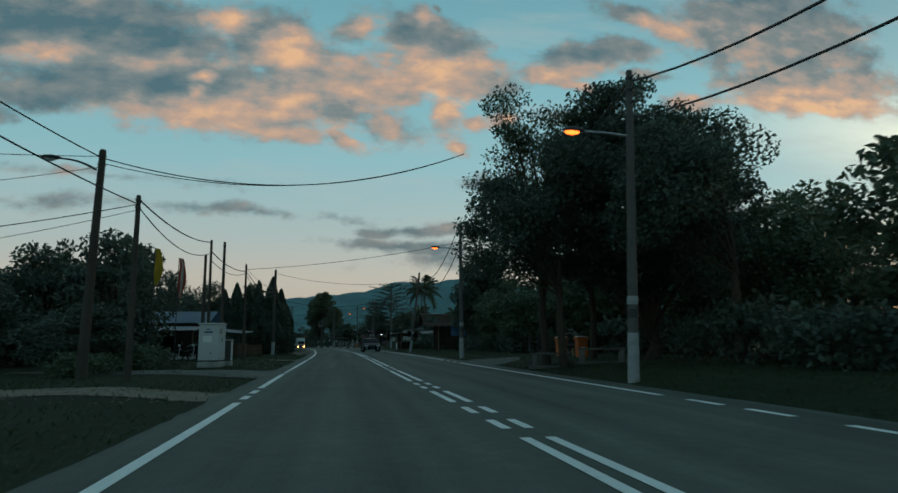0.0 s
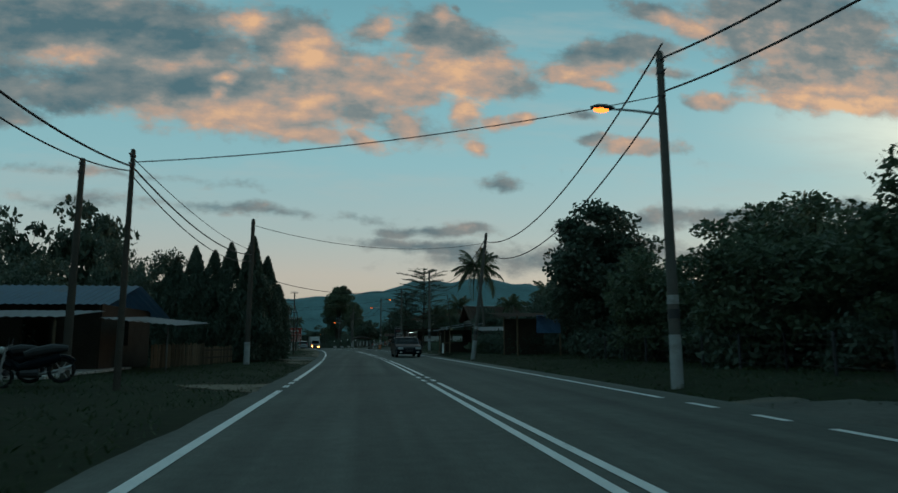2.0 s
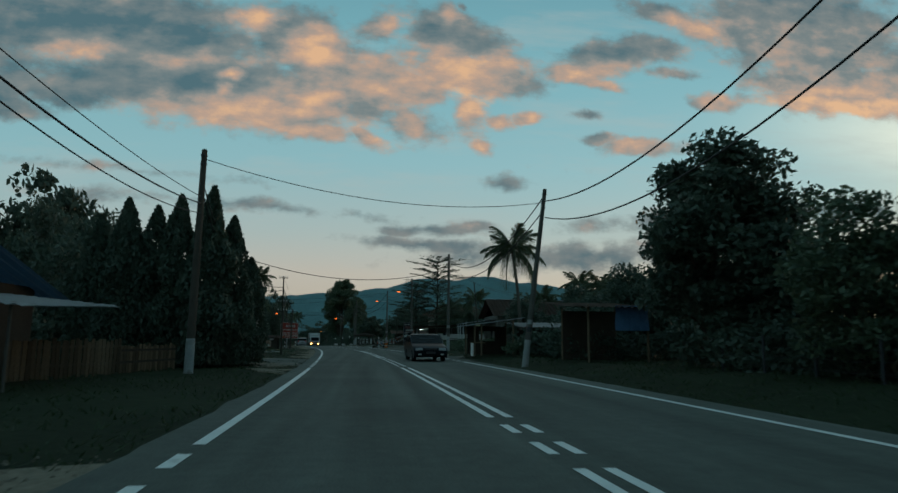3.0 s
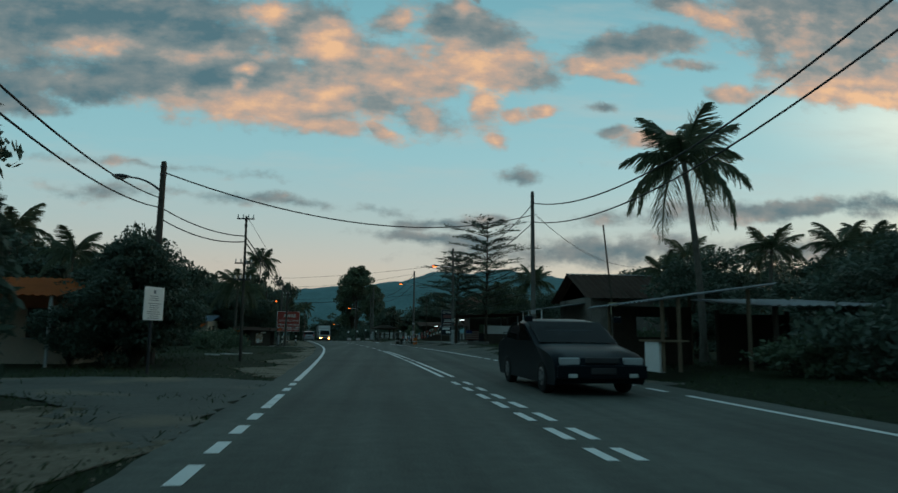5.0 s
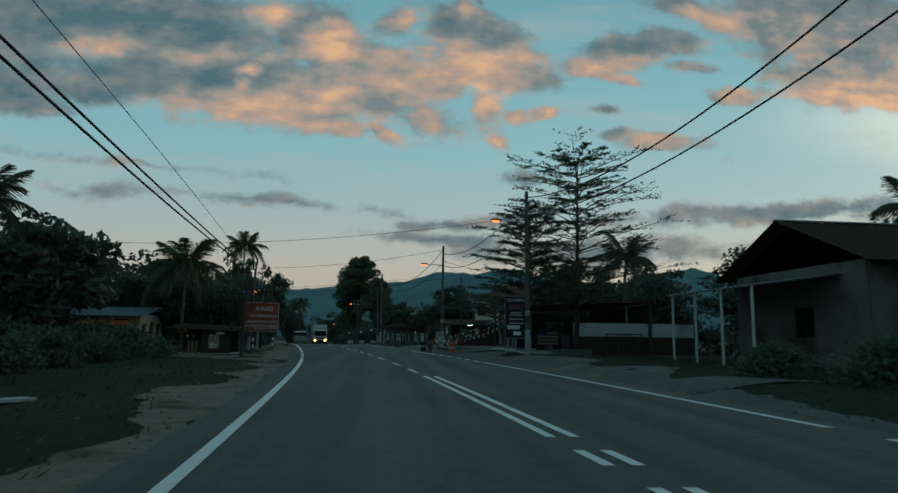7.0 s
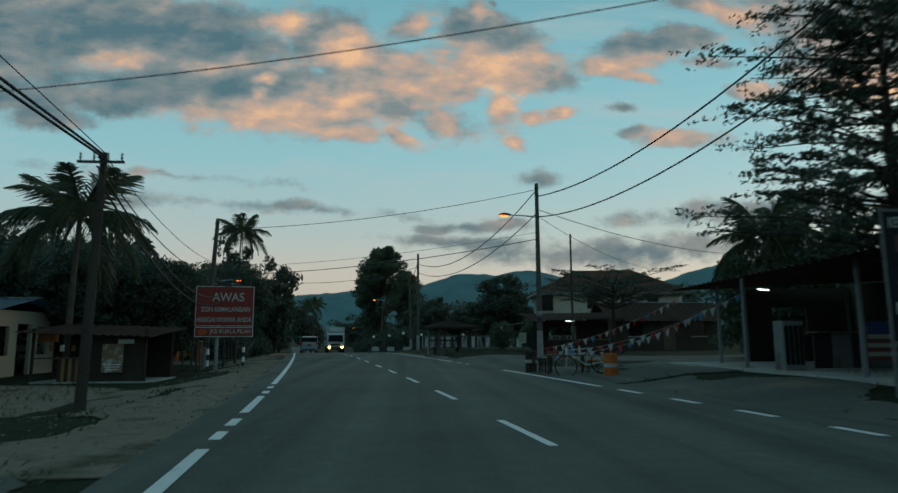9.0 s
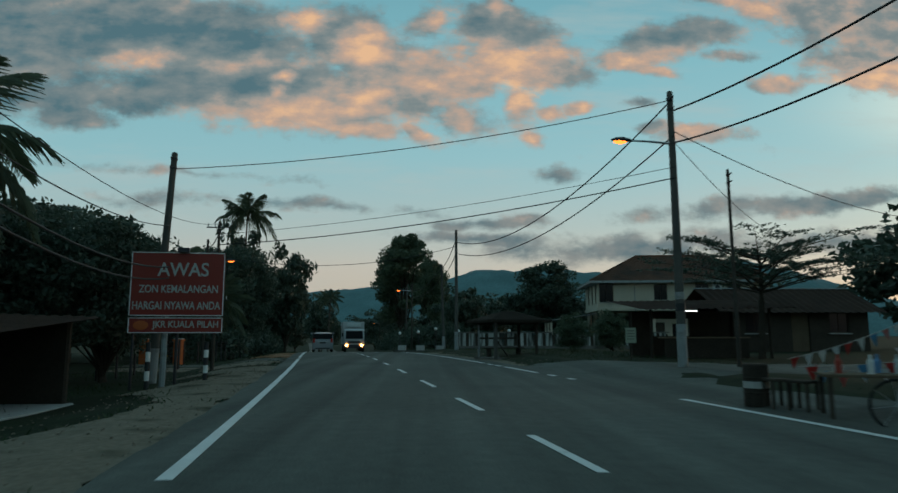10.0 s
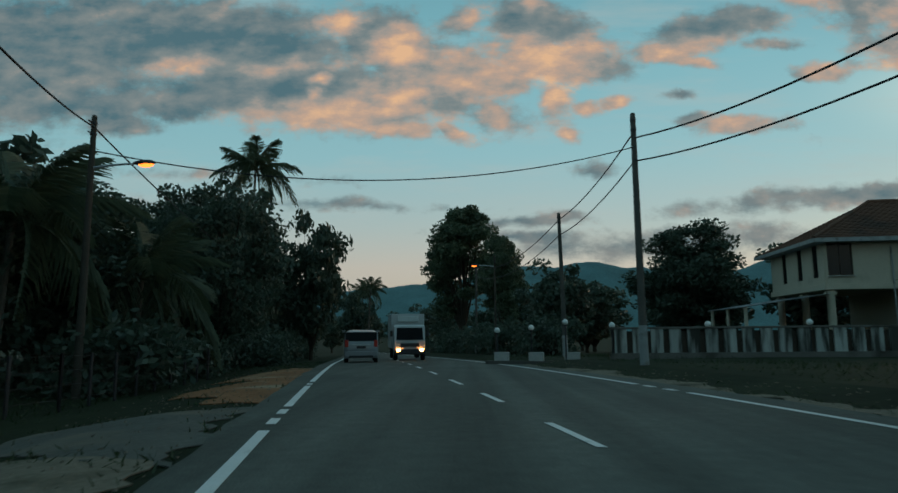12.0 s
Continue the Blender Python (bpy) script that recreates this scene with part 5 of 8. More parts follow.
patch("driveway_1", [(-0.95, 4.2), (-0.95, 6.2), (-3, 7.4), (-9, 8.6), (-9, 6.8), (-3, 5.4)], SAND, "pale gravel driveway crossing the grass verge", seed=1)
patch("driveway_2", [(-1.05, 11.6), (-1.15, 16.6), (-4.2, 16.9), (-9.5, 17.6), (-9.5, 15.5), (-4.4, 14.9), (-2.0, 12.6)], OLD_ASPHALT, "grey broken concrete driveway crossing the verge", seed=2)
patch("driveway_3", [(-1.35, 28.9), (-1.4, 31.7), (-2.3, 31.4), (-3.4, 30.7), (-2.2, 29.6)], SAND, "pale worn patch beside the road", seed=3)
patch("driveway_4", [(-1.75, 46.0), (-1.9, 49.6), (-3.4, 49.6), (-2.8, 47.2)], SAND, "pale worn patch beside the road", seed=4)
patch("driveway_5", [(-1.9, 52.6), (-2.15, 61.0), (-3.3, 61.7), (-5.6, 61.1), (-12, 61.6), (-12, 58.4), (-6.2, 57.5), (-4.4, 56.2), (-3.5, 54.0), (-3.2, 52.8)], OLD_ASPHALT, "broad grey entrance road with crumbling edges", seed=5)
patch("driveway_6", [(-2.1, 50.6), (-1.9, 53.0), (-3.2, 54.0), (-3.9, 55.3), (-4.5, 55.5), (-4.4, 54.2), (-3.6, 52.4), (-3.4, 51.0)], SAND, "pale stony dirt beside the entrance road", seed=6)
patch("shoulder_1", edge_run(-1, 62.2, 91.5, 1.45, 26), SAND, "pale sandy shoulder worn along the road", seed=7)
patch("shoulder_2", edge_run(-1, 94.2, 122.5, 2.9, 26), SAND, "broad pale gravel shoulder before the stalls", seed=8)
patch("driveway_7", [(-4.6, 91.6), (-5.0, 94.0), (-7, 96.0), (-12, 98.2), (-12, 95.8), (-7.4, 93.6)], OLD_ASPHALT, "grey entrance track across the shoulder", seed=9)
patch("driveway_8", [(-6.9, 98.6), (-8.0, 106.4), (-12.4, 108.8), (-17, 109.5), (-17, 104), (-10.4, 101.8)], SAND, "gravel forecourt in front of the stalls", seed=10)
patch("driveway_9", [(-9.25, 126.4), (-9.8, 131.2), (-11.4, 130.3), (-17, 130.6), (-17, 128.4), (-11.4, 127.6)], OLD_ASPHALT, "grey entrance track with crumbling edges", seed=11)
patch("driveway_10", [(-9.0, 123.2), (-9.3, 126.8), (-12, 127.4), (-16, 127.6), (-16, 125), (-11, 123.6)], SAND, "pale stony dirt beside the entrance track", seed=12)
patch("shoulder_3", edge_run(-1, 131.8, 145.5, 2.4, 16), RED_SOIL, "reddish bare soil washed beside the road", seed=13)
patch("shoulder_4", edge_run(1, 18.6, 25.2, 1.9, 8), OLD_ASPHALT, "grey widened shoulder at the gateway", seed=14)
patch("shoulder_5", edge_run(1, 60.0, 80.0, 1.0, 14), OLD_ASPHALT, "narrow broken shoulder beside the verge", seed=15)
patch("shoulder_6", edge_run(1, 80.0, 103.5, 3.0, 18), OLD_ASPHALT, "dusty shoulder in front of the food stall", seed=16)
patch("side_road", [(2.4, 103.8), (-1.2, 121.0), (0.6, 121.8), (6, 116.8), (16, 117.5), (40, 121), (40, 113), (16, 109.5), (8.5, 106.8), (5.4, 103.8)], ASPHALT, "asphalt mouth of the side road", seed=17)
patch("shoulder_7", edge_run(1, 121.6, 150, 0.75, 18), SAND, "pale gravel shoulder along the road", seed=18)

grass()


# ---- small building helpers ----
def slab(parent, name, m, x, y, z, sx, sy, sz, bevel=0.01, label="", tilt=None):
    bm = bmesh.new()
    box(bm, 0, 0, 0, sx, sy, sz, bevel)
    o = part(name, bm, m, parent, label)
    o.matrix_local = pose(x, y, z, *(tilt or (0, 0, 0)))
    return o


def post(parent, name, m, x, y, h, r=0.05, z=0.0, label="", sides=8):
    bm = bmesh.new()
    tube(bm, [(0, 0, 0), (0, 0, h * 0.5), (0, 0, h)], [r * 1.04, r, r], sides)
    o = part(name, bm, m, parent, label)
    o.matrix_local = Matrix.Translation((x, y, z))
    return o


def sheet(parent, name, m, a, b, c, waves=20, depth=0.025, label=""):
    """Corrugated sheet with corners a, b (along the eave) and c (up the slope from a)."""
    a, b, c = Vector(a), Vector(b), Vector(c)
    u, v = b - a, c - a
    n = u.cross(v).normalized()
    if n.z < 0:
        n = -n
    bm = bmesh.new()
    k = waves * 4
    rows = []
    for j in range(4):
        rows.append([bm.verts.new(a + u * (i / k) + v * (j / 3) + n * depth * math.sin(i * math.pi / 2) + Vector((0, 0, 0.012 * noise.noise(Vector((i * 0.1, j, 1)))))) for i in range(k + 1)])
    for r0, r1 in zip(rows, rows[1:]):
        for i in range(k):
            bm.faces.new((r0[i], r0[i + 1], r1[i + 1], r1[i]))
    bmesh.ops.solidify(bm, geom=bm.faces[:], thickness=0.012)
    return part(name, bm, m, parent, label)


def wall_with_openings(parent, m, x0, x1, z0, z1, y, holes, thick=0.14, name="wall", turn=0.0, at=(0, 0)):
    """A wall along x with through openings, each (x0, x1, z0, z1)."""
    bm = bmesh.new()
    xs = sorted({x0, x1, *[h[0] for h in holes], *[h[1] for h in holes]})
    zs = sorted({z0, z1, *[h[2] for h in holes], *[h[3] for h in holes]})
    for xa, xb in zip(xs, xs[1:]):
        for za, zb in zip(zs, zs[1:]):
            cx, cz = (xa + xb) / 2, (za + zb) / 2
            if any(h[0] < cx < h[1] and h[2] < cz < h[3] for h in holes):
                continue
            box(bm, cx, 0, cz, xb - xa, thick, zb - za)
    bmesh.ops.remove_doubles(bm, verts=bm.verts[:], dist=0.0005)
    o = part(name, bm, m, parent)
    o.matrix_local = pose(at[0], at[1], 0, 0, 0, turn) @ Matrix.Translation((0, y, 0))
    return o


def window(parent, x0, x1, z0, z1, y, turn=0.0, at=(0, 0), bars=1, frame_m=None):
    """A framed window with panes and a sill, set into a wall's opening."""
    base = pose(at[0], at[1], 0, 0, 0, turn) @ Matrix.Translation((0, y, 0))
    bm = bmesh.new()
    w = 0.05
    for x in (x0 + w / 2, x1 - w / 2):
        box(bm, x, 0, (z0 + z1) / 2, w, 0.07, z1 - z0)
    for z in (z0 + w / 2, z1 - w / 2):
        box(bm, (x0 + x1) / 2, 0, z, x1 - x0 - 2 * w, 0.07, w)
    f = part("window_frame", bm, frame_m or WOOD_DARK, parent)
    f.matrix_local = base
    n = bars + 1
    for i in range(n):
        a, b = x0 + w + (x1 - x0 - 2 * w) * i / n, x0 + w + (x1 - x0 - 2 * w) * (i + 1) / n
        bm = bmesh.new()
        box(bm, (a + b) / 2, 0.01, (z0 + z1) / 2, b - a - 0.03, 0.008, z1 - z0 - 2 * w)
        part("pane", bm, GLASS, f)
    bm = bmesh.new()
    box(bm, (x0 + x1) / 2, -0.08, z0 - 0.03, x1 - x0 + 0.12, 0.2, 0.05, 0.01)
    part("sill", bm, WALL_GREY, f)


# ---- left verge: flags, cabinets, house with a blue roof ----
def flag(x, y, z0, z1, colours, label):
    e = thing("flag", pose(x, y, ground_z(x, y)), label, "flag", "flags on thin poles")
    g = ground_z(x, y)
    post(e, "flagpole", DARK_METAL, 0, 0, z1 - g + 0.1, 0.018, -0.1)
    n = len(colours)
    for i, c in enumerate(colours):
        bm = bmesh.new()
        rows = []
        for j in range(15):
            k = j / 14
            z = z1 - g - (z1 - z0) * k
            wd = 0.30 * math.sin(math.pi * min(1, 0.15 + 0.8 * k)) + 0.04
            xa, xb = wd * i / n, wd * (i + 1) / n
            rows.append([bm.verts.new((x_ + 0.02, 0.07 * math.sin(k * 7 + x_ * 9), z - 0.25 * x_)) for x_ in (xa, (xa + xb) / 2, xb)])
        for r0, r1 in zip(rows, rows[1:]):
            for q in range(2):
                bm.faces.new((r0[q], r0[q + 1], r1[q + 1], r1[q]))
        bmesh.ops.solidify(bm, geom=bm.faces[:], thickness=0.003)
        part("cloth", bm, c, e)


FLAG_YELLOW = mat("yellow_cloth", (0.45, 0.33, 0.04), 0.85, 0.12, 2.0)
FLAG_RED = mat("faded_red_cloth", (0.38, 0.10, 0.07), 0.85, 0.12, 2.0)
OLD_RED = mat("dulled_red_cloth", (0.15, 0.05, 0.045), 0.85, 0.15, 2.0)
OLD_WHITE = mat("dulled_white_cloth", (0.30, 0.28, 0.26), 0.85, 0.15, 2.0)
FLAG_WHITE = mat("faded_white_cloth", (0.5, 0.44, 0.40), 0.85, 0.12, 2.0)
flag(-6.88, 21.56, 3.45, 5.04, [FLAG_YELLOW], "limp yellow flag hanging on a thin pole")
flag(-6.52, 24.16, 3.1, 4.95, [FLAG_RED, FLAG_WHITE, FLAG_RED], "limp faded red and white flag on a thin pole")


def feeder_pillar():
    e = thing("feeder_pillar", pose(-4.15, 20.4, ground_z(-4.15, 20.4), 0, 0, -3), "tall pale grey electrical cabinet on a concrete plinth", "electrical cabinet")
    slab(e, "plinth", WALL_GREY, 0, 0, 0.06, 0.82, 1.14, 0.30, 0.02, "stained concrete plinth")
    slab(e, "body", GREY_PAINT, 0, 0, 0.98, 0.78, 1.10, 1.42, 0.012)
    slab(e, "roof", GREY_PAINT, 0, 0, 1.73, 0.88, 1.2, 0.06, 0.015)
    door = slab(e, "door", GREY_PAINT, 0.397, -0.27, 0.98, 0.016, 0.50, 1.30, 0.004)
    slab(e, "door", GREY_PAINT, 0.397, 0.27, 0.98, 0.016, 0.50, 1.30, 0.004)
    bm = bmesh.new()
    box(bm, 0.02, 0.16, 0.1, 0.03, 0.04, 0.12, 0.008)
    part("handle", bm, DARK_METAL, door)
    for i in range(4):
        bm = bmesh.new()
        box(bm, 0.012, -0.03, 0.36 + 0.05 * i, 0.02, 0.26, 0.03, 0.004)
        part("vent_slat", bm, DARK_METAL, door)
    blue = mat("stencil_blue", (0.05, 0.13, 0.2), 0.7, 0.1)
    slab(e, "stencilled_mark", blue, -0.02, -0.5535, 1.50, 0.12, 0.004, 0.06, 0)
    slab(e, "stencilled_mark", blue, -0.02, -0.5535, 1.39, 0.34, 0.004, 0.07, 0)
    slab(e, "pasted_notice", SIGN_WHITE, -0.05, -0.5535, 1.12, 0.34, 0.004, 0.24, 0)
    slab(e, "padlock", DARK_METAL, 0.1, -0.56, 0.55, 0.05, 0.03, 0.06, 0.008)
    f = thing("meter_cabinet", pose(-3.75, 21.45, ground_z(-3.7, 21.4)), "small dull grey meter cabinet beside the tall one", "electrical cabinet")
    slab(f, "body", CONCRETE, 0, 0, 0.62, 0.42, 0.5, 0.9, 0.01)
    slab(f, "roof", GREY_PAINT, 0, 0, 1.08, 0.5, 0.58, 0.04, 0.01)
    slab(f, "door", GREY_PAINT, 0.215, 0, 0.62, 0.012, 0.42, 0.8, 0.003)
    slab(f, "plinth", WALL_GREY, 0, 0, 0.08, 0.46, 0.54, 0.24, 0.01)


feeder_pillar()


def blue_roof_house():
    z = ground_z(-11, 41)
    e = thing("house", pose(0, 0, z), "timber village house with blue sheet roof and open porch", "house", "village houses")
    wall_with_openings(e, WOOD_DARK, -16, -8.6, 0, 2.4, 0, [(-14.6, -13.4, 0.9, 1.9), (-11.2, -10.2, 0.0, 2.0)], at=(0, 39.6))
    wall_with_openings(e, WOOD_DARK, 0, 5.4, 0, 2.4, 0, [(1.6, 2.8, 0.9, 1.9)], turn=90, at=(-8.6, 39.6))
    wall_with_openings(e, WOOD_DARK, -16, -8.6, 0, 2.4, 0, [], at=(0, 45.0))
    wall_with_openings(e, WOOD_DARK, 0, 5.4, 0, 2.4, 0, [], turn=90, at=(-16, 39.6))
    window(e, -14.6, -13.4, 0.9, 1.9, 0, at=(0, 39.6))
    sheet(e, "roof", BLUE_ROOF, (-17, 38.6, 2.35), (-7.9, 38.6, 2.35), (-17, 41.6, 3.25), 34, label="blue corrugated roof sheets")
    sheet(e, "roof", BLUE_ROOF, (-17, 45.8, 2.1), (-7.9, 45.8, 2.1), (-17, 41.6, 3.25), 34)
    sheet(e, "porch_roof", ZINC, (-17, 35.0, 1.78), (-8.0, 35.0, 1.78), (-17, 38.6, 2.12), 30, label="low zinc porch roof")
    sheet(e, "porch_roof", ZINC, (-8.0, 38.0, 1.85), (-5.6, 38.6, 1.62), (-7.9, 42.5, 2.05), 10, label="low zinc side roof")
    for x in (-16.4, -13.6, -10.8, -8.2):
        post(e, "post", WOOD, x, 35.3, 1.8, 0.045)
    post(e, "post", CONCRETE, -6.0, 38.9, 1.66, 0.03, label="grey steel porch post")
    slab(e, "beam", WOOD_DARK, -12.4, 35.3, 1.74, 9.0, 0.08, 0.1)
    slab(e, "floor", WALL_GREY, -12.3, 38, 0.03, 8.6, 7, 0.1)
    return e


blue_roof_house()


FENCE_WOOD = mat("fence_boards", (0.10, 0.075, 0.05), 0.9, 0.35, 1.5, 0.4, random_part=0.45)


def plank_fence(x0, y0, x1, y1, n, h, group="plank fence"):
    e = thing("plank_fence", pose(x0, y0, ground_z(x0, y0)), "patched fence of weathered upright planks", "fence")
    d = Vector((x1 - x0, y1 - y0, 0))
    a = math.degrees(math.atan2(d.y, d.x))
    me = None
    r = random.Random(int(x0 * 10 + y0))
    for i in range(n):
        k = (i + 0.5) / n
        if me is None:
            bm = bmesh.new()
            box(bm, 0, 0, h / 2, d.length / n * 0.86, 0.02, h, 0.004)
            o = part("plank", bm, FENCE_WOOD, e)
            me = o.data
        else:
            o = new("plank", me)
            o.parent = e
        o.matrix_local = pose(d.x * k, d.y * k, r.uniform(-0.06, 0.04), 0, r.uniform(-2, 2), a)
    for z in (0.3, h * 0.8):
        slab(e, "rail", WOOD_DARK, d.x / 2, d.y / 2 + 0.04, z, d.length, 0.04, 0.07, 0.004, tilt=(0, 0, a))


plank_fence(-7.3, 41.4, -6.2, 45.2, 26, 0.95)
plank_fence(-6.2, 45.2, -5.6, 48.5, 20, 0.8)


def low_roof_house(x0, x1, y0, y1, h, ridge, roof_m, wall_m, label, z=None, porch=0.0, far_side=()):
    """A single-storey house with a gabled roof along x, doors and windows in the wall towards the road."""
    g = ground_z((x0 + x1) / 2, y0) if z is None else z
    e = thing("house", pose(0, 0, g), label, "house", "village houses")
    w = x1 - x0
    holes = [(x0 + w * 0.12, x0 + w * 0.12 + 1.0, 0.9, 1.9), (x0 + w * 0.45, x0 + w * 0.45 + 0.9, 0.0, 2.0), (x0 + w * 0.72, x0 + w * 0.72 + 1.0, 0.9, 1.9)]
    wall_with_openings(e, wall_m, x0, x1, 0, h, 0, holes, at=(0, y0))
    for i in (0, 2):
        window(e, *holes[i], 0, at=(0, y0))
    slab(e, "door", WOOD, (holes[1][0] + holes[1][1]) / 2, y0 + 0.03, 1.0, 0.88, 0.05, 1.98, 0.005)
    d = y1 - y0
    side = [(d * 0.35, d * 0.35 + 1.0, 0.9, 1.9)]
    wall_with_openings(e, wall_m, 0, d, 0, h, 0, side, turn=90, at=(x0, y0))
    window(e, *side[0], 0.0, turn=90, at=(x0, y0))
    wall_with_openings(e, wall_m, 0, d, 0, h, 0, list(far_side), turn=90, at=(x1, y0))
    wall_with_openings(e, wall_m, x0, x1, 0, h, 0, [], at=(0, y1))
    ym = (y0 + y1) / 2
    for s, ye in ((-1, y0 - 0.7), (1, y1 + 0.7)):
        sheet(e, "roof", roof_m, (x0 - 0.6, ye, h - 0.12), (x1 + 0.6, ye, h - 0.12), (x0 - 0.6, ym, ridge), int(w * 3))
    slab(e, "ridge_cap", ZINC, (x0 + x1) / 2, ym, ridge + 0.03, w + 1.2, 0.22, 0.05, 0.01, "pale ridge capping")
    for x in (x0 + 0.05, x1 - 0.05):
        bm = bmesh.new()
        vs = [bm.verts.new((x, y0, h)), bm.verts.new((x, y1, h)), bm.verts.new((x, ym, ridge - 0.06))]
        f = bm.faces.new(vs)
        bmesh.ops.solidify(bm, geom=[f], thickness=0.1)
        part("gable", bm, WOOD_DARK, e)
    if porch:
        sheet(e, "porch_roof", ZINC, (x0 - porch, y0 + 1.0, h - 0.75), (x0 - porch, y1, h - 0.75), (x0, y0 + 1.0, h - 0.35), int(d * 3), label="zinc porch roof")
        for y in np.linspace(y0 + 1.2, y1 - 0.3, 4):
            post(e, "post", GREY_PAINT, x0 - porch + 0.15, y, h - 0.75, 0.045)
    return e


low_roof_house(12.9, 24.0, 84.7, 91.5, 3.2, 4.85, RUST_ROOF, WALL_SHADY, "long grey village house with dark sheet roof", porch=3.0)
low_roof_house(-24.5, -17.2, 113.0, 117.5, 2.5, 3.0, BLUE_ROOF, WALL_CREAM, "cream plastered shop with blue sheet roof", z=-0.35, far_side=[(0.4, 1.3, 0.8, 1.9), (1.8, 2.7, 0.0, 2.0), (3.2, 4.0, 0.8, 1.9)])
low_roof_house(11.5, 18.5, 130.0, 134.5, 2.0, 3.2, RUST_ROOF, WOOD_DARK, "low dark timber house behind the side road")


def tarp_shed():
    z = ground_z(11.5, 50.7)
    e = thing("shed", pose(0, 0, z), "open shed with a blue tarpaulin side and zinc roof", "shed")
    for x in (9.6, 12.1):
        for y in (50.7, 54.2):
            post(e, "post", WOOD, x, y, 2.3, 0.05)
    bm = bmesh.new()
    rows = [[bm.verts.new((10.7 + 1.4 * i / 8, 50.6 + 0.05 * math.sin(i * 1.3 + j), 1.28 + 1.0 * j / 6)) for i in range(9)] for j in range(7)]
    for a, b in zip(rows, rows[1:]):
        for i in range(8):
            bm.faces.new((a[i], a[i + 1], b[i + 1], b[i]))
    bmesh.ops.solidify(bm, geom=bm.faces[:], thickness=0.004)
    part("tarpaulin", bm, TARP, e, "creased blue tarpaulin")
    sheet(e, "roof", RUST_ROOF, (8.6, 50.2, 2.2), (12.4, 50.2, 2.2), (8.6, 54.6, 2.6), 14)
    wall_with_openings(e, WOOD_DARK, 9.6, 12.1, 0, 2.2, 0, [], at=(0, 54.2), name="back_wall")


tarp_shed()


# ---- gateway with orange pillars, seat beneath the big tree ----
def gate_pillar(x, y, z, h, w, group):
    e = thing("gate_pillar", pose(x, y, z), "orange plastered gate pillar with a stepped cap", "gate pillar", group)
    slab(e, "shaft", ORANGE, 0, 0, h / 2, w, w, h, 0.015)
    slab(e, "cap", ORANGE, 0, 0, h + 0.03, w + 0.10, w + 0.10, 0.09, 0.015, "pale orange stepped cap")
    slab(e, "cap_top", WALL_GREY, 0, 0, h + 0.10, w + 0.02, w + 0.02, 0.06, 0.01)
    slab(e, "letter_plate", WALL_GREY, 0, -w / 2 - 0.006, h * 0.62, w * 0.35, 0.012, 0.10, 0.002)
    return e


def iron_gate(p0, p1, z, h, arch, group):
    """A wrought gate between two pillars, with an arch over it."""
    a, b = Vector((*p0, z)), Vector((*p1, z))
    d = b - a
    ang = math.degrees(math.atan2(d.y, d.x))
    e = thing("iron_gate", Matrix.Translation(a) @ pose(0, 0, 0, 0, 0, ang), "dark wrought iron gate with an arched top", "gate", group)
    L = d.length
    n = 13
    for i in range(n + 1):
        x = L * i / n
        hh = h + arch * (1 - (2 * i / n - 1) ** 2) * 0.5
        post(e, "bar", DARK_METAL, x, 0, hh, 0.011, 0.05, sides=6)
    for zz in (0.12, h * 0.55, h):
        slab(e, "rail", DARK_METAL, L / 2, 0, zz, L, 0.03, 0.035, 0.004)
    for off in (0.0, 0.16):
        bm = bmesh.new()
        pts = [(L * k / 12, 0, h + 0.12 + off + arch * (1 - (2 * k / 12 - 1) ** 2)) for k in range(13)]
        tube(bm, pts, [0.02] * 13, 6)
        part("arch", bm, DARK_METAL, e)
    gold = mat("dull_gold", (0.3, 0.2, 0.06), 0.5, 0.2, 3.0, metal=0.5)
    for x in (L * 0.33, L * 0.67):
        bm = bmesh.new()
        for k in range(4):
            bmesh.ops.create_uvsphere(bm, u_segments=8, v_segments=6, radius=0.08, matrix=Matrix.Translation((x + 0.07 * math.cos(k * 1.57), 0, h * 0.5 + 0.12 * math.sin(k * 1.57))) @ Matrix.Diagonal((1, 0.25, 1.2, 1)))
        part("ornament", bm, gold, e)


gz = 0.02
gate_pillar(11.35, 22.2, gz, 1.0, 0.42, "orange gate pillars by the garden")
gate_pillar(11.25, 19.3, gz, 1.0, 0.42, "orange gate pillars by the garden")
iron_gate((11.2, 19.45), (11.3, 22.1), gz, 0.75, 0.42, "garden gate")


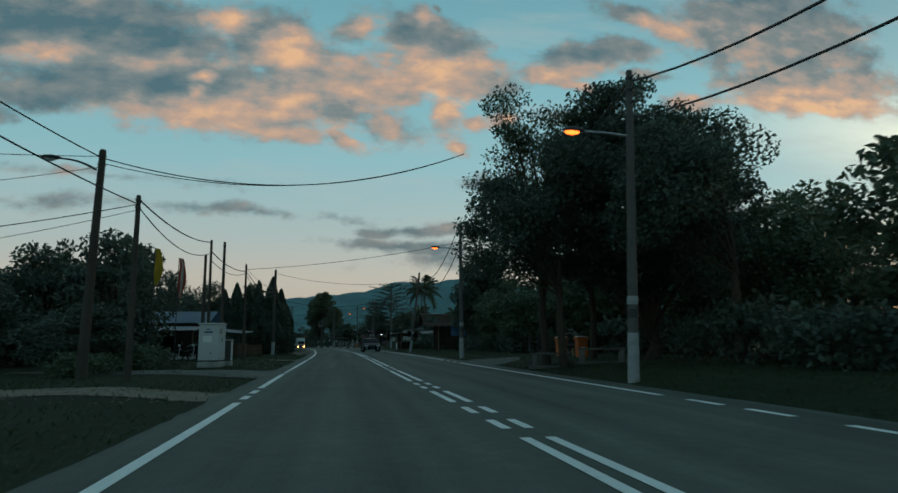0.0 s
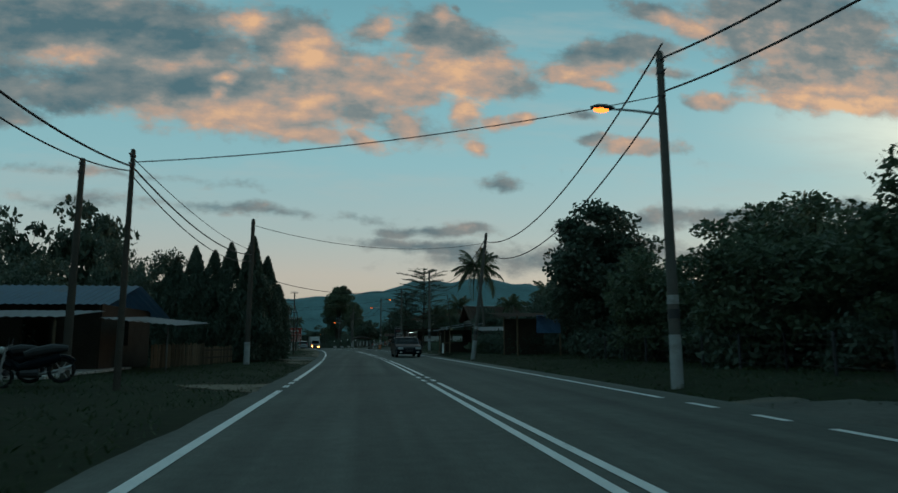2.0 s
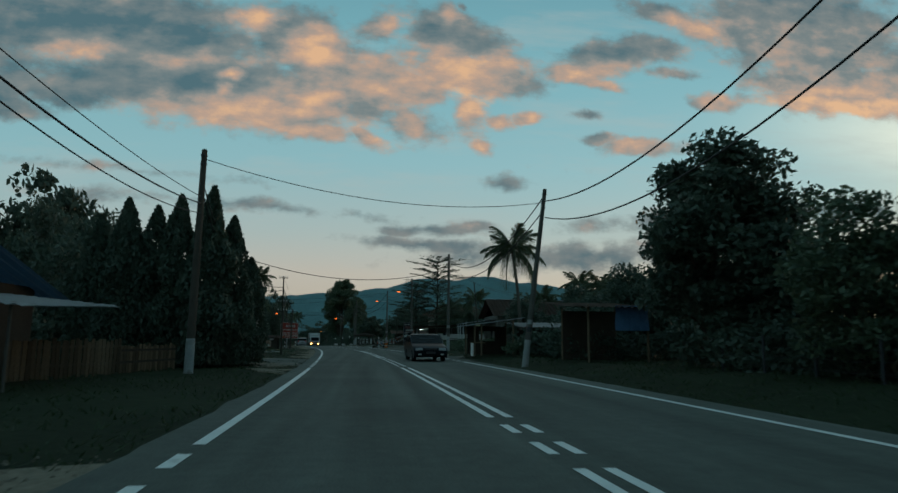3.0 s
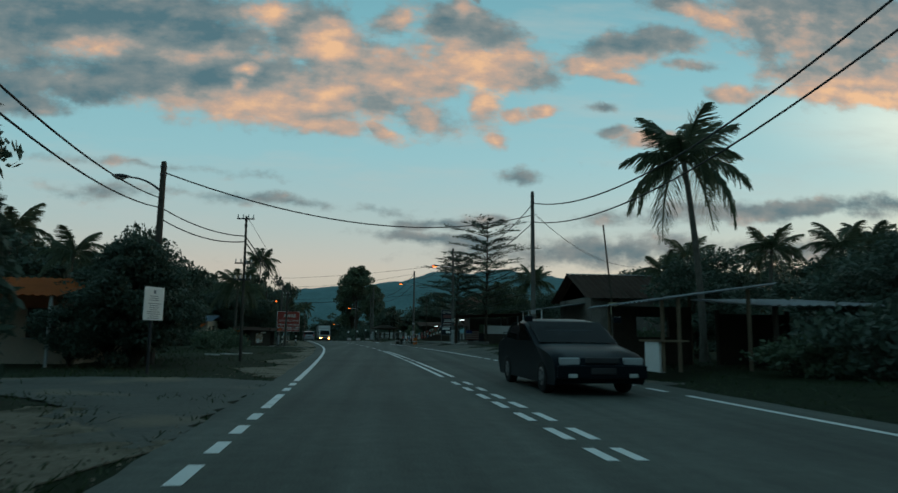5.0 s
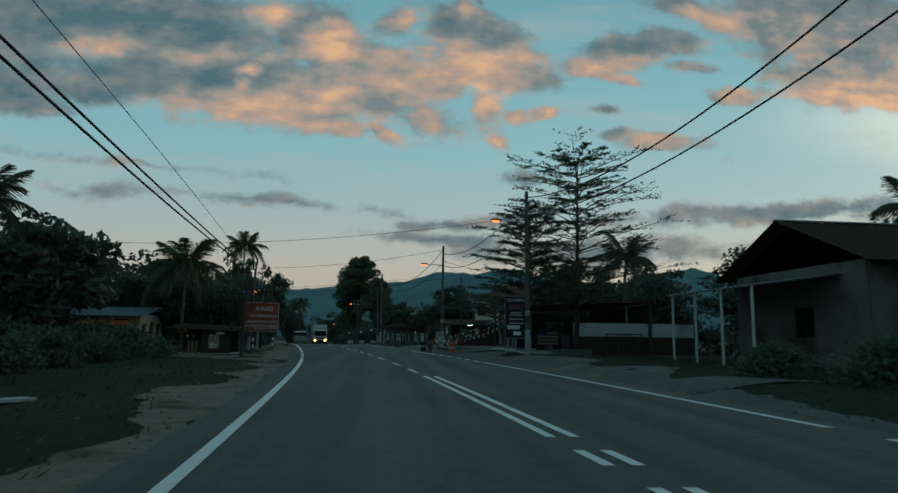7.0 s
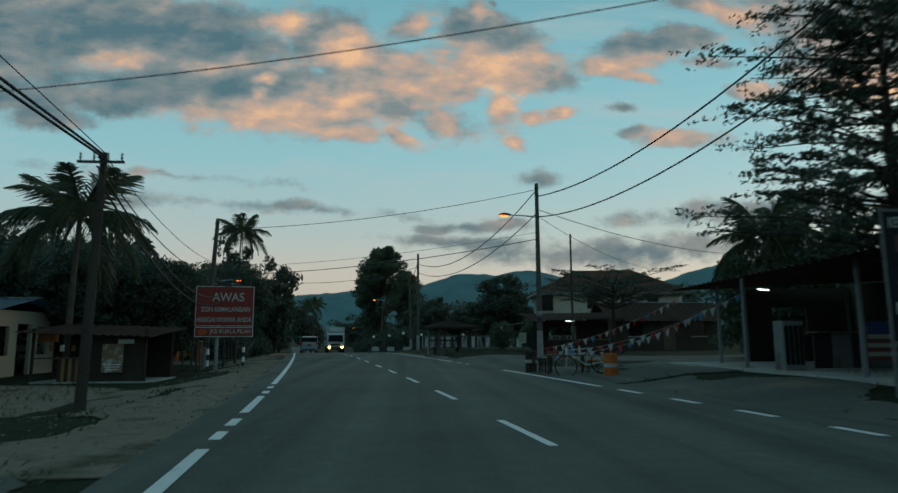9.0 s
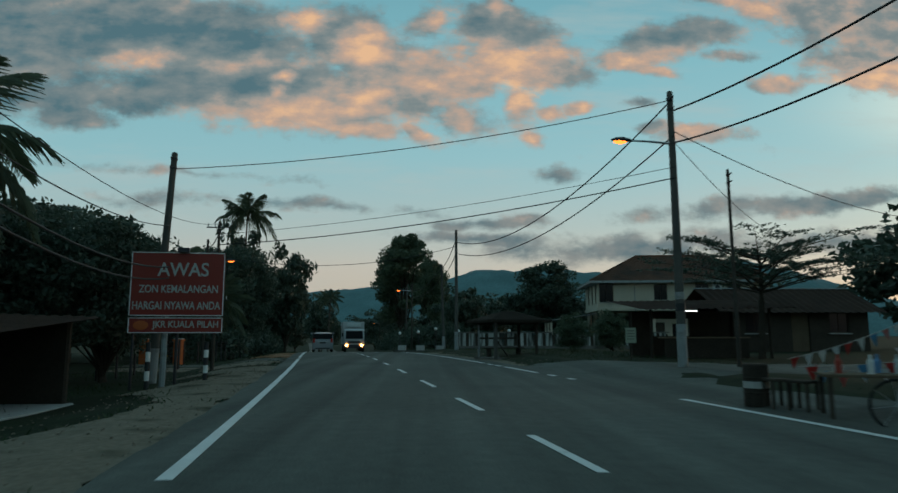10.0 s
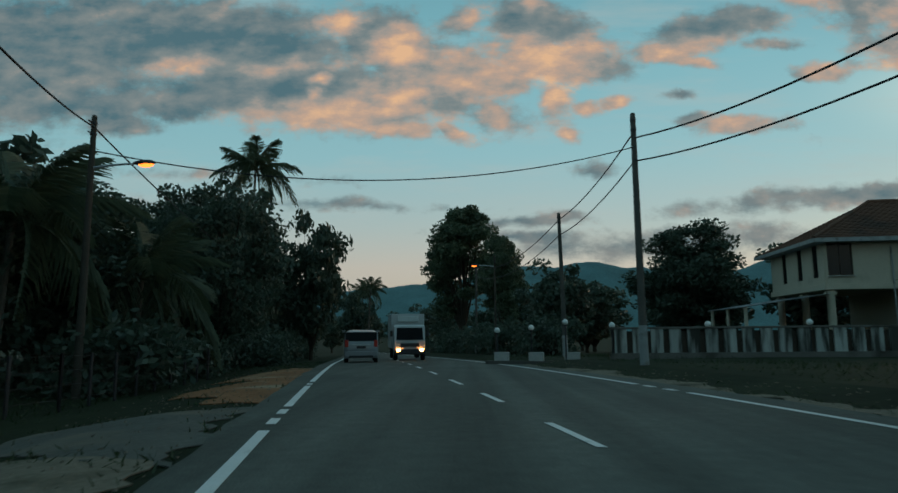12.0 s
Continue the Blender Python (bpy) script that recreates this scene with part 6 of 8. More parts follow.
def wire_fence(pts, h, group, label="wire fence on thin dark posts", gap=2.0, m=None):
    e = thing("wire_fence", pose(*pts[0], ground_z(*pts[0])), label, "fence", group)
    z0 = ground_z(*pts[0])
    for (xa, ya), (xb, yb) in zip(pts, pts[1:]):
        n = max(1, round(math.hypot(xb - xa, yb - ya) / gap))
        for i in range(n + 1):
            x, y = xa + (xb - xa) * i / n, ya + (yb - ya) * i / n
            post(e, "post", m or DARK_METAL, x - pts[0][0], y - pts[0][1], h + 0.1, 0.04, ground_z(x, y) - z0 - 0.1, sides=6)
        for k in (0.2, 0.45, 0.7, 0.95):
            bm = bmesh.new()
            q = [(xa + (xb - xa) * i / 8 - pts[0][0], ya + (yb - ya) * i / 8 - pts[0][1], h * k + ground_z(xa + (xb - xa) * i / 8, ya + (yb - ya) * i / 8) - z0) for i in range(9)]
            tube(bm, q, [0.006] * 9, 4)
            part("wire", bm, DARK_METAL, e)


wire_fence([(11.4, 22.8), (11.6, 30), (11.4, 44)], 1.0, "garden fences", "wire fence on thin dark posts", m=DARK_METAL)


def wayside_seat():
    """Concrete benches on block feet beneath the big tree."""
    for x, y, turn, l in ((8.05, 13.75, -14, 1.25), (9.6, 13.1, -10, 1.5)):
        e = thing("bench", pose(x, y, ground_z(x, y), 0, 0, turn), "weathered concrete bench beneath the big tree", "bench", "benches beneath the tree")
        slab(e, "seat", CONCRETE, 0, 0, 0.46, l, 0.4, 0.06, 0.01, "pale worn seat slab")
        for s in (-1, 1):
            slab(e, "leg", WALL_SHADY, s * (l / 2 - 0.1), 0, 0.2, 0.12, 0.34, 0.46, 0.01)
        slab(e, "footing", CONCRETE, 0, 0.05, 0.0, l + 0.2, 0.5, 0.1, 0.012)


wayside_seat()


# ---- roadside stall, notice board, orange-roofed house ----
def zinc_stall():
    z = ground_z(8, 63)
    e = thing("stall", pose(0, 0, z), "abandoned timber stall with zinc roof and white counter", "stall")
    for x, y in ((6.72, 61.1), (7.08, 61.0), (8.9, 61.1), (9.3, 64.9), (6.8, 64.9)):
        post(e, "post", WOOD, x, y, 1.75 + 0.1 * (x - 6.7), 0.05)
    sheet(e, "roof", ZINC, (6.3, 60.8, 1.66), (6.3, 65.4, 1.66), (9.5, 60.8, 2.12), 16, label="sagging zinc roof")
    slab(e, "counter_base", SIGN_WHITE, 6.70, 61.56, 0.34, 0.14, 0.82, 0.72, 0.01, "flaking white counter base")
    slab(e, "counter", WOOD, 6.95, 61.6, 0.72, 0.7, 1.3, 0.05, 0.006)
    wall_with_openings(e, WOOD_DARK, 6.9, 9.3, 0, 1.7, 0, [(7.6, 8.6, 0.8, 1.4)], at=(0, 64.9), name="back_wall")
    f = thing("stall", pose(1.6, 6.0, ground_z(12.1, 63)), "open shed with zinc roof and dark timber posts", "stall")
    for x, y in ((8.3, 55.6), (10.6, 55.4), (8.4, 58.6), (10.6, 58.6)):
        post(f, "post", WOOD_DARK, x, y, 1.62, 0.07)
    sheet(f, "roof", ZINC, (7.7, 55.0, 1.6), (11.2, 54.8, 1.64), (7.7, 59.2, 1.95), 14)
    wall_with_openings(f, WOOD_DARK, 8.4, 10.6, 0, 1.5, 0, [], at=(0, 58.6), name="back_wall")
    g = thing("road_notice", pose(8.1, 68.2, ground_z(8.1, 68.2)), "leaning post with a small faded yellow notice", "notice")
    bm = bmesh.new()
    tube(bm, [(0.2, 0, -0.1), (0.0, 0, 2.0), (-0.25, 0, 4.7)], [0.035, 0.032, 0.03], 8)
    part("post", bm, WOOD_DARK, g)
    slab(g, "plate", mat("faded_yellow", (0.34, 0.32, 0.2), 0.7, 0.15), 0.02, -0.05, 1.75, 0.30, 0.02, 0.42, 0.004)


zinc_stall()


def notice_board():
    z = ground_z(-5.4, 62.6)
    e = thing("notice_board", pose(-5.4, 62.6, z, 0, 0, 68), "white notice board with lines of small print on a post", "notice board")
    post(e, "post", DARK_METAL, 0, 0.05, 2.0, 0.035, -0.1)
    slab(e, "panel", SIGN_WHITE, 0, 0, 1.68, 0.66, 0.02, 0.80, 0.003)
    ink = mat("grey_ink", (0.15, 0.16, 0.17), 0.7, 0.1)
    slab(e, "printed_mark", ink, 0, -0.013, 1.96, 0.07, 0.004, 0.08, 0)
    r = random.Random(4)
    for i in range(11):
        slab(e, "printed_line", ink, r.uniform(-0.02, 0.02), -0.013, 1.86 - i * 0.05 - (0.03 if i > 2 else 0), r.uniform(0.25, 0.46), 0.004, 0.014, 0)


notice_board()


def orange_roof_house():
    z = ground_z(-11, 67)
    e = thing("house", pose(0, 0, z), "small house with bright orange awning roof", "house", "village houses")
    sheet(e, "roof", CLOTH_ORANGE, (-13.5, 65.4, 2.0), (-8.9, 65.4, 2.0), (-13.5, 69.0, 2.75), 18)
    sheet(e, "roof", CLOTH_ORANGE, (-13.5, 72.6, 2.0), (-8.9, 72.6, 2.0), (-13.5, 69.0, 2.75), 18)
    wall_with_openings(e, WALL_CREAM, -13.2, -9.3, 0, 2.1, 0, [(-12.4, -11.5, 0.0, 1.95), (-10.7, -9.8, 0.8, 1.7)], at=(0, 67.4))
    window(e, -10.7, -9.8, 0.8, 1.7, 0, at=(0, 67.4))
    wall_with_openings(e, WALL_CREAM, 0, 5, 0, 2.1, 0, [], turn=90, at=(-9.3, 67.4))
    for x in (-13.2, -11.2, -9.2):
        post(e, "post", GREY_PAINT, x, 65.6, 2.0, 0.05)


orange_roof_house()
for i, (x, y, a, l) in enumerate([(-6.6, 76.2, 60, 0.9), (-6.2, 77.6, 74, 1.0), (-7.1, 75.2, 20, 0.6)]):
    e = thing("drain_slab", pose(x, y, ground_z(x, y) + 0.05, 2, 3, a), "broken pale concrete slab lying over the ditch", "slab", "drain slabs")
    slab(e, "concrete", WALL_GREY, 0, 0, 0, l, 0.22, 0.06, 0.015)


# ---- lettering ----
def lettering(parent, words, height, width, m, x, y, z, name="lettering", turn=0.0):
    """Raised letters of a cap height and total width, centred on a panel that faces -y."""
    cu = bpy.data.curves.new("letters", "FONT")
    cu.body, cu.align_x, cu.align_y, cu.extrude = words, "CENTER", "CENTER", 0.004
    cu.offset = 0.012
    tmp = new("letters", cu)
    me = bpy.data.meshes.new_from_object(tmp.evaluated_get(bpy.context.evaluated_depsgraph_get()))
    bpy.data.objects.remove(tmp)
    co = np.array([v.co for v in me.vertices])
    lo, hi = co.min(axis=0), co.max(axis=0)
    sx, sy = width / (hi[0] - lo[0]), height / (hi[1] - lo[1])
    me.transform(Matrix.Diagonal((sx, sy, 1, 1)) @ Matrix.Translation((-(lo[0] + hi[0]) / 2, -(lo[1] + hi[1]) / 2, 0)))
    me.materials.append(m)
    o = new(name, me)
    o.parent = parent
    o.matrix_local = pose(x, y, z, 90, 0, turn)
    return o


# ---- accident zone sign and what stands round it ----
def awas_sign():
    a = math.degrees(math.atan2(0.29, 2.317))
    z = ground_z(-9.7, 116.2)
    e = thing("warning_sign", pose(-9.72, 116.18, z, 0, 0, a), "large red road warning sign with white lettering", "road sign")
    b = -z
    for x, m, r in ((-0.28, WHITEWASH, 0.075), (0.02, DARK_METAL, 0.04), (-1.05, DARK_METAL, 0.035)):
        post(e, "post", m, x, 0.1, b + (2.0 if x < -0.5 or x > 0 else 3.2), r, -0.1)
    main = slab(e, "main_panel", SIGN_RED, 0, 0, b + 2.40, 2.32, 0.03, 1.66, 0.004, "red panel with a pale border")
    low = slab(e, "lower_panel", SIGN_RED, 0, 0, b + 1.33, 2.32, 0.03, 0.40, 0.004, "red lower panel with a pale border")
    for p, h in ((main, 1.66), (low, 0.40)):
        for s in (-1, 1):
            bm = bmesh.new(); box(bm, s * 1.145, -0.018, 0, 0.022, 0.006, h - 0.02); part("border", bm, SIGN_WHITE, p)
            bm = bmesh.new(); box(bm, 0, -0.018, s * (h / 2 - 0.014), 2.26, 0.006, 0.02); part("border", bm, SIGN_WHITE, p)
    white = mat("sign_lettering", (0.46, 0.46, 0.43), 0.5, 0.1, 6.0, stain=((0.32, 0.3, 0.28), 9.0, 0.6))
    lettering(main, "AWAS", 0.36, 1.27, white, 0.12, -0.02, 0.38)
    lettering(main, "ZON KEMALANGAN", 0.20, 1.95, white, 0.03, -0.02, -0.13)
    lettering(main, "HARGAI NYAWA ANDA", 0.21, 2.16, white, 0.0, -0.02, -0.56)
    lettering(low, "JKR KUALA PILAH", 0.23, 1.62, white, 0.24, -0.02, 0)
    bm = bmesh.new()
    bmesh.ops.create_uvsphere(bm, u_segments=16, v_segments=8, radius=1, matrix=Matrix.Translation((-0.85, -0.018, 0)) @ Matrix.Diagonal((0.19, 0.006, 0.12, 1)))
    part("emblem", bm, mat("emblem_orange", (0.5, 0.1, 0.02), 0.5, 0.1), low, "plain orange-red oval emblem")
    slab(e, "lamp_box", DARK_METAL, 0.12, -0.05, b + 3.28, 0.28, 0.18, 0.12, 0.01)


awas_sign()


def marker_post(x, y, group="black and white marker posts"):
    z = ground_z(x, y)
    e = thing("marker_post", pose(x, y, z), "short black and white banded marker post", "marker post", group)
    n = 5
    h = 0.95 - z - 0.05
    for i in range(n):
        bm = bmesh.new()
        tube(bm, [(0, 0, h * i / n - (0.1 if i == 0 else 0)), (0, 0, h * (i + 1) / n)], [0.06, 0.06], 10)
        part("band", bm, PLASTIC if i % 2 == 0 else SIGN_WHITE, e)


marker_post(-8.85, 116.0)
marker_post(-10.22, 115.8)
wire_fence([(-18, 118.2), (-13.5, 120.0), (-13.2, 126.0)], 1.2, "fences behind the sign", gap=1.3)
wire_fence([(-14.9, 131.3), (-14.2, 133.2), (-15.2, 143)], 1.1, "fences behind the sign", gap=1.2)
gate_pillar(-16.75, 131.2, -0.36, 1.15, 0.36, "orange gate pillars by the track")
gate_pillar(-15.1, 131.1, -0.36, 1.15, 0.36, "orange gate pillars by the track")
iron_gate((-16.5, 131.2), (-15.35, 131.1), -0.36, 0.9, 0.4, "track gate")


def drinks_stall():
    z = ground_z(-12.5, 111)
    e = thing("stall", pose(-12.2, 111.2, z), "dark timber stall with rusty roof and painted counter", "stall")
    for x in (-1.9, 1.6):
        for y in (-0.8, 1.6):
            post(e, "post", WOOD_DARK, x, y, 1.75, 0.05)
    sheet(e, "roof", RUST_ROOF, (-2.3, -1.3, 1.62), (2.0, -1.3, 1.48), (-2.3, 2.2, 1.95), 16)
    wall_with_openings(e, WOOD_DARK, -0.2, 1.6, 0, 1.5, 0, [], at=(0, -0.75), name="front_wall")
    wall_with_openings(e, WOOD_DARK, -1.9, 1.6, 0, 1.7, 0, [], at=(0, 1.6), name="back_wall")
    stripe = mat("painted_slats", (0.42, 0.22, 0.08), 0.7, 0.2, 3.0, random_part=0.5)
    for i in range(7):
        slab(e, "counter_slat", stripe if i % 2 else WOOD_DARK, -1.02 + i * 0.11, -0.86, 0.42, 0.10, 0.03, 0.72, 0.004)
    slab(e, "counter", WOOD, -1.05, -0.72, 0.8, 1.6, 0.4, 0.04, 0.005)
    slab(e, "sign_strip", SIGN_WHITE, 1.0, -0.86, 1.33, 0.5, 0.02, 0.14, 0.003)
    ban = slab(e, "banner", mat("printed_banner", (0.36, 0.42, 0.36), 0.6, 0.6, 5.0, tint=(0.5, 0.2, 0.08), stain=((0.55, 0.6, 0.58), 4.0, 0.5)), 0.62, -0.9, 0.80, 0.66, 0.012, 0.90, 0.002, "faded colourful printed banner")
    for i in range(6):
        slab(e, "valance_strip", stripe if i % 2 else CLOTH_ORANGE, -1.62 + i * 0.1, -0.9, 1.45, 0.095, 0.02, 0.26, 0.003)
    for i, x in enumerate((-1.45, -1.1, -0.75)):
        slab(e, "hanging_packet", SIGN_WHITE if i % 2 else stripe, x, -0.6, 1.12, 0.12, 0.06, 0.2, 0.02)
    for k in range(3):
        bm = bmesh.new(); box(bm, 0, -0.009, -0.2 - 0.08 * k, 0.6 - 0.1 * k, 0.004, 0.03); part("printed_line", bm, SIGN_WHITE, ban)
    slab(e, "floor", WALL_GREY, 0, 0.4, 0.02, 3.8, 2.6, 0.08, 0.01)
    # awning and front of the cream shop
    f = thing("shop_awning", pose(-19.4, 112.0, ground_z(-20, 111)), "faded orange awning on thin posts before the shop", "awning")
    sheet(f, "awning", CLOTH_ORANGE, (-3.0, -1.2, 1.72), (2.2, -1.2, 1.72), (-3.0, 1.0, 2.15), 18)
    for x in (-2.8, -0.4, 2.0):
        post(f, "post", GREY_PAINT, x, -1.1, 1.74, 0.035)
    g = thing("table", pose(-20.5, 109.8, ground_z(-20.5, 109.8)), "dark metal table outside the shop", "table")
    slab(g, "tabletop", DARK_METAL, 0, 0, 0.74, 1.2, 0.7, 0.04, 0.008)
    for x in (-0.5, 0.5):
        for y in (-0.28, 0.28):
            post(g, "leg", DARK_METAL, x, y, 0.73, 0.02, sides=6)


drinks_stall()


# ---- food stall, its board, bunting and seats ----
def menu_board():
    z = ground_z(5.35, 97.7)
    e = thing("menu_board", pose(5.35, 97.7, z, 0, 0, -4), "tall dark food stall board with pale frame", "sign board")
    for x in (-0.5, 0.5):
        slab(e, "frame_post", DULL_STEEL, x, 0.02, 1.35, 0.04, 0.04, 2.8, 0.004)
    panel = slab(e, "panel", mat("board_dark", (0.022, 0.024, 0.03), 0.85, 0.3, 2.0), 0, 0, 1.72, 0.98, 0.03, 1.94, 0.004)
    for s in (-1, 1):
        slab(e, "frame", DULL_STEEL, 0, -0.005, 1.72 + s * 0.98, 1.06, 0.05, 0.04, 0.004)
    pale = mat("board_lettering", (0.42, 0.42, 0.40), 0.6, 0.1)
    lettering(panel, "KEDAI MAKAN", 0.16, 0.84, pale, 0, -0.018, 0.80)
    red = mat("board_red", (0.09, 0.03, 0.028), 0.6, 0.15)
    for k, (w, zz, h, m) in enumerate([(0.7, 0.48, 0.26, red), (0.5, 0.2, 0.05, pale), (0.6, 0.1, 0.05, pale), (0.66, 0.0, 0.05, red), (0.7, -0.1, 0.05, pale), (0.66, -0.2, 0.05, red), (0.66, -0.3, 0.05, pale)]):
        bm = bmesh.new(); box(bm, 0, -0.017, zz, w, 0.004, h); part("printed_bar", bm, m, panel)
    bm = bmesh.new(); box(bm, -0.12, -0.018, -0.48, 0.6, 0.004, 0.18); part("pasted_sheet", bm, GREY_PAINT, panel)
    bm = bmesh.new(); box(bm, 0.05, -0.018, -0.76, 0.35, 0.004, 0.17); part("pasted_sheet", bm, SIGN_WHITE, panel)


menu_board()


def food_stall():
    z = ground_z(8, 103)
    e = thing("food_stall", pose(0, 0, z), "open-fronted food stall with zinc roof and lit tube", "stall")
    pts = [(6.3, 104.5), (7.2, 107.6), (6.5, 100.6), (11.4, 99.4), (11.6, 108.0), (8.6, 108.6)]
    for x, y in pts:
        post(e, "post", PALE_POST, x, y, 2.4, 0.055, label="pale square-edged post", sides=6)
    sheet(e, "roof", RUST_ROOF, (5.9, 99.4, 2.36), (6.4, 109.0, 2.36), (12.4, 98.6, 2.62), 30)
    wall_with_openings(e, WOOD_DARK, 0, 10, 0, 2.5, 0, [], turn=90, at=(12.4, 98.8), name="back_wall")
    wall_with_openings(e, WOOD_DARK, 8.7, 12.4, 0, 2.4, 0, [(9.6, 10.8, 0.9, 1.8)], at=(0, 108.9), name="end_wall")
    for k in range(6):
        slab(e, "counter_panel", PALE_POST if k % 2 else DARK_METAL, 8.1 + 0.5 * k, 104.2, 0.48, 0.46, 0.05, 0.9, 0.005)
    slab(e, "counter", WOOD, 9.4, 104.1, 0.96, 3.3, 0.5, 0.04, 0.006)
    slab(e, "floor", WALL_GREY, 9.2, 103.8, 0.03, 6.4, 9.6, 0.1, 0.01)
    t = thing("tube_light", pose(7.5, 105.6, z + 2.12, 0, 0, 35), "lit white fluorescent tube beneath the roof", "lamp")
    slab(t, "batten", GREY_PAINT, 0, 0, 0.04, 0.62, 0.05, 0.04, 0.004)
    bm = bmesh.new(); tube(bm, [(-0.3, 0, 0), (0.3, 0, 0)], [0.018, 0.018], 8); part("tube", bm, WHITE_TUBE, t)
    s = thing("menu_stand", pose(6.75, 103.4, z), "narrow grey glass-fronted stand beside the stall", "stand")
    slab(s, "case", PALE_POST, 0, 0, 0.62, 0.5, 0.4, 1.2, 0.02)
    for k in range(4):
        slab(s, "shelf_front", GLASS, -0.17 + 0.115 * k, -0.205, 0.66, 0.09, 0.012, 0.9, 0.002)
    f = thing("striped_flag", pose(7.9, 101.6, z + 0.35), "striped red and white flag with blue corner hung flat", "flag")
    for k in range(9):
        slab(f, "stripe", OLD_RED if k % 2 == 0 else OLD_WHITE, 0, 0.01 * math.sin(k), 0.05 + 0.09 * k, 1.1, 0.006, 0.09, 0)
    slab(f, "canton", mat("blue_cloth", (0.04, 0.06, 0.16), 0.8, 0.1), -0.28, -0.006, 0.6, 0.52, 0.006, 0.42, 0)
    bm = bmesh.new(); tube(bm, [(-0.6, 0.01, 0.88), (0.6, 0.01, 0.88)], [0.012, 0.012], 6); part("rail", bm, DARK_METAL, f)
    for x in (-0.56, 0.56):
        post(f, "stake", DARK_METAL, x, 0.015, 1.24, 0.012, -0.36, sides=6)
    k = thing("kerb_block", pose(7.6, 96.2, ground_z(7.6, 96.2), 0, 0, -10), "low grey concrete block before the stall", "block")
    slab(k, "concrete", CONCRETE, 0, 0, 0.1, 1.7, 0.3, 0.3, 0.02)
    w = thing("low_wall", pose(11.6, 99.0, ground_z(11.6, 99)), "pale low wall on a dark base with a dark rail", "wall")
    slab(w, "wall", WALL_GREY, 0, 0, 1.22, 6.2, 0.14, 0.66, 0.01)
    slab(w, "base", WOOD_DARK, 0, 0.0, 0.42, 6.2, 0.20, 0.94, 0.01, "dark lower base")
    slab(w, "rail", DARK_METAL, -0.6, -0.24, 1.02, 1.9, 0.05, 0.06, 0.008)
    for x in (-1.5, -0.9, -0.3, 0.3):
        slab(w, "rail_post", DARK_METAL, x, -0.24, 0.5, 0.05, 0.05, 1.04, 0.006)


food_stall()

CLOTHS = [mat("pennant_%s" % n, c, 0.8, 0.1) for n, c in (("red", (0.45, 0.06, 0.05)), ("white", (0.6, 0.6, 0.57)), ("blue", (0.12, 0.30, 0.45)), ("white_b", (0.55, 0.57, 0.57)), ("pink", (0.5, 0.16, 0.14)))]


def bunting(a, b, sag, n, seed):
    e = thing("bunting", Matrix.Translation(a), "string of small coloured pennants strung to the stall", "bunting", "strings of bunting")
    a, b = Vector(a), Vector(b)
    pts = []
    for i in range(25):
        k = i / 24
        p = (b - a) * k
        p.z -= sag * 4 * k * (1 - k)
        pts.append(p)
    bm = bmesh.new(); tube(bm, pts, [0.006] * 25, 4); part("string", bm, FLAG_WHITE, e)
    r = random.Random(seed)
    d = (b - a).normalized()
    for i in range(n):
        k = (i + 0.5) / n
        p = (b - a) * k
        p.z -= sag * 4 * k * (1 - k)
        bm = bmesh.new()
        w, h = 0.085, r.uniform(0.17, 0.23)
        s = Vector((-d.y, d.x, 0)) * r.uniform(-0.05, 0.05)
        f = bm.faces.new([bm.verts.new(p - d * w), bm.verts.new(p + d * w), bm.verts.new(p + s - Vector((0, 0, h)))])
        bmesh.ops.solidify(bm, geom=[f], thickness=0.003)
        part("pennant", bm, CLOTHS[r.randrange(5)], e)


bunting((2.05, 108.6, 0.72), (7.3, 110.2, 2.5), 0.25, 20, 1)
bunting((2.1, 108.4, 0.62), (6.4, 104.6, 2.2), 0.35, 18, 2)
bunting((2.15, 108.2, 0.55), (7.2, 107.6, 2.1), 0.4, 18, 3)


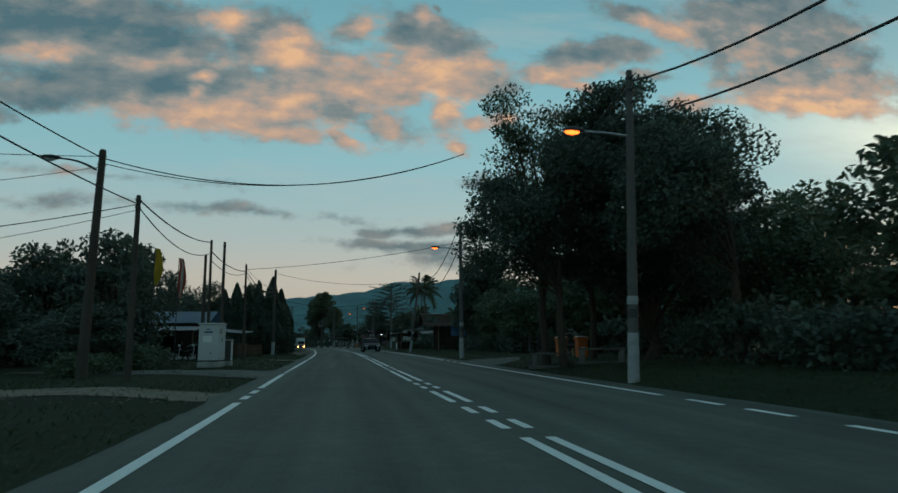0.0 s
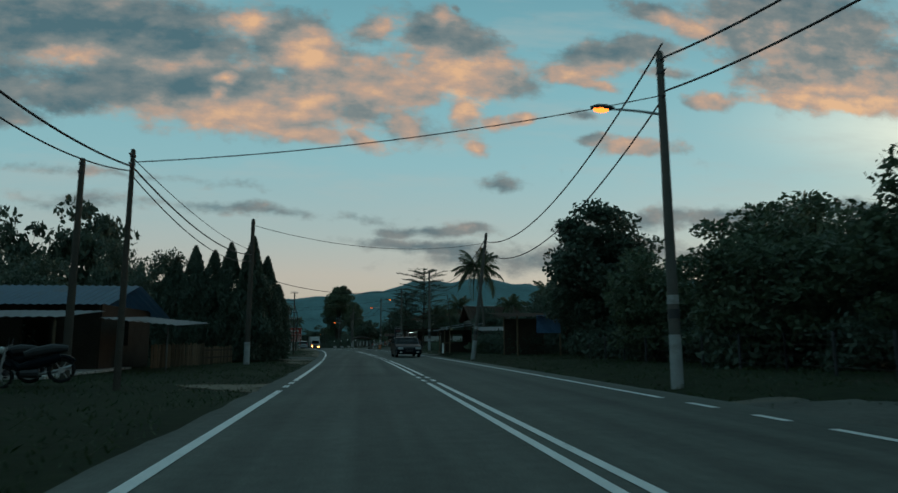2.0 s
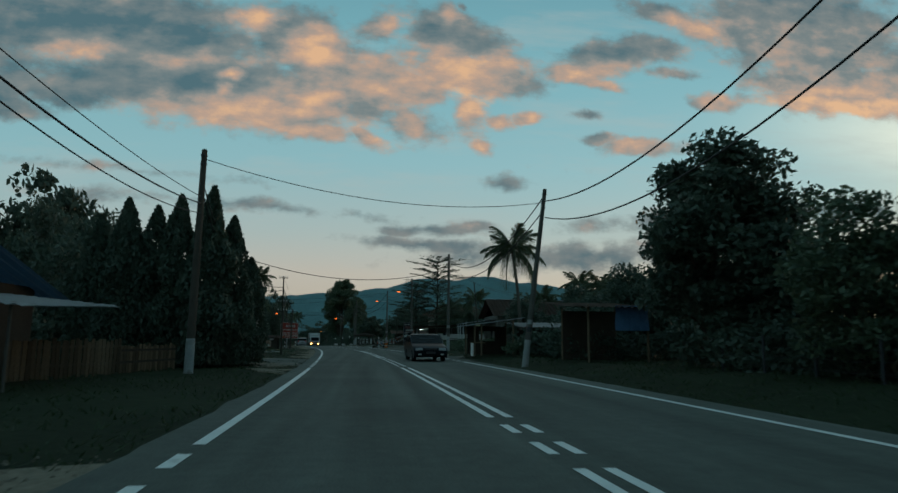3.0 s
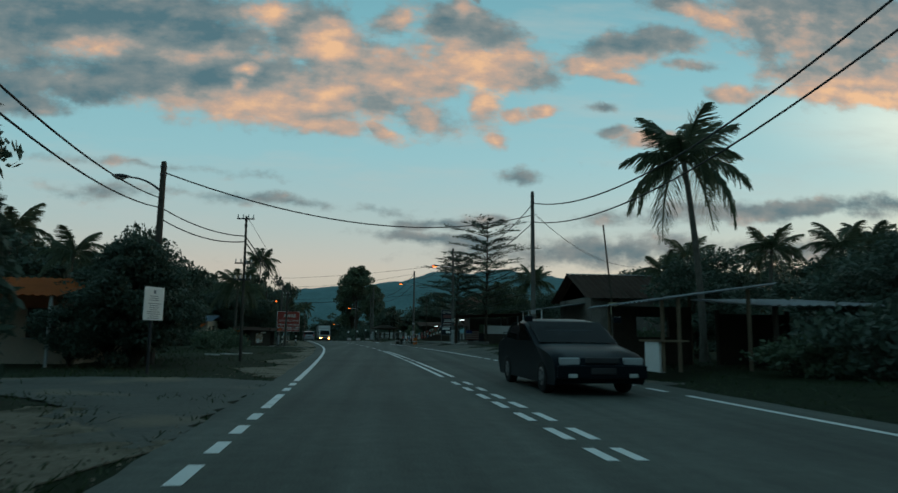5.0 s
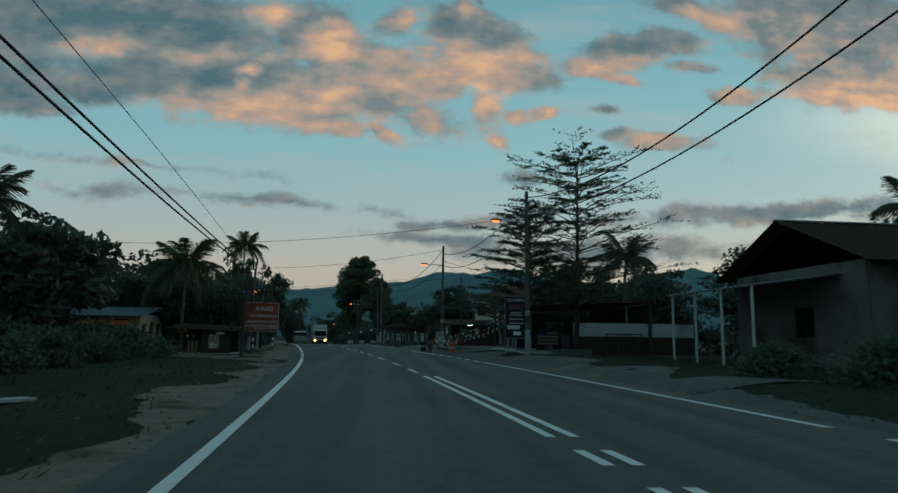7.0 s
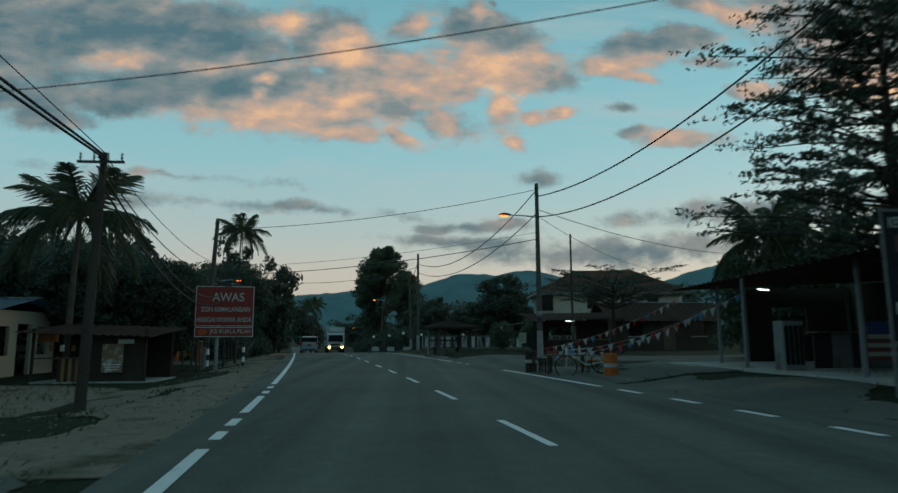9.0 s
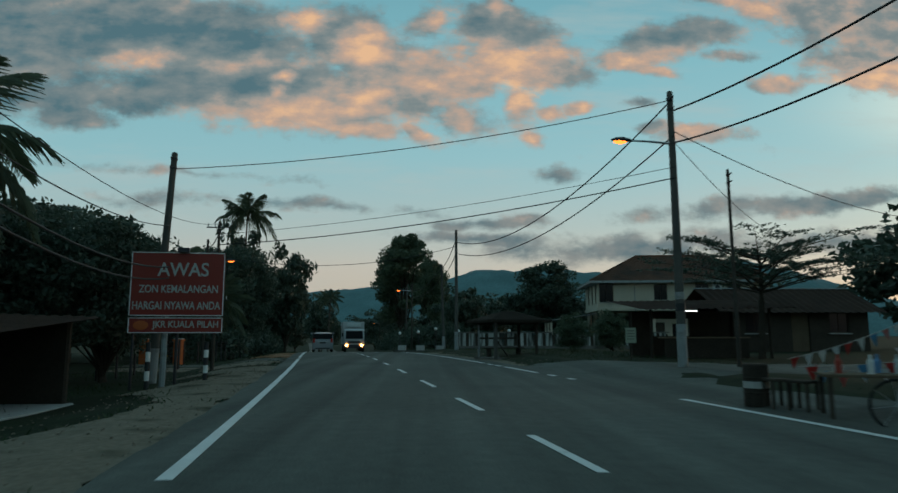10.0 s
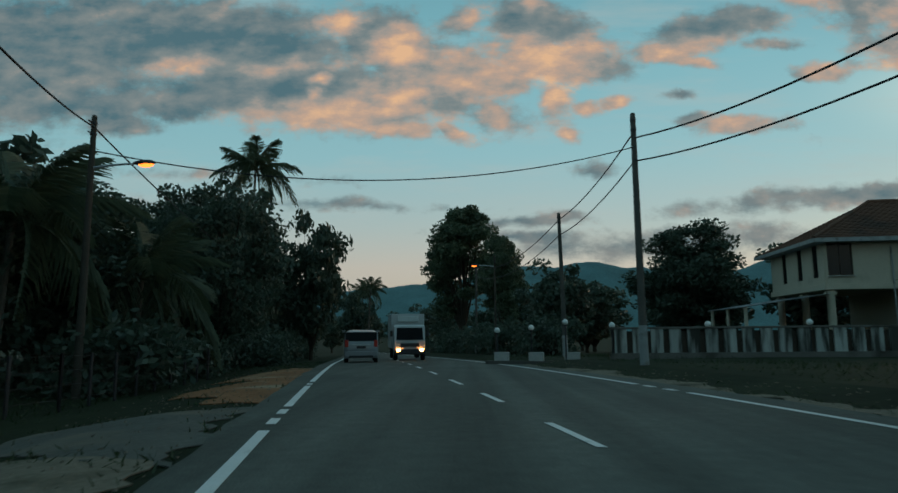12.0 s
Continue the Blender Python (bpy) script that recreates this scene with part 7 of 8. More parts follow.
def roadside_goods():
    z = ground_z(2.2, 107.6) + 0.03
    t = thing("table", pose(2.45, 107.5, z, 0, 0, -20), "low wooden table with cloths and bottles at the roadside", "table")
    slab(t, "tabletop", WOOD, 0, 0, 0.55, 1.1, 0.6, 0.04, 0.006)
    for x in (-0.48, 0.48):
        for y in (-0.24, 0.24):
            slab(t, "leg", WOOD_DARK, x, y, 0.27, 0.05, 0.05, 0.54, 0.004)
    red = mat("red_plastic", (0.4, 0.05, 0.03), 0.5, 0.1)
    for i, (x, y) in enumerate([(1.85, 108.6), (2.0, 108.2), (3.1, 107.0)]):
        s = thing("stool", pose(x, y, z, 0, 0, 30 * i), "dark brown plastic stool by the roadside table", "stool", "stools at the roadside")
        slab(s, "seat", CLOTH_ORANGE if i == 2 else WOOD_DARK, 0, 0, 0.42, 0.32, 0.32, 0.04, 0.012)
        for a in (-0.13, 0.13):
            for b in (-0.13, 0.13):
                slab(s, "leg", WOOD_DARK, a, b, 0.2, 0.035, 0.035, 0.42, 0.004)
    for i, (x, y, m) in enumerate([(1.7, 108.9, WOOD_DARK), (3.2, 105.7, CLOTH_ORANGE)]):
        d = thing("barrel", pose(x, y, z), "small upright oil drum with hoops" if i == 0 else "bright orange barrier drum with pale bands", "barrel", "drums at the roadside")
        bm = bmesh.new()
        ks = [(0, 0.17), (0.02, 0.18), (0.2, 0.18), (0.21, 0.19), (0.23, 0.18), (0.42, 0.18), (0.43, 0.19), (0.45, 0.18), (0.62, 0.18), (0.64, 0.16)]
        tube(bm, [(0, 0, a) for a, _ in ks], [b for _, b in ks], 14)
        part("shell", bm, m, d)
        bm = bmesh.new(); tube(bm, [(0, 0, 0.28), (0, 0, 0.38)], [0.184, 0.184], 14, False); part("band", bm, WALL_GREY, d)
    for i, (x, y) in enumerate([(-0.3, 0.1), (0.0, -0.1), (0.25, 0.12), (0.4, -0.05)]):
        b = thing("bottle", pose(2.45 + x, 107.5 + y, z + 0.57), "plastic bottle standing on the roadside table", "bottle", "bottles on the table")
        bm = bmesh.new(); tube(bm, [(0, 0, 0), (0, 0, 0.16), (0, 0, 0.2), (0, 0, 0.25)], [0.04, 0.04, 0.018, 0.016], 8); part("shell", bm, (red, SIGN_WHITE, TARP, GREY_PAINT)[i], b)
    # bicycle
    c = thing("bicycle", pose(2.75, 106.5, z, 0, 8, 160), "old bicycle leaning beside the table", "bicycle")
    for x in (-0.5, 0.5):
        bm = bmesh.new()
        tube(bm, [(x + 0.3 * math.cos(k * math.tau / 20), 0, 0.32 + 0.3 * math.sin(k * math.tau / 20)) for k in range(21)], [0.018] * 21, 6, False)
        w = part("wheel", bm, RUBBER, c)
        for k in range(8):
            bm = bmesh.new(); tube(bm, [(x, 0, 0.32), (x + 0.29 * math.cos(k * math.tau / 8), 0, 0.32 + 0.29 * math.sin(k * math.tau / 8))], [0.004, 0.004], 4); part("spoke", bm, STEEL, w)
    for a, b in (((-0.5, 0.32), (-0.05, 0.3)), ((-0.05, 0.3), (-0.2, 0.78)), ((-0.2, 0.74), (0.34, 0.76)), ((-0.05, 0.3), (0.36, 0.7)), ((0.5, 0.32), (0.32, 0.92)), ((-0.5, 0.32), (-0.2, 0.74))):
        bm = bmesh.new(); tube(bm, [(a[0], 0, a[1]), (b[0], 0, b[1])], [0.016, 0.016], 6); part("frame_tube", bm, STEEL, c)
    slab(c, "saddle", PLASTIC, -0.22, 0, 0.82, 0.24, 0.14, 0.05, 0.015)
    bm = bmesh.new(); tube(bm, [(0.3, -0.26, 0.96), (0.34, 0, 0.92), (0.3, 0.26, 0.96)], [0.012] * 3, 6); part("handlebar", bm, STEEL, c)


roadside_goods()
utility_pole(4.9, 115.8, 5.3, 0.05, (0.0, 0.0), DARK_POLE, False, False, "thin dark stay pole behind the junction", category="pole", group="thin stay poles")


# ---- two-storey house behind its wall ----
def tiled_face(parent, a, b, c, d, courses):
    """A roof slope of stepped tile courses; a, b along the eave, d, c along the top."""
    a, b, c, d = (Vector(p) for p in (a, b, c, d))
    n = (b - a).cross(d - a).normalized()
    if n.z < 0:
        n = -n
    bm = bmesh.new()
    for i in range(courses):
        k0, k1 = i / courses, (i + 1.12) / courses
        p0, p1 = a.lerp(d, k0), b.lerp(c, k0)
        q0, q1 = a.lerp(d, min(k1, 1)), b.lerp(c, min(k1, 1))
        m = max(2, int((p1 - p0).length / 0.11))
        lo = [bm.verts.new(p0.lerp(p1, j / m) + n * (0.05 + 0.018 * math.sin(j * math.pi / 1.5))) for j in range(m + 1)]
        hi = [bm.verts.new(q0.lerp(q1, j / m) + n * 0.012) for j in range(m + 1)]
        un = [bm.verts.new(p0.lerp(p1, j / m) + n * 0.0) for j in range(m + 1)]
        for j in range(m):
            bm.faces.new((lo[j], lo[j + 1], hi[j + 1], hi[j]))
            bm.faces.new((un[j], un[j + 1], lo[j + 1], lo[j]))
    return part("roof", bm, TILE_ROOF, parent)


def two_storey_house():
    g = ground_z(12, 153)
    e = thing("house", pose(11.5, 152.7, g, 0, 0, -6.4), "two-storey cream plastered house with hipped tiled roof", "house", "village houses")
    L, D, F, T = 14.0, 7.0, 3.3, 5.75
    front = [(0.08, 1.25, F + 0.55, F + 2.15), (4.6, 5.7, F + 0.75, F + 2.05), (8.0, 9.1, F + 0.75, F + 2.05), (10.6, 11.7, F + 0.75, F + 2.05)]
    wall_with_openings(e, WALL_CREAM, 0, L, F, T, 0, front, at=(0, 0))
    for h in front:
        window(e, *h, 0, bars=1)
    side = [(0.7, 1.3, F + 0.5, F + 2.15), (2.6, 3.2, F + 0.5, F + 2.15), (4.7, 5.3, F + 0.5, F + 2.15)]
    wall_with_openings(e, WALL_CREAM, 0, D, F, T, 0, side, turn=90, at=(0, 0))
    for h in side:
        window(e, *h, 0.0, turn=90, at=(0, 0), bars=0)
    wall_with_openings(e, WALL_CREAM, 0, L, F, T, 0, [], at=(0, D))
    wall_with_openings(e, WALL_CREAM, 0, D, F, T, 0, [], turn=90, at=(L, 0))
    low = [(4.8, 5.8, 0, 2.2), (6.4, 7.4, 0.9, 2.1), (10.0, 11.4, 0.9, 2.1)]
    wall_with_openings(e, WALL_CREAM, 4.2, L, 0, F, 0, low, at=(0, 1.6), name="ground_wall")
    window(e, *low[1], 0, at=(0, 1.6)); window(e, *low[2], 0, at=(0, 1.6))
    slab(e, "door", WOOD_DARK, 5.3, 1.62, 1.1, 0.96, 0.05, 2.18, 0.005)
    wall_with_openings(e, WALL_CREAM, 0, D - 1.6, 0, F, 0, [], turn=90, at=(4.2, 1.6), name="ground_wall")
    slab(e, "floor_slab", WALL_CREAM, L / 2, D / 2, F, L + 0.3, D + 0.3, 0.28, 0.01, "pale floor band")
    for x, y in ((0.2, 0.2), (0.2, 3.2), (0.2, 6.6), (4.5, 0.2), (9.0, 0.2), (13.6, 0.2)):
        c = post(e, "column", WALL_CREAM, x, y, F - 0.14, 0.19, label="cream porch column", sides=12)
        bm = bmesh.new(); box(bm, 0, 0, F - 0.3, 0.44, 0.44, 0.14, 0.02); part("capital", bm, WALL_CREAM, c)
    o = 0.75
    za, zr = T - 0.15, T + 2.35
    A, B, C, Dd = (-o, -o, za), (L + o, -o, za), (L + o, D + o, za), (-o, D + o, za)
    R0, R1 = (4.0, D / 2, zr), (L - 4.0, D / 2, zr)
    tiled_face(e, A, B, R1, R0, 24)
    tiled_face(e, Dd, A, R0, R0, 24)
    tiled_face(e, B, C, R1, R1, 24)
    tiled_face(e, C, Dd, R0, R1, 24)
    for p, q in ((A, R0), (B, R1), (R0, R1)):
        bm = bmesh.new(); v = Vector(q) - Vector(p)
        tube(bm, [Vector(p) + v * k / 12 + Vector((0, 0, 0.06)) for k in range(13)], [0.09] * 13, 8); part("ridge_tiles", bm, TILE_ROOF, e)
    slab(e, "fascia", WHITEWASH, L / 2, -o, za - 0.06, L + 2 * o, 0.05, 0.2, 0.006, "white fascia board")
    slab(e, "fascia", WHITEWASH, -o, D / 2, za - 0.06, 0.05, D + 2 * o, 0.2, 0.006)
    slab(e, "soffit", WHITEWASH, L / 2, D / 2, za - 0.12, L + 2 * o - 0.1, D + 2 * o - 0.1, 0.03, 0)
    sheet(e, "porch_roof", ZINC, (-4.2, -0.6, 2.35), (-4.2, 6.0, 2.35), (-0.1, -0.6, 2.95), 18, label="flat car porch roof")
    for y in (-0.3, 2.6, 5.6):
        post(e, "porch_post", WALL_CREAM, -4.0, y, 2.34, 0.09)
    ac = slab(e, "air_conditioner", GREY_PAINT, 9.7, -0.25, F + 1.75, 0.7, 0.3, 0.5, 0.02, "outdoor air conditioner unit")
    bm = bmesh.new(); tube(bm, [(0, -0.16, 0), (0, -0.13, 0)], [0.2, 0.2], 14); part("fan_grille", bm, DARK_METAL, ac)
    bm = bmesh.new(); tube(bm, [(3.0, -0.13, 0.1), (3.0, -0.13, T - 0.5)], [0.04, 0.04], 8); part("downpipe", bm, WHITEWASH, e)


two_storey_house()


def boundary_wall():
    y0 = 146.0
    e = thing("boundary_wall", pose(-0.7, y0, ground_z(0, y0)), "stained pale boundary wall of upright concrete panels", "wall")
    n = 22
    me = None
    slab(e, "footing", WALL_SHADY, 7.7, 0.0, 0.05, 15.6, 0.2, 0.4, 0.01)
    slab(e, "backing", WOOD_DARK, 7.7, 0.06, 0.6, 15.4, 0.05, 0.95, 0.0)
    slab(e, "coping", WALL_SHADY, 7.7, 0, 1.2, 15.6, 0.24, 0.08, 0.015)
    stained = mat("stained_whitewash", (0.40, 0.41, 0.385), 0.85, 0.2, 2.0, 0.2, random_part=0.2, stain=((0.06, 0.06, 0.052), 0.8, 0.44))
    nt = stained.node_tree
    run_down = nt.nodes.new("ShaderNodeMapping"); run_down.inputs["Scale"].default_value = (4.0, 4.0, 0.55)
    coords = [q for q in nt.nodes if q.bl_idname == "ShaderNodeTexCoord"][0]
    nt.links.new(coords.outputs["Object"], run_down.inputs["Vector"])
    shift = nt.nodes.new("ShaderNodeObjectInfo")
    moved = nt.nodes.new("ShaderNodeVectorMath"); moved.operation = "ADD"
    spread = nt.nodes.new("ShaderNodeMath"); spread.operation = "MULTIPLY"; spread.inputs[1].default_value = 40.0
    nt.links.new(shift.outputs["Random"], spread.inputs[0])
    nt.links.new(run_down.outputs[0], moved.inputs[0]); nt.links.new(spread.outputs[0], moved.inputs[1])
    for q in nt.nodes:
        if q.bl_idname == "ShaderNodeTexNoise":
            nt.links.new(moved.outputs[0], q.inputs["Vector"])
    for i in range(n):
        if me is None:
            bm = bmesh.new(); box(bm, 0, 0, 0.66, 0.47, 0.1, 1.06, 0.012)
            o = part("panel", bm, stained, e); me = o.data
        else:
            o = new("panel", me); o.parent = e
        o.matrix_local = Matrix.Translation((0.3 + i * 0.7, -0.03, 0))
    f = thing("gateway_wall", pose(-5.2, 148.5, ground_z(-4, 148.5), 0, 0, -22), "low pale gateway wall with lamp globes", "wall")
    for x in (0.4, 1.9, 3.4):
        slab(f, "block", WALL_GREY, x, 0, 0.32, 0.62, 0.2, 0.42, 0.02)
    slab(f, "base", CONCRETE, 1.9, 0, 0.05, 4.4, 0.24, 0.25, 0.01)


boundary_wall()
WHITE_GLOBE = mat("white_globe", (0.8, 0.8, 0.78), 0.35, 0.05, 2.0)
for x, y, h in ((-5.0, 148.4, 1.45), (-3.6, 148.0, 1.5), (-2.3, 147.2, 1.5), (-0.7, 146.0, 1.32), (3.0, 146.0, 1.32), (6.9, 146.0, 1.32), (10.6, 146.0, 1.32)):
    z = ground_z(x, y)
    e = thing("globe_lamp", pose(x, y, z), "white globe lamp on a short wall post", "lamp", "globe lamps on the wall")
    post(e, "stem", DARK_METAL, 0, 0.02, h - 0.1, 0.03, -0.05)
    bm = bmesh.new(); bmesh.ops.create_uvsphere(bm, u_segments=14, v_segments=10, radius=0.12, matrix=Matrix.Translation((0, 0.02, h))); part("globe", bm, WHITE_GLOBE, e)
    bm = bmesh.new(); tube(bm, [(0, 0.02, h - 0.15), (0, 0.02, h - 0.1)], [0.06, 0.075], 10); part("collar", bm, DARK_METAL, e)


def bus_shelter():
    z = ground_z(0, 127.5)
    e = thing("bus_shelter", pose(-0.2, 126.74, z, 0, 0, 20), "dark timber roadside shelter with slim pale posts", "shelter")
    for x, y, r, m in ((0, 0, 0.085, CONCRETE), (0, 1.7, 0.05, WHITEWASH), (2.05, 0.1, 0.07, WOOD_DARK), (2.05, 1.7, 0.07, WOOD_DARK)):
        post(e, "post", m, x, y, 1.72, r, -0.1)
    # hipped roof of four sloping sheets over a dark ring beam
    c = [(-0.45, -0.45, 1.62), (2.6, -0.45, 1.62), (2.6, 2.2, 1.62), (-0.45, 2.2, 1.62)]
    r0, r1 = (0.75, 0.88, 2.05), (1.4, 0.88, 2.05)
    for q in ((c[0], c[1], r1, r0), (c[1], c[2], r1), (c[2], c[3], r0, r1), (c[3], c[0], r0)):
        bm = bmesh.new()
        f = bm.faces.new([bm.verts.new(p) for p in q])
        bmesh.ops.solidify(bm, geom=[f], thickness=0.05)
        part("roof", bm, WOOD_DARK, e)
    for x, y, sx, sy in ((1.07, -0.38, 3.0, 0.05), (1.07, 2.13, 3.0, 0.05), (-0.38, 0.88, 0.05, 2.5), (2.53, 0.88, 0.05, 2.5)):
        slab(e, "fascia", WOOD_DARK, x, y, 1.6, sx, sy, 0.13, 0.006)
    for y in (0.05, 1.65):
        slab(e, "beam", WOOD_DARK, 1.02, y, 1.52, 2.2, 0.08, 0.12, 0.006)
    slab(e, "bench_board", WOOD_DARK, 1.05, 1.3, 0.42, 1.9, 0.36, 0.05, 0.008)
    for x in (0.3, 1.8):
        slab(e, "bench_leg", WOOD_DARK, x, 1.3, 0.18, 0.1, 0.32, 0.46, 0.006)
    slab(e, "back_rail", WOOD_DARK, 1.02, 1.62, 0.85, 2.0, 0.04, 0.08, 0.006)
    bm = bmesh.new(); tube(bm, [(0.1, 0.05, 0.75), (0.75, 0.4, 0.1)], [0.03, 0.03], 6); part("brace", bm, WOOD_DARK, e)
    slab(e, "floor", WALL_SHADY, 1.02, 0.95, -0.02, 2.3, 1.9, 0.1, 0.012, "low concrete floor slab")
    f = thing("stall", pose(1.6, 0, ground_z(5.5, 123.4)), "dark fruit stall with sagging roof and lit tube", "stall")
    for x, y in ((3.4, 122.4), (7.6, 122.0), (3.6, 125.4), (7.8, 125.2)):
        post(f, "post", WOOD_DARK, x, y, 1.8, 0.06)
    sheet(f, "roof", RUST_ROOF, (2.8, 121.6, 1.75), (8.4, 121.4, 1.8), (2.8, 126.0, 2.25), 20)
    wall_with_openings(f, WOOD_DARK, 3.6, 7.8, 0, 1.8, 0, [(4.4, 6.0, 0.8, 1.5)], at=(0, 125.3), name="back_wall")
    slab(f, "counter", WOOD, 5.4, 122.6, 0.75, 3.2, 0.6, 0.05, 0.006)
    slab(f, "counter_front", WOOD_DARK, 5.4, 122.35, 0.36, 3.1, 0.05, 0.74, 0.004)
    g = thing("cloth_sign", pose(3.6, 120.5, ground_z(3.6, 120.5)), "pale cloth sign with faded lines on a stake", "sign")
    post(g, "stake", WOOD_DARK, 0, 0.03, 1.15, 0.02, -0.05)
    c = slab(g, "cloth", mat("pale_green_cloth", (0.34, 0.38, 0.29), 0.8, 0.12), 0, 0, 0.82, 0.36, 0.01, 0.5, 0.002)
    for k in range(4):
        bm = bmesh.new(); box(bm, 0, -0.008, 0.15 - 0.09 * k, 0.24, 0.004, 0.025); part("printed_line", bm, WALL_SHADY, c)
    t = thing("tube_light", pose(6.5, 122.4, ground_z(5.5, 123.4) + 1.72, 0, 0, 10), "lit white fluorescent tube beneath the roof", "lamp")
    slab(t, "batten", GREY_PAINT, 0, 0, 0.04, 0.5, 0.05, 0.04, 0.004)
    bm = bmesh.new(); tube(bm, [(-0.24, 0, 0), (0.24, 0, 0)], [0.016, 0.016], 8); part("tube", bm, WHITE_TUBE, t)


bus_shelter()


# ---- vehicles ----
WHEEL_RIM = mat("dull_alloy", (0.16, 0.165, 0.17), 0.5, 0.2, 6.0, metal=0.5)


HEADLAMP_GLASS = mat("headlamp_glass", (0.35, 0.37, 0.38), 0.15, 0.1, 8.0)


def wheel(parent, x, y, r, w):
    bm = bmesh.new()
    ks = [(-w / 2, r * 0.86), (-w * 0.42, r * 0.97), (0, r), (w * 0.42, r * 0.97), (w / 2, r * 0.86)]
    tube(bm, [(k, 0, 0) for k, _ in ks], [q for _, q in ks], 20)
    t = part("wheel", bm, RUBBER, parent, "black rubber tyre")
    t.matrix_local = Matrix.Translation((x, y, r))
    s = 1 if x > 0 else -1
    bm = bmesh.new()
    tube(bm, [(s * w * 0.46, 0, 0), (s * w * 0.53, 0, 0)], [r * 0.62, r * 0.5], 16)
    part("rim", bm, WHEEL_RIM, t, "dull silver wheel rim")
    for k in range(5):
        bm = bmesh.new()
        box(bm, s * w * 0.535, r * 0.36 * math.cos(k * math.tau / 5), r * 0.36 * math.sin(k * math.tau / 5), 0.012, r * 0.15, r * 0.15, 0.01)
        part("rim_opening", bm, PLASTIC, t)


def car(name, m, profile, glass, width, wheels, label, paint, group, lamps):
    """A car whose body follows a side profile of (y, z); it faces -y."""
    e = thing(name, m, label, "car", group)
    belt = max(z for y, z in glass[0][:2])
    zr = max(z for _, z in profile)

    def half(z):
        k = max(0.0, (z - belt) / (zr - belt))
        low = 0.05 * max(0, (0.45 - z) / 0.45)
        return width / 2 * (1 - 0.24 * k) - low
    bm = bmesh.new()
    n = 9
    rings = []
    for y, z in profile:
        h = half(z)
        rings.append([bm.verts.new((h * math.sin(math.pi * (i / (n - 1) - 0.5)) if 0 < i < n - 1 else h * (2 * i / (n - 1) - 1), y * (1 - 0.03 * (2 * i / (n - 1) - 1) ** 4), z - 0.04 * (2 * i / (n - 1) - 1) ** 4)) for i in range(n)])
    for a, b in zip(rings, rings[1:] + rings[:1]):
        for i in range(n - 1):
            bm.faces.new((a[i], a[i + 1], b[i + 1], b[i]))
    for s in (0, n - 1):
        f = bm.faces.new([r[s] for r in rings] if s else [r[s] for r in rings][::-1])
        bmesh.ops.triangulate(bm, faces=[f])
    bmesh.ops.recalc_face_normals(bm, faces=bm.faces[:])
    body = part("body", bm, paint, e)
    for f in body.data.polygons:
        f.use_smooth = True
    body.data.set_sharp_from_angle(angle=radians(32))
    for k, quad in enumerate(glass):
        if k < 2:      # screens across the car
            (y0, z0), (y1, z1) = quad
            bm = bmesh.new()
            off = -0.012 if k == 0 else 0.012
            vs = [bm.verts.new((s * (half(z) - 0.07), y + off, z + 0.012)) for y, z, s in ((y0, z0, -1), (y0, z0, 1), (y1, z1, 1), (y1, z1, -1))]
            f = bm.faces.new(vs)
            bmesh.ops.solidify(bm, geom=[f], thickness=0.01)
            part("windscreen" if k == 0 else "rear_window", bm, GLASS, e, "dark tinted glass")
        else:
            for s in (-1, 1):
                bm = bmesh.new()
                vs = [bm.verts.new((s * (half(z) + 0.006), y, z)) for y, z in quad]
                f = bm.faces.new(vs if s > 0 else vs[::-1])
                bmesh.ops.solidify(bm, geom=[f], thickness=0.01)
                part("side_window", bm, GLASS, e, "dark tinted glass")
    for y, r in wheels:
        for s in (-1, 1):
            wheel(e, s * (width / 2 - 0.1), y, r, 0.19)
    for nm, x, y, z, sx, sy, sz, mm in lamps:
        for s in (-1, 1):
            slab(e, nm, mm, s * x, y, z, sx, sy, sz, 0.02)
            if x == 0:
                break
    for s in (-1, 1):
        slab(e, "door_mirror", paint, s * (width / 2 + 0.07), -0.75, belt + 0.05, 0.16, 0.1, 0.12, 0.03)
    return e


road_heading = math.degrees(math.atan2(-0.16, 1.0))
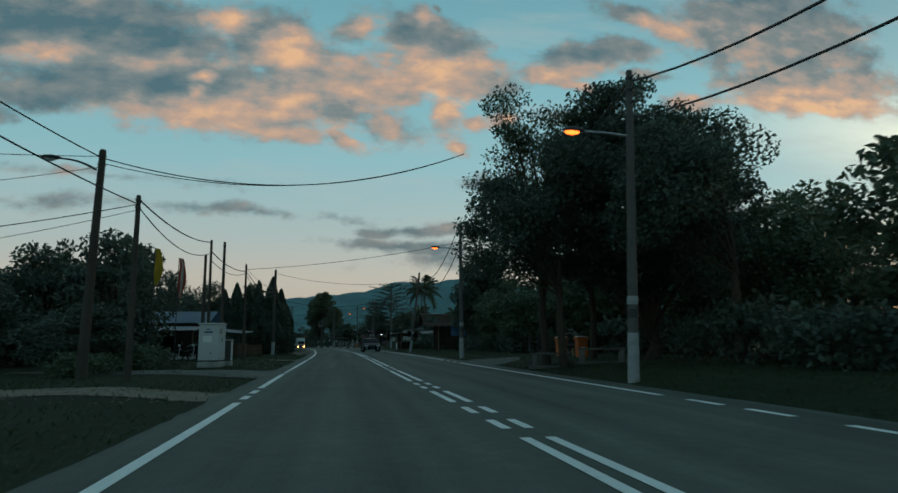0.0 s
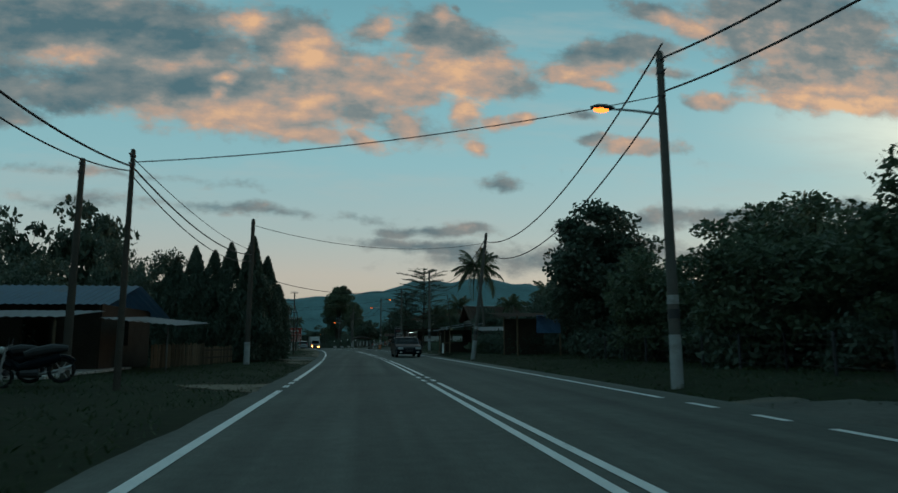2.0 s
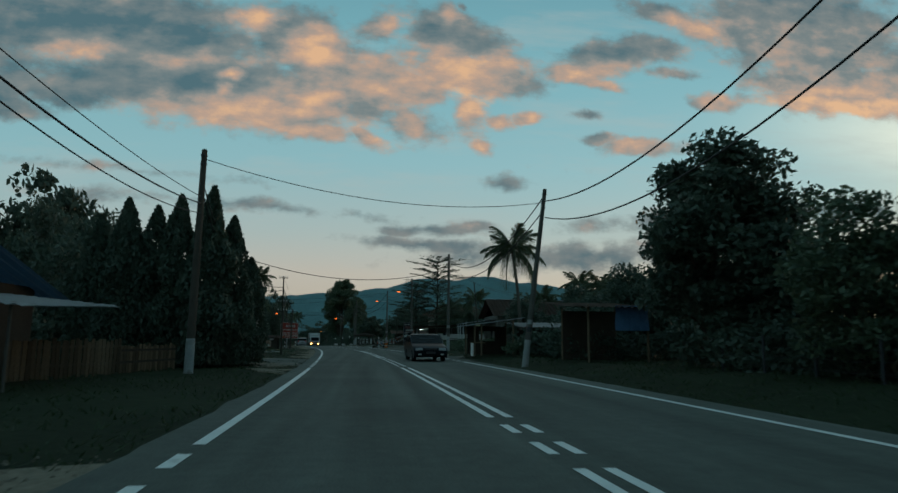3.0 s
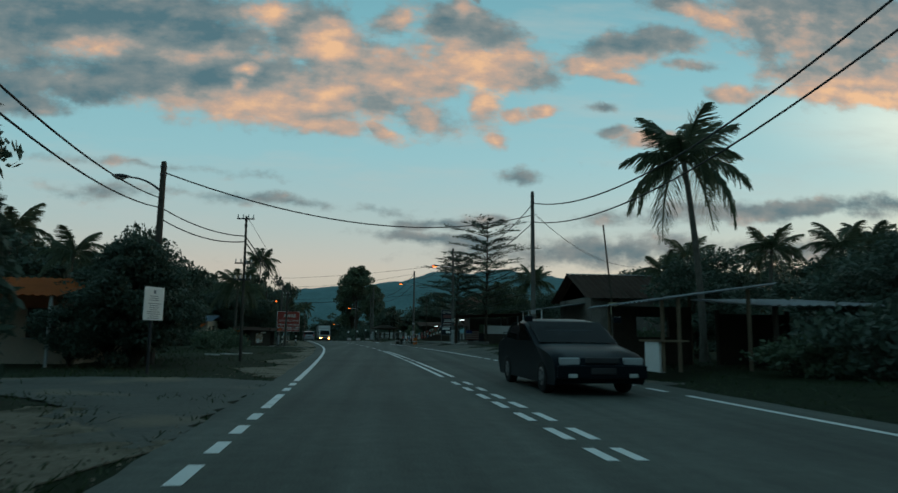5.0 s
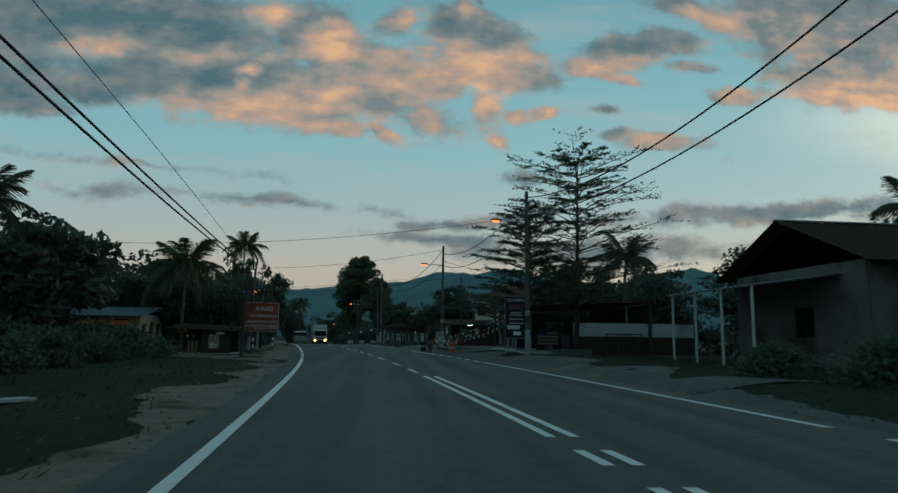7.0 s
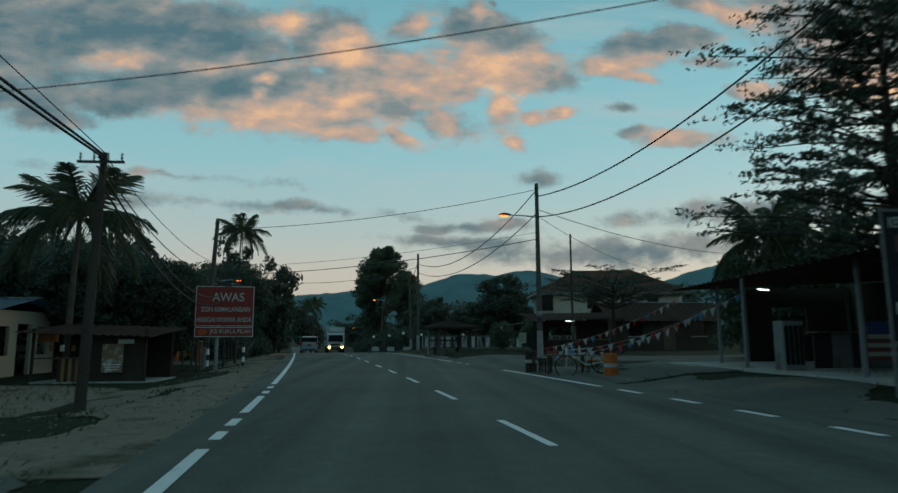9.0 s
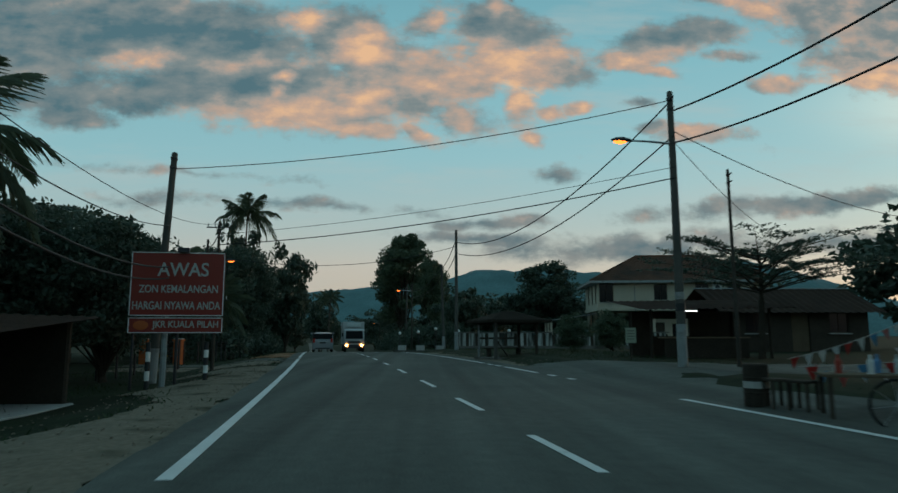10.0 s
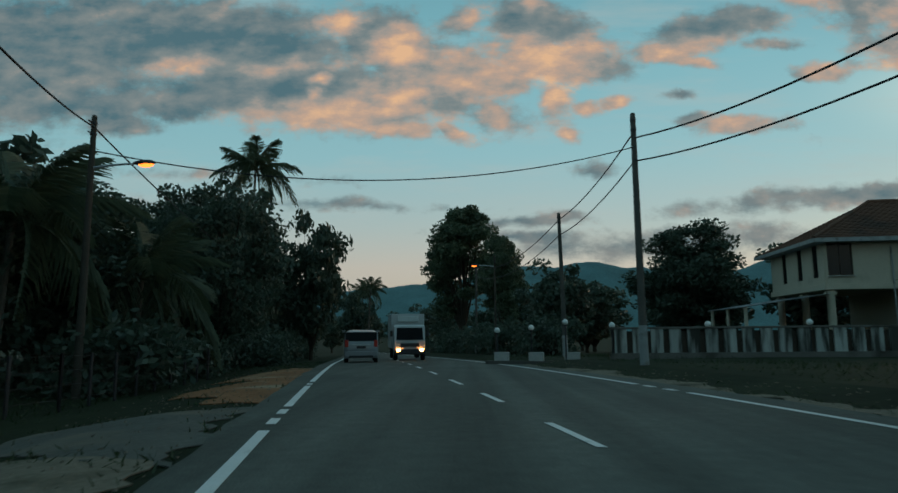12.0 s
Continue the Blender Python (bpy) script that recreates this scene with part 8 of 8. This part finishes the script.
# people carrier ahead in the near lane: its tail faces the camera
car("people_carrier", pose(-11.85, 155.3, fall(155.3), 0, 0, 180 - road_heading),
    [(-2.05, 0.28), (-2.08, 0.75), (-1.75, 0.98), (-0.95, 1.12), (-0.25, 1.58), (0.5, 1.68), (1.6, 1.66), (1.92, 1.58), (2.08, 1.05), (2.1, 0.62), (2.06, 0.28)],
    [((-0.98, 1.12), (-0.3, 1.55)), ((2.07, 1.10), (1.93, 1.54)), [(-0.7, 1.12), (-0.1, 1.52), (0.5, 1.56), (0.5, 1.1)], [(0.6, 1.1), (0.6, 1.56), (1.75, 1.52), (1.85, 1.12)]],
    1.70, [(-1.25, 0.31), (1.3, 0.31)], "silver people carrier driving away on the road", CAR_SILVER, "cars on the road",
    [("tail_lamp", 0.72, 2.07, 1.0, 0.18, 0.06, 0.34, TAIL_RED), ("bumper", 0, 2.1, 0.48, 1.62, 0.1, 0.26, CAR_SILVER), ("number_plate", 0, 2.13, 0.82, 0.46, 0.02, 0.13, PLASTIC), ("bumper_guard", 0, 2.15, 0.36, 1.2, 0.04, 0.1, PLASTIC), ("tailgate_trim", 0, 2.12, 0.94, 0.9, 0.02, 0.05, STEEL)])
# dark saloon coming the other way
car("saloon_car", pose(3.80, 59.5, 0, 0, 0, 3.0),
    [(-2.06, 0.22), (-2.16, 0.34), (-2.17, 0.52), (-2.08, 0.66), (-1.85, 0.75), (-1.4, 0.83), (-1.0, 0.89), (-0.52, 1.15), (-0.12, 1.32), (0.25, 1.385), (0.7, 1.37), (1.05, 1.25), (1.5, 1.0), (1.95, 0.95), (2.1, 0.84), (2.14, 0.5), (2.05, 0.22)],
    [((-0.98, 0.90), (-0.16, 1.31)), ((1.48, 1.01), (1.07, 1.24)), [(-0.72, 0.94), (-0.1, 1.27), (0.3, 1.32), (0.3, 0.94)], [(0.38, 0.94), (0.38, 1.32), (0.75, 1.3), (1.25, 1.0)]],
    1.68, [(-1.3, 0.3), (1.25, 0.3)], "dark saloon car coming along the opposite lane", CAR_DARK, "cars on the road",
    [("headlight", 0.58, -2.10, 0.60, 0.36, 0.10, 0.13, HEADLAMP_GLASS), ("grille", 0, -2.16, 0.62, 0.62, 0.04, 0.10, PLASTIC), ("bumper", 0, -2.16, 0.42, 1.62, 0.1, 0.22, CAR_DARK), ("number_plate", 0, -2.22, 0.44, 0.46, 0.02, 0.11, PLASTIC), ("fog_lamp", 0.55, -2.21, 0.36, 0.16, 0.02, 0.07, GREY_PAINT)])


def box_truck():
    e = thing("box_truck", pose(-9.7, 160.2, fall(160.2), 0, 0, -road_heading), "white box lorry coming with lit headlights", "truck")
    slab(e, "cargo_box", TRUCK_WHITE, 0, 2.6, 1.75, 2.05, 3.9, 2.1, 0.03)
    slab(e, "chassis", DARK_METAL, 0, 1.6, 0.58, 1.0, 5.4, 0.2, 0.01)
    bm = bmesh.new()
    prof = [(-0.95, 0.45), (-1.0, 1.15), (-0.72, 2.0), (-0.4, 2.12), (0.5, 2.12), (0.5, 0.45)]
    L = [bm.verts.new((-0.92, y, z)) for y, z in prof]
    R = [bm.verts.new((0.92, y, z)) for y, z in prof]
    bm.faces.new(L[::-1]); bm.faces.new(R)
    for i in range(6):
        bm.faces.new((L[i], L[(i + 1) % 6], R[(i + 1) % 6], R[i]))
    bmesh.ops.recalc_face_normals(bm, faces=bm.faces[:])
    bmesh.ops.bevel(bm, geom=bm.edges[:], offset=0.04, segments=2, affect="EDGES")
    cab = part("cab", bm, TRUCK_WHITE, e)
    bm = bmesh.new()
    f = bm.faces.new([bm.verts.new(p) for p in ((-0.8, -1.0, 1.22), (0.8, -1.0, 1.22), (0.76, -0.76, 1.94), (-0.76, -0.76, 1.94))])
    bmesh.ops.solidify(bm, geom=[f], thickness=0.02)
    part("windscreen", bm, GLASS, cab, "dark windscreen")
    slab(e, "bumper", PLASTIC, 0, -1.03, 0.5, 1.84, 0.12, 0.26, 0.02)
    slab(e, "grille", PLASTIC, 0, -1.0, 0.92, 1.1, 0.05, 0.2, 0.01)
    for s in (-1, 1):
        slab(e, "headlight", HEADLIGHT, s * 0.68, -1.07, 0.62, 0.24, 0.05, 0.17, 0.02, "lit warm headlight")
        slab(e, "door_mirror", PLASTIC, s * 1.08, -0.8, 1.6, 0.14, 0.08, 0.34, 0.02)
        wheel(e, s * 0.82, -0.35, 0.36, 0.24)
        wheel(e, s * 0.80, 3.3, 0.36, 0.3)
    slab(e, "roof_unit", GREY_PAINT, 0, 0.75, 2.5, 1.3, 0.5, 0.36, 0.04)
    slab(e, "painted_band", SIGN_RED, 0, 0.645, 2.62, 0.7, 0.006, 0.1, 0)


box_truck()


# ---- motorcycle by the porch, water tank, loose stones ----
def motorcycle(x, y, turn):
    z = ground_z(x, y)
    e = thing("motorcycle", pose(x, y, z, 0, 6, turn), "dark small motorcycle parked beside the porch", "motorcycle", "parked motorcycles")
    for wx in (-0.6, 0.6):
        bm = bmesh.new()
        tube(bm, [(wx + 0.25 * math.cos(k * math.tau / 20), 0, 0.29 + 0.25 * math.sin(k * math.tau / 20)) for k in range(21)], [0.045] * 21, 7, False)
        w = part("wheel", bm, RUBBER, e, "black rubber tyre")
        bm = bmesh.new(); tube(bm, [(wx, -0.05, 0.29), (wx, 0.05, 0.29)], [0.07, 0.07], 10); part("hub", bm, STEEL, w)
        for k in range(6):
            bm = bmesh.new(); tube(bm, [(wx, 0, 0.29), (wx + 0.23 * math.cos(k * math.tau / 6), 0, 0.29 + 0.23 * math.sin(k * math.tau / 6))], [0.01, 0.01], 4); part("spoke", bm, STEEL, w)
        bm = bmesh.new()
        tube(bm, [(wx + 0.31 * math.cos(a), 0, 0.29 + 0.31 * math.sin(a)) for a in np.linspace(0.5, 2.6, 9)], [0.06] * 9, 6)
        part("mudguard", bm, CAR_DARK, e)
    bm = bmesh.new(); tube(bm, [(-0.75, 0, 0.78), (-0.45, 0, 0.80), (-0.1, 0, 0.76), (0.1, 0, 0.72)], [0.07, 0.12, 0.12, 0.08], 10); part("seat", bm, PLASTIC, e, "black vinyl seat")
    bm = bmesh.new(); tube(bm, [(-0.6, 0, 0.6), (-0.1, 0, 0.5), (0.25, 0, 0.45), (0.42, 0, 0.85)], [0.1, 0.13, 0.1, 0.09], 10); part("body", bm, CAR_DARK, e)
    bm = bmesh.new(); tube(bm, [(-0.15, 0, 0.28), (0.2, 0, 0.32)], [0.12, 0.1], 10); part("engine", bm, DARK_METAL, e)
    bm = bmesh.new(); tube(bm, [(0.1, -0.12, 0.25), (-0.4, -0.14, 0.26), (-0.85, -0.15, 0.36)], [0.02, 0.035, 0.045], 8); part("exhaust", bm, STEEL, e, "chrome exhaust")
    for s in (-1, 1):
        bm = bmesh.new(); tube(bm, [(0.6, 0.07 * s, 0.29), (0.44, 0.07 * s, 0.92)], [0.022, 0.022], 6); part("fork", bm, STEEL, e)
        bm = bmesh.new(); tube(bm, [(0.38, 0.28 * s, 0.98), (0.34, 0.36 * s, 1.12)], [0.008, 0.008], 5); part("mirror_stalk", bm, DARK_METAL, e)
    bm = bmesh.new(); tube(bm, [(0.36, -0.33, 0.98), (0.44, 0, 0.95), (0.36, 0.33, 0.98)], [0.014] * 3, 6); part("handlebar", bm, DARK_METAL, e)
    bm = bmesh.new(); bmesh.ops.create_uvsphere(bm, u_segments=12, v_segments=8, radius=0.09, matrix=Matrix.Translation((0.53, 0, 0.88)) @ Matrix.Diagonal((0.7, 1, 0.9, 1))); part("headlamp", bm, GREY_PAINT, e)


motorcycle(-6.5, 30.6, 200)
motorcycle(-7.3, 30.9, 190)


def water_tank(x, y, z):
    g = ground_z(x, y)
    e = thing("water_tank", pose(x, y, g), "pale round water tank on a steel tower", "water tank")
    h = z - g
    for a in (-0.8, 0.8):
        for b in (-0.8, 0.8):
            post(e, "leg", DARK_METAL, a, b, h - 1.0, 0.06)
    for zz in (h * 0.4, h * 0.75):
        for b in (-0.8, 0.8):
            slab(e, "brace", DARK_METAL, 0, b, zz, 1.6, 0.05, 0.06, 0.004)
    slab(e, "platform", DARK_METAL, 0, 0, h - 1.0, 2.0, 2.0, 0.08, 0.006)
    bm = bmesh.new()
    ks = [(0, 0.8), (0.05, 0.85), (0.9, 0.85), (1.0, 0.8), (1.25, 0.3), (1.35, 0.28)]
    tube(bm, [(0, 0, h - 0.95 + a) for a, _ in ks], [b for _, b in ks], 16)
    part("tank", bm, GREY_PAINT, e, "pale blue-grey tank shell")


water_tank(38.5, 232.0, 9.4)


def loose_stones():
    """Pebbles strewn over the sandy shoulders."""
    rng = np.random.default_rng(91)
    quads = []
    for y0, y1, reach, side, n in ((62, 92, 1.7, -1, 500), (94, 123, 3.2, -1, 1000), (123, 146, 3.0, -1, 600), (122, 150, 1.2, 1, 500), (4, 7, 5.0, -1, 250), (29, 32, 1.6, -1, 150), (50, 54, 3, -1, 300)):
        for y, k in zip(rng.uniform(y0, y1, n), rng.uniform(0, 1, n)):
            x = road_edge(side, y) + side * (0.05 + reach * k ** 1.3)
            r = rng.uniform(0.008, 0.026)
            c = np.array([x, y, ground_z(x, y) + 0.02])
            a = rng.uniform(0, math.tau)
            u = np.array([math.cos(a), math.sin(a), 0]) * r
            v = np.array([-math.sin(a), math.cos(a), 0]) * r * rng.uniform(0.6, 1.0)
            t = np.array([0, 0, r * 0.8])
            for p, q in ((u, v), (v, -u), (-u, -v), (-v, u)):
                quads.append([c + p, c + q, c + q * 0.4 + t, c + p * 0.4 + t])
            quads.append([c + u * 0.4 + t, c + v * 0.4 + t, c - u * 0.4 + t, c - v * 0.4 + t])
    o = new("loose_stones", quads_mesh("loose_stones", np.array(quads), STONE))
    tagged(o, "small loose stones strewn over the shoulders", "stones", kind="stuff")


STONE = leaf_mat("pebbles", (0.10, 0.085, 0.065), (0.30, 0.25, 0.19))
loose_stones()
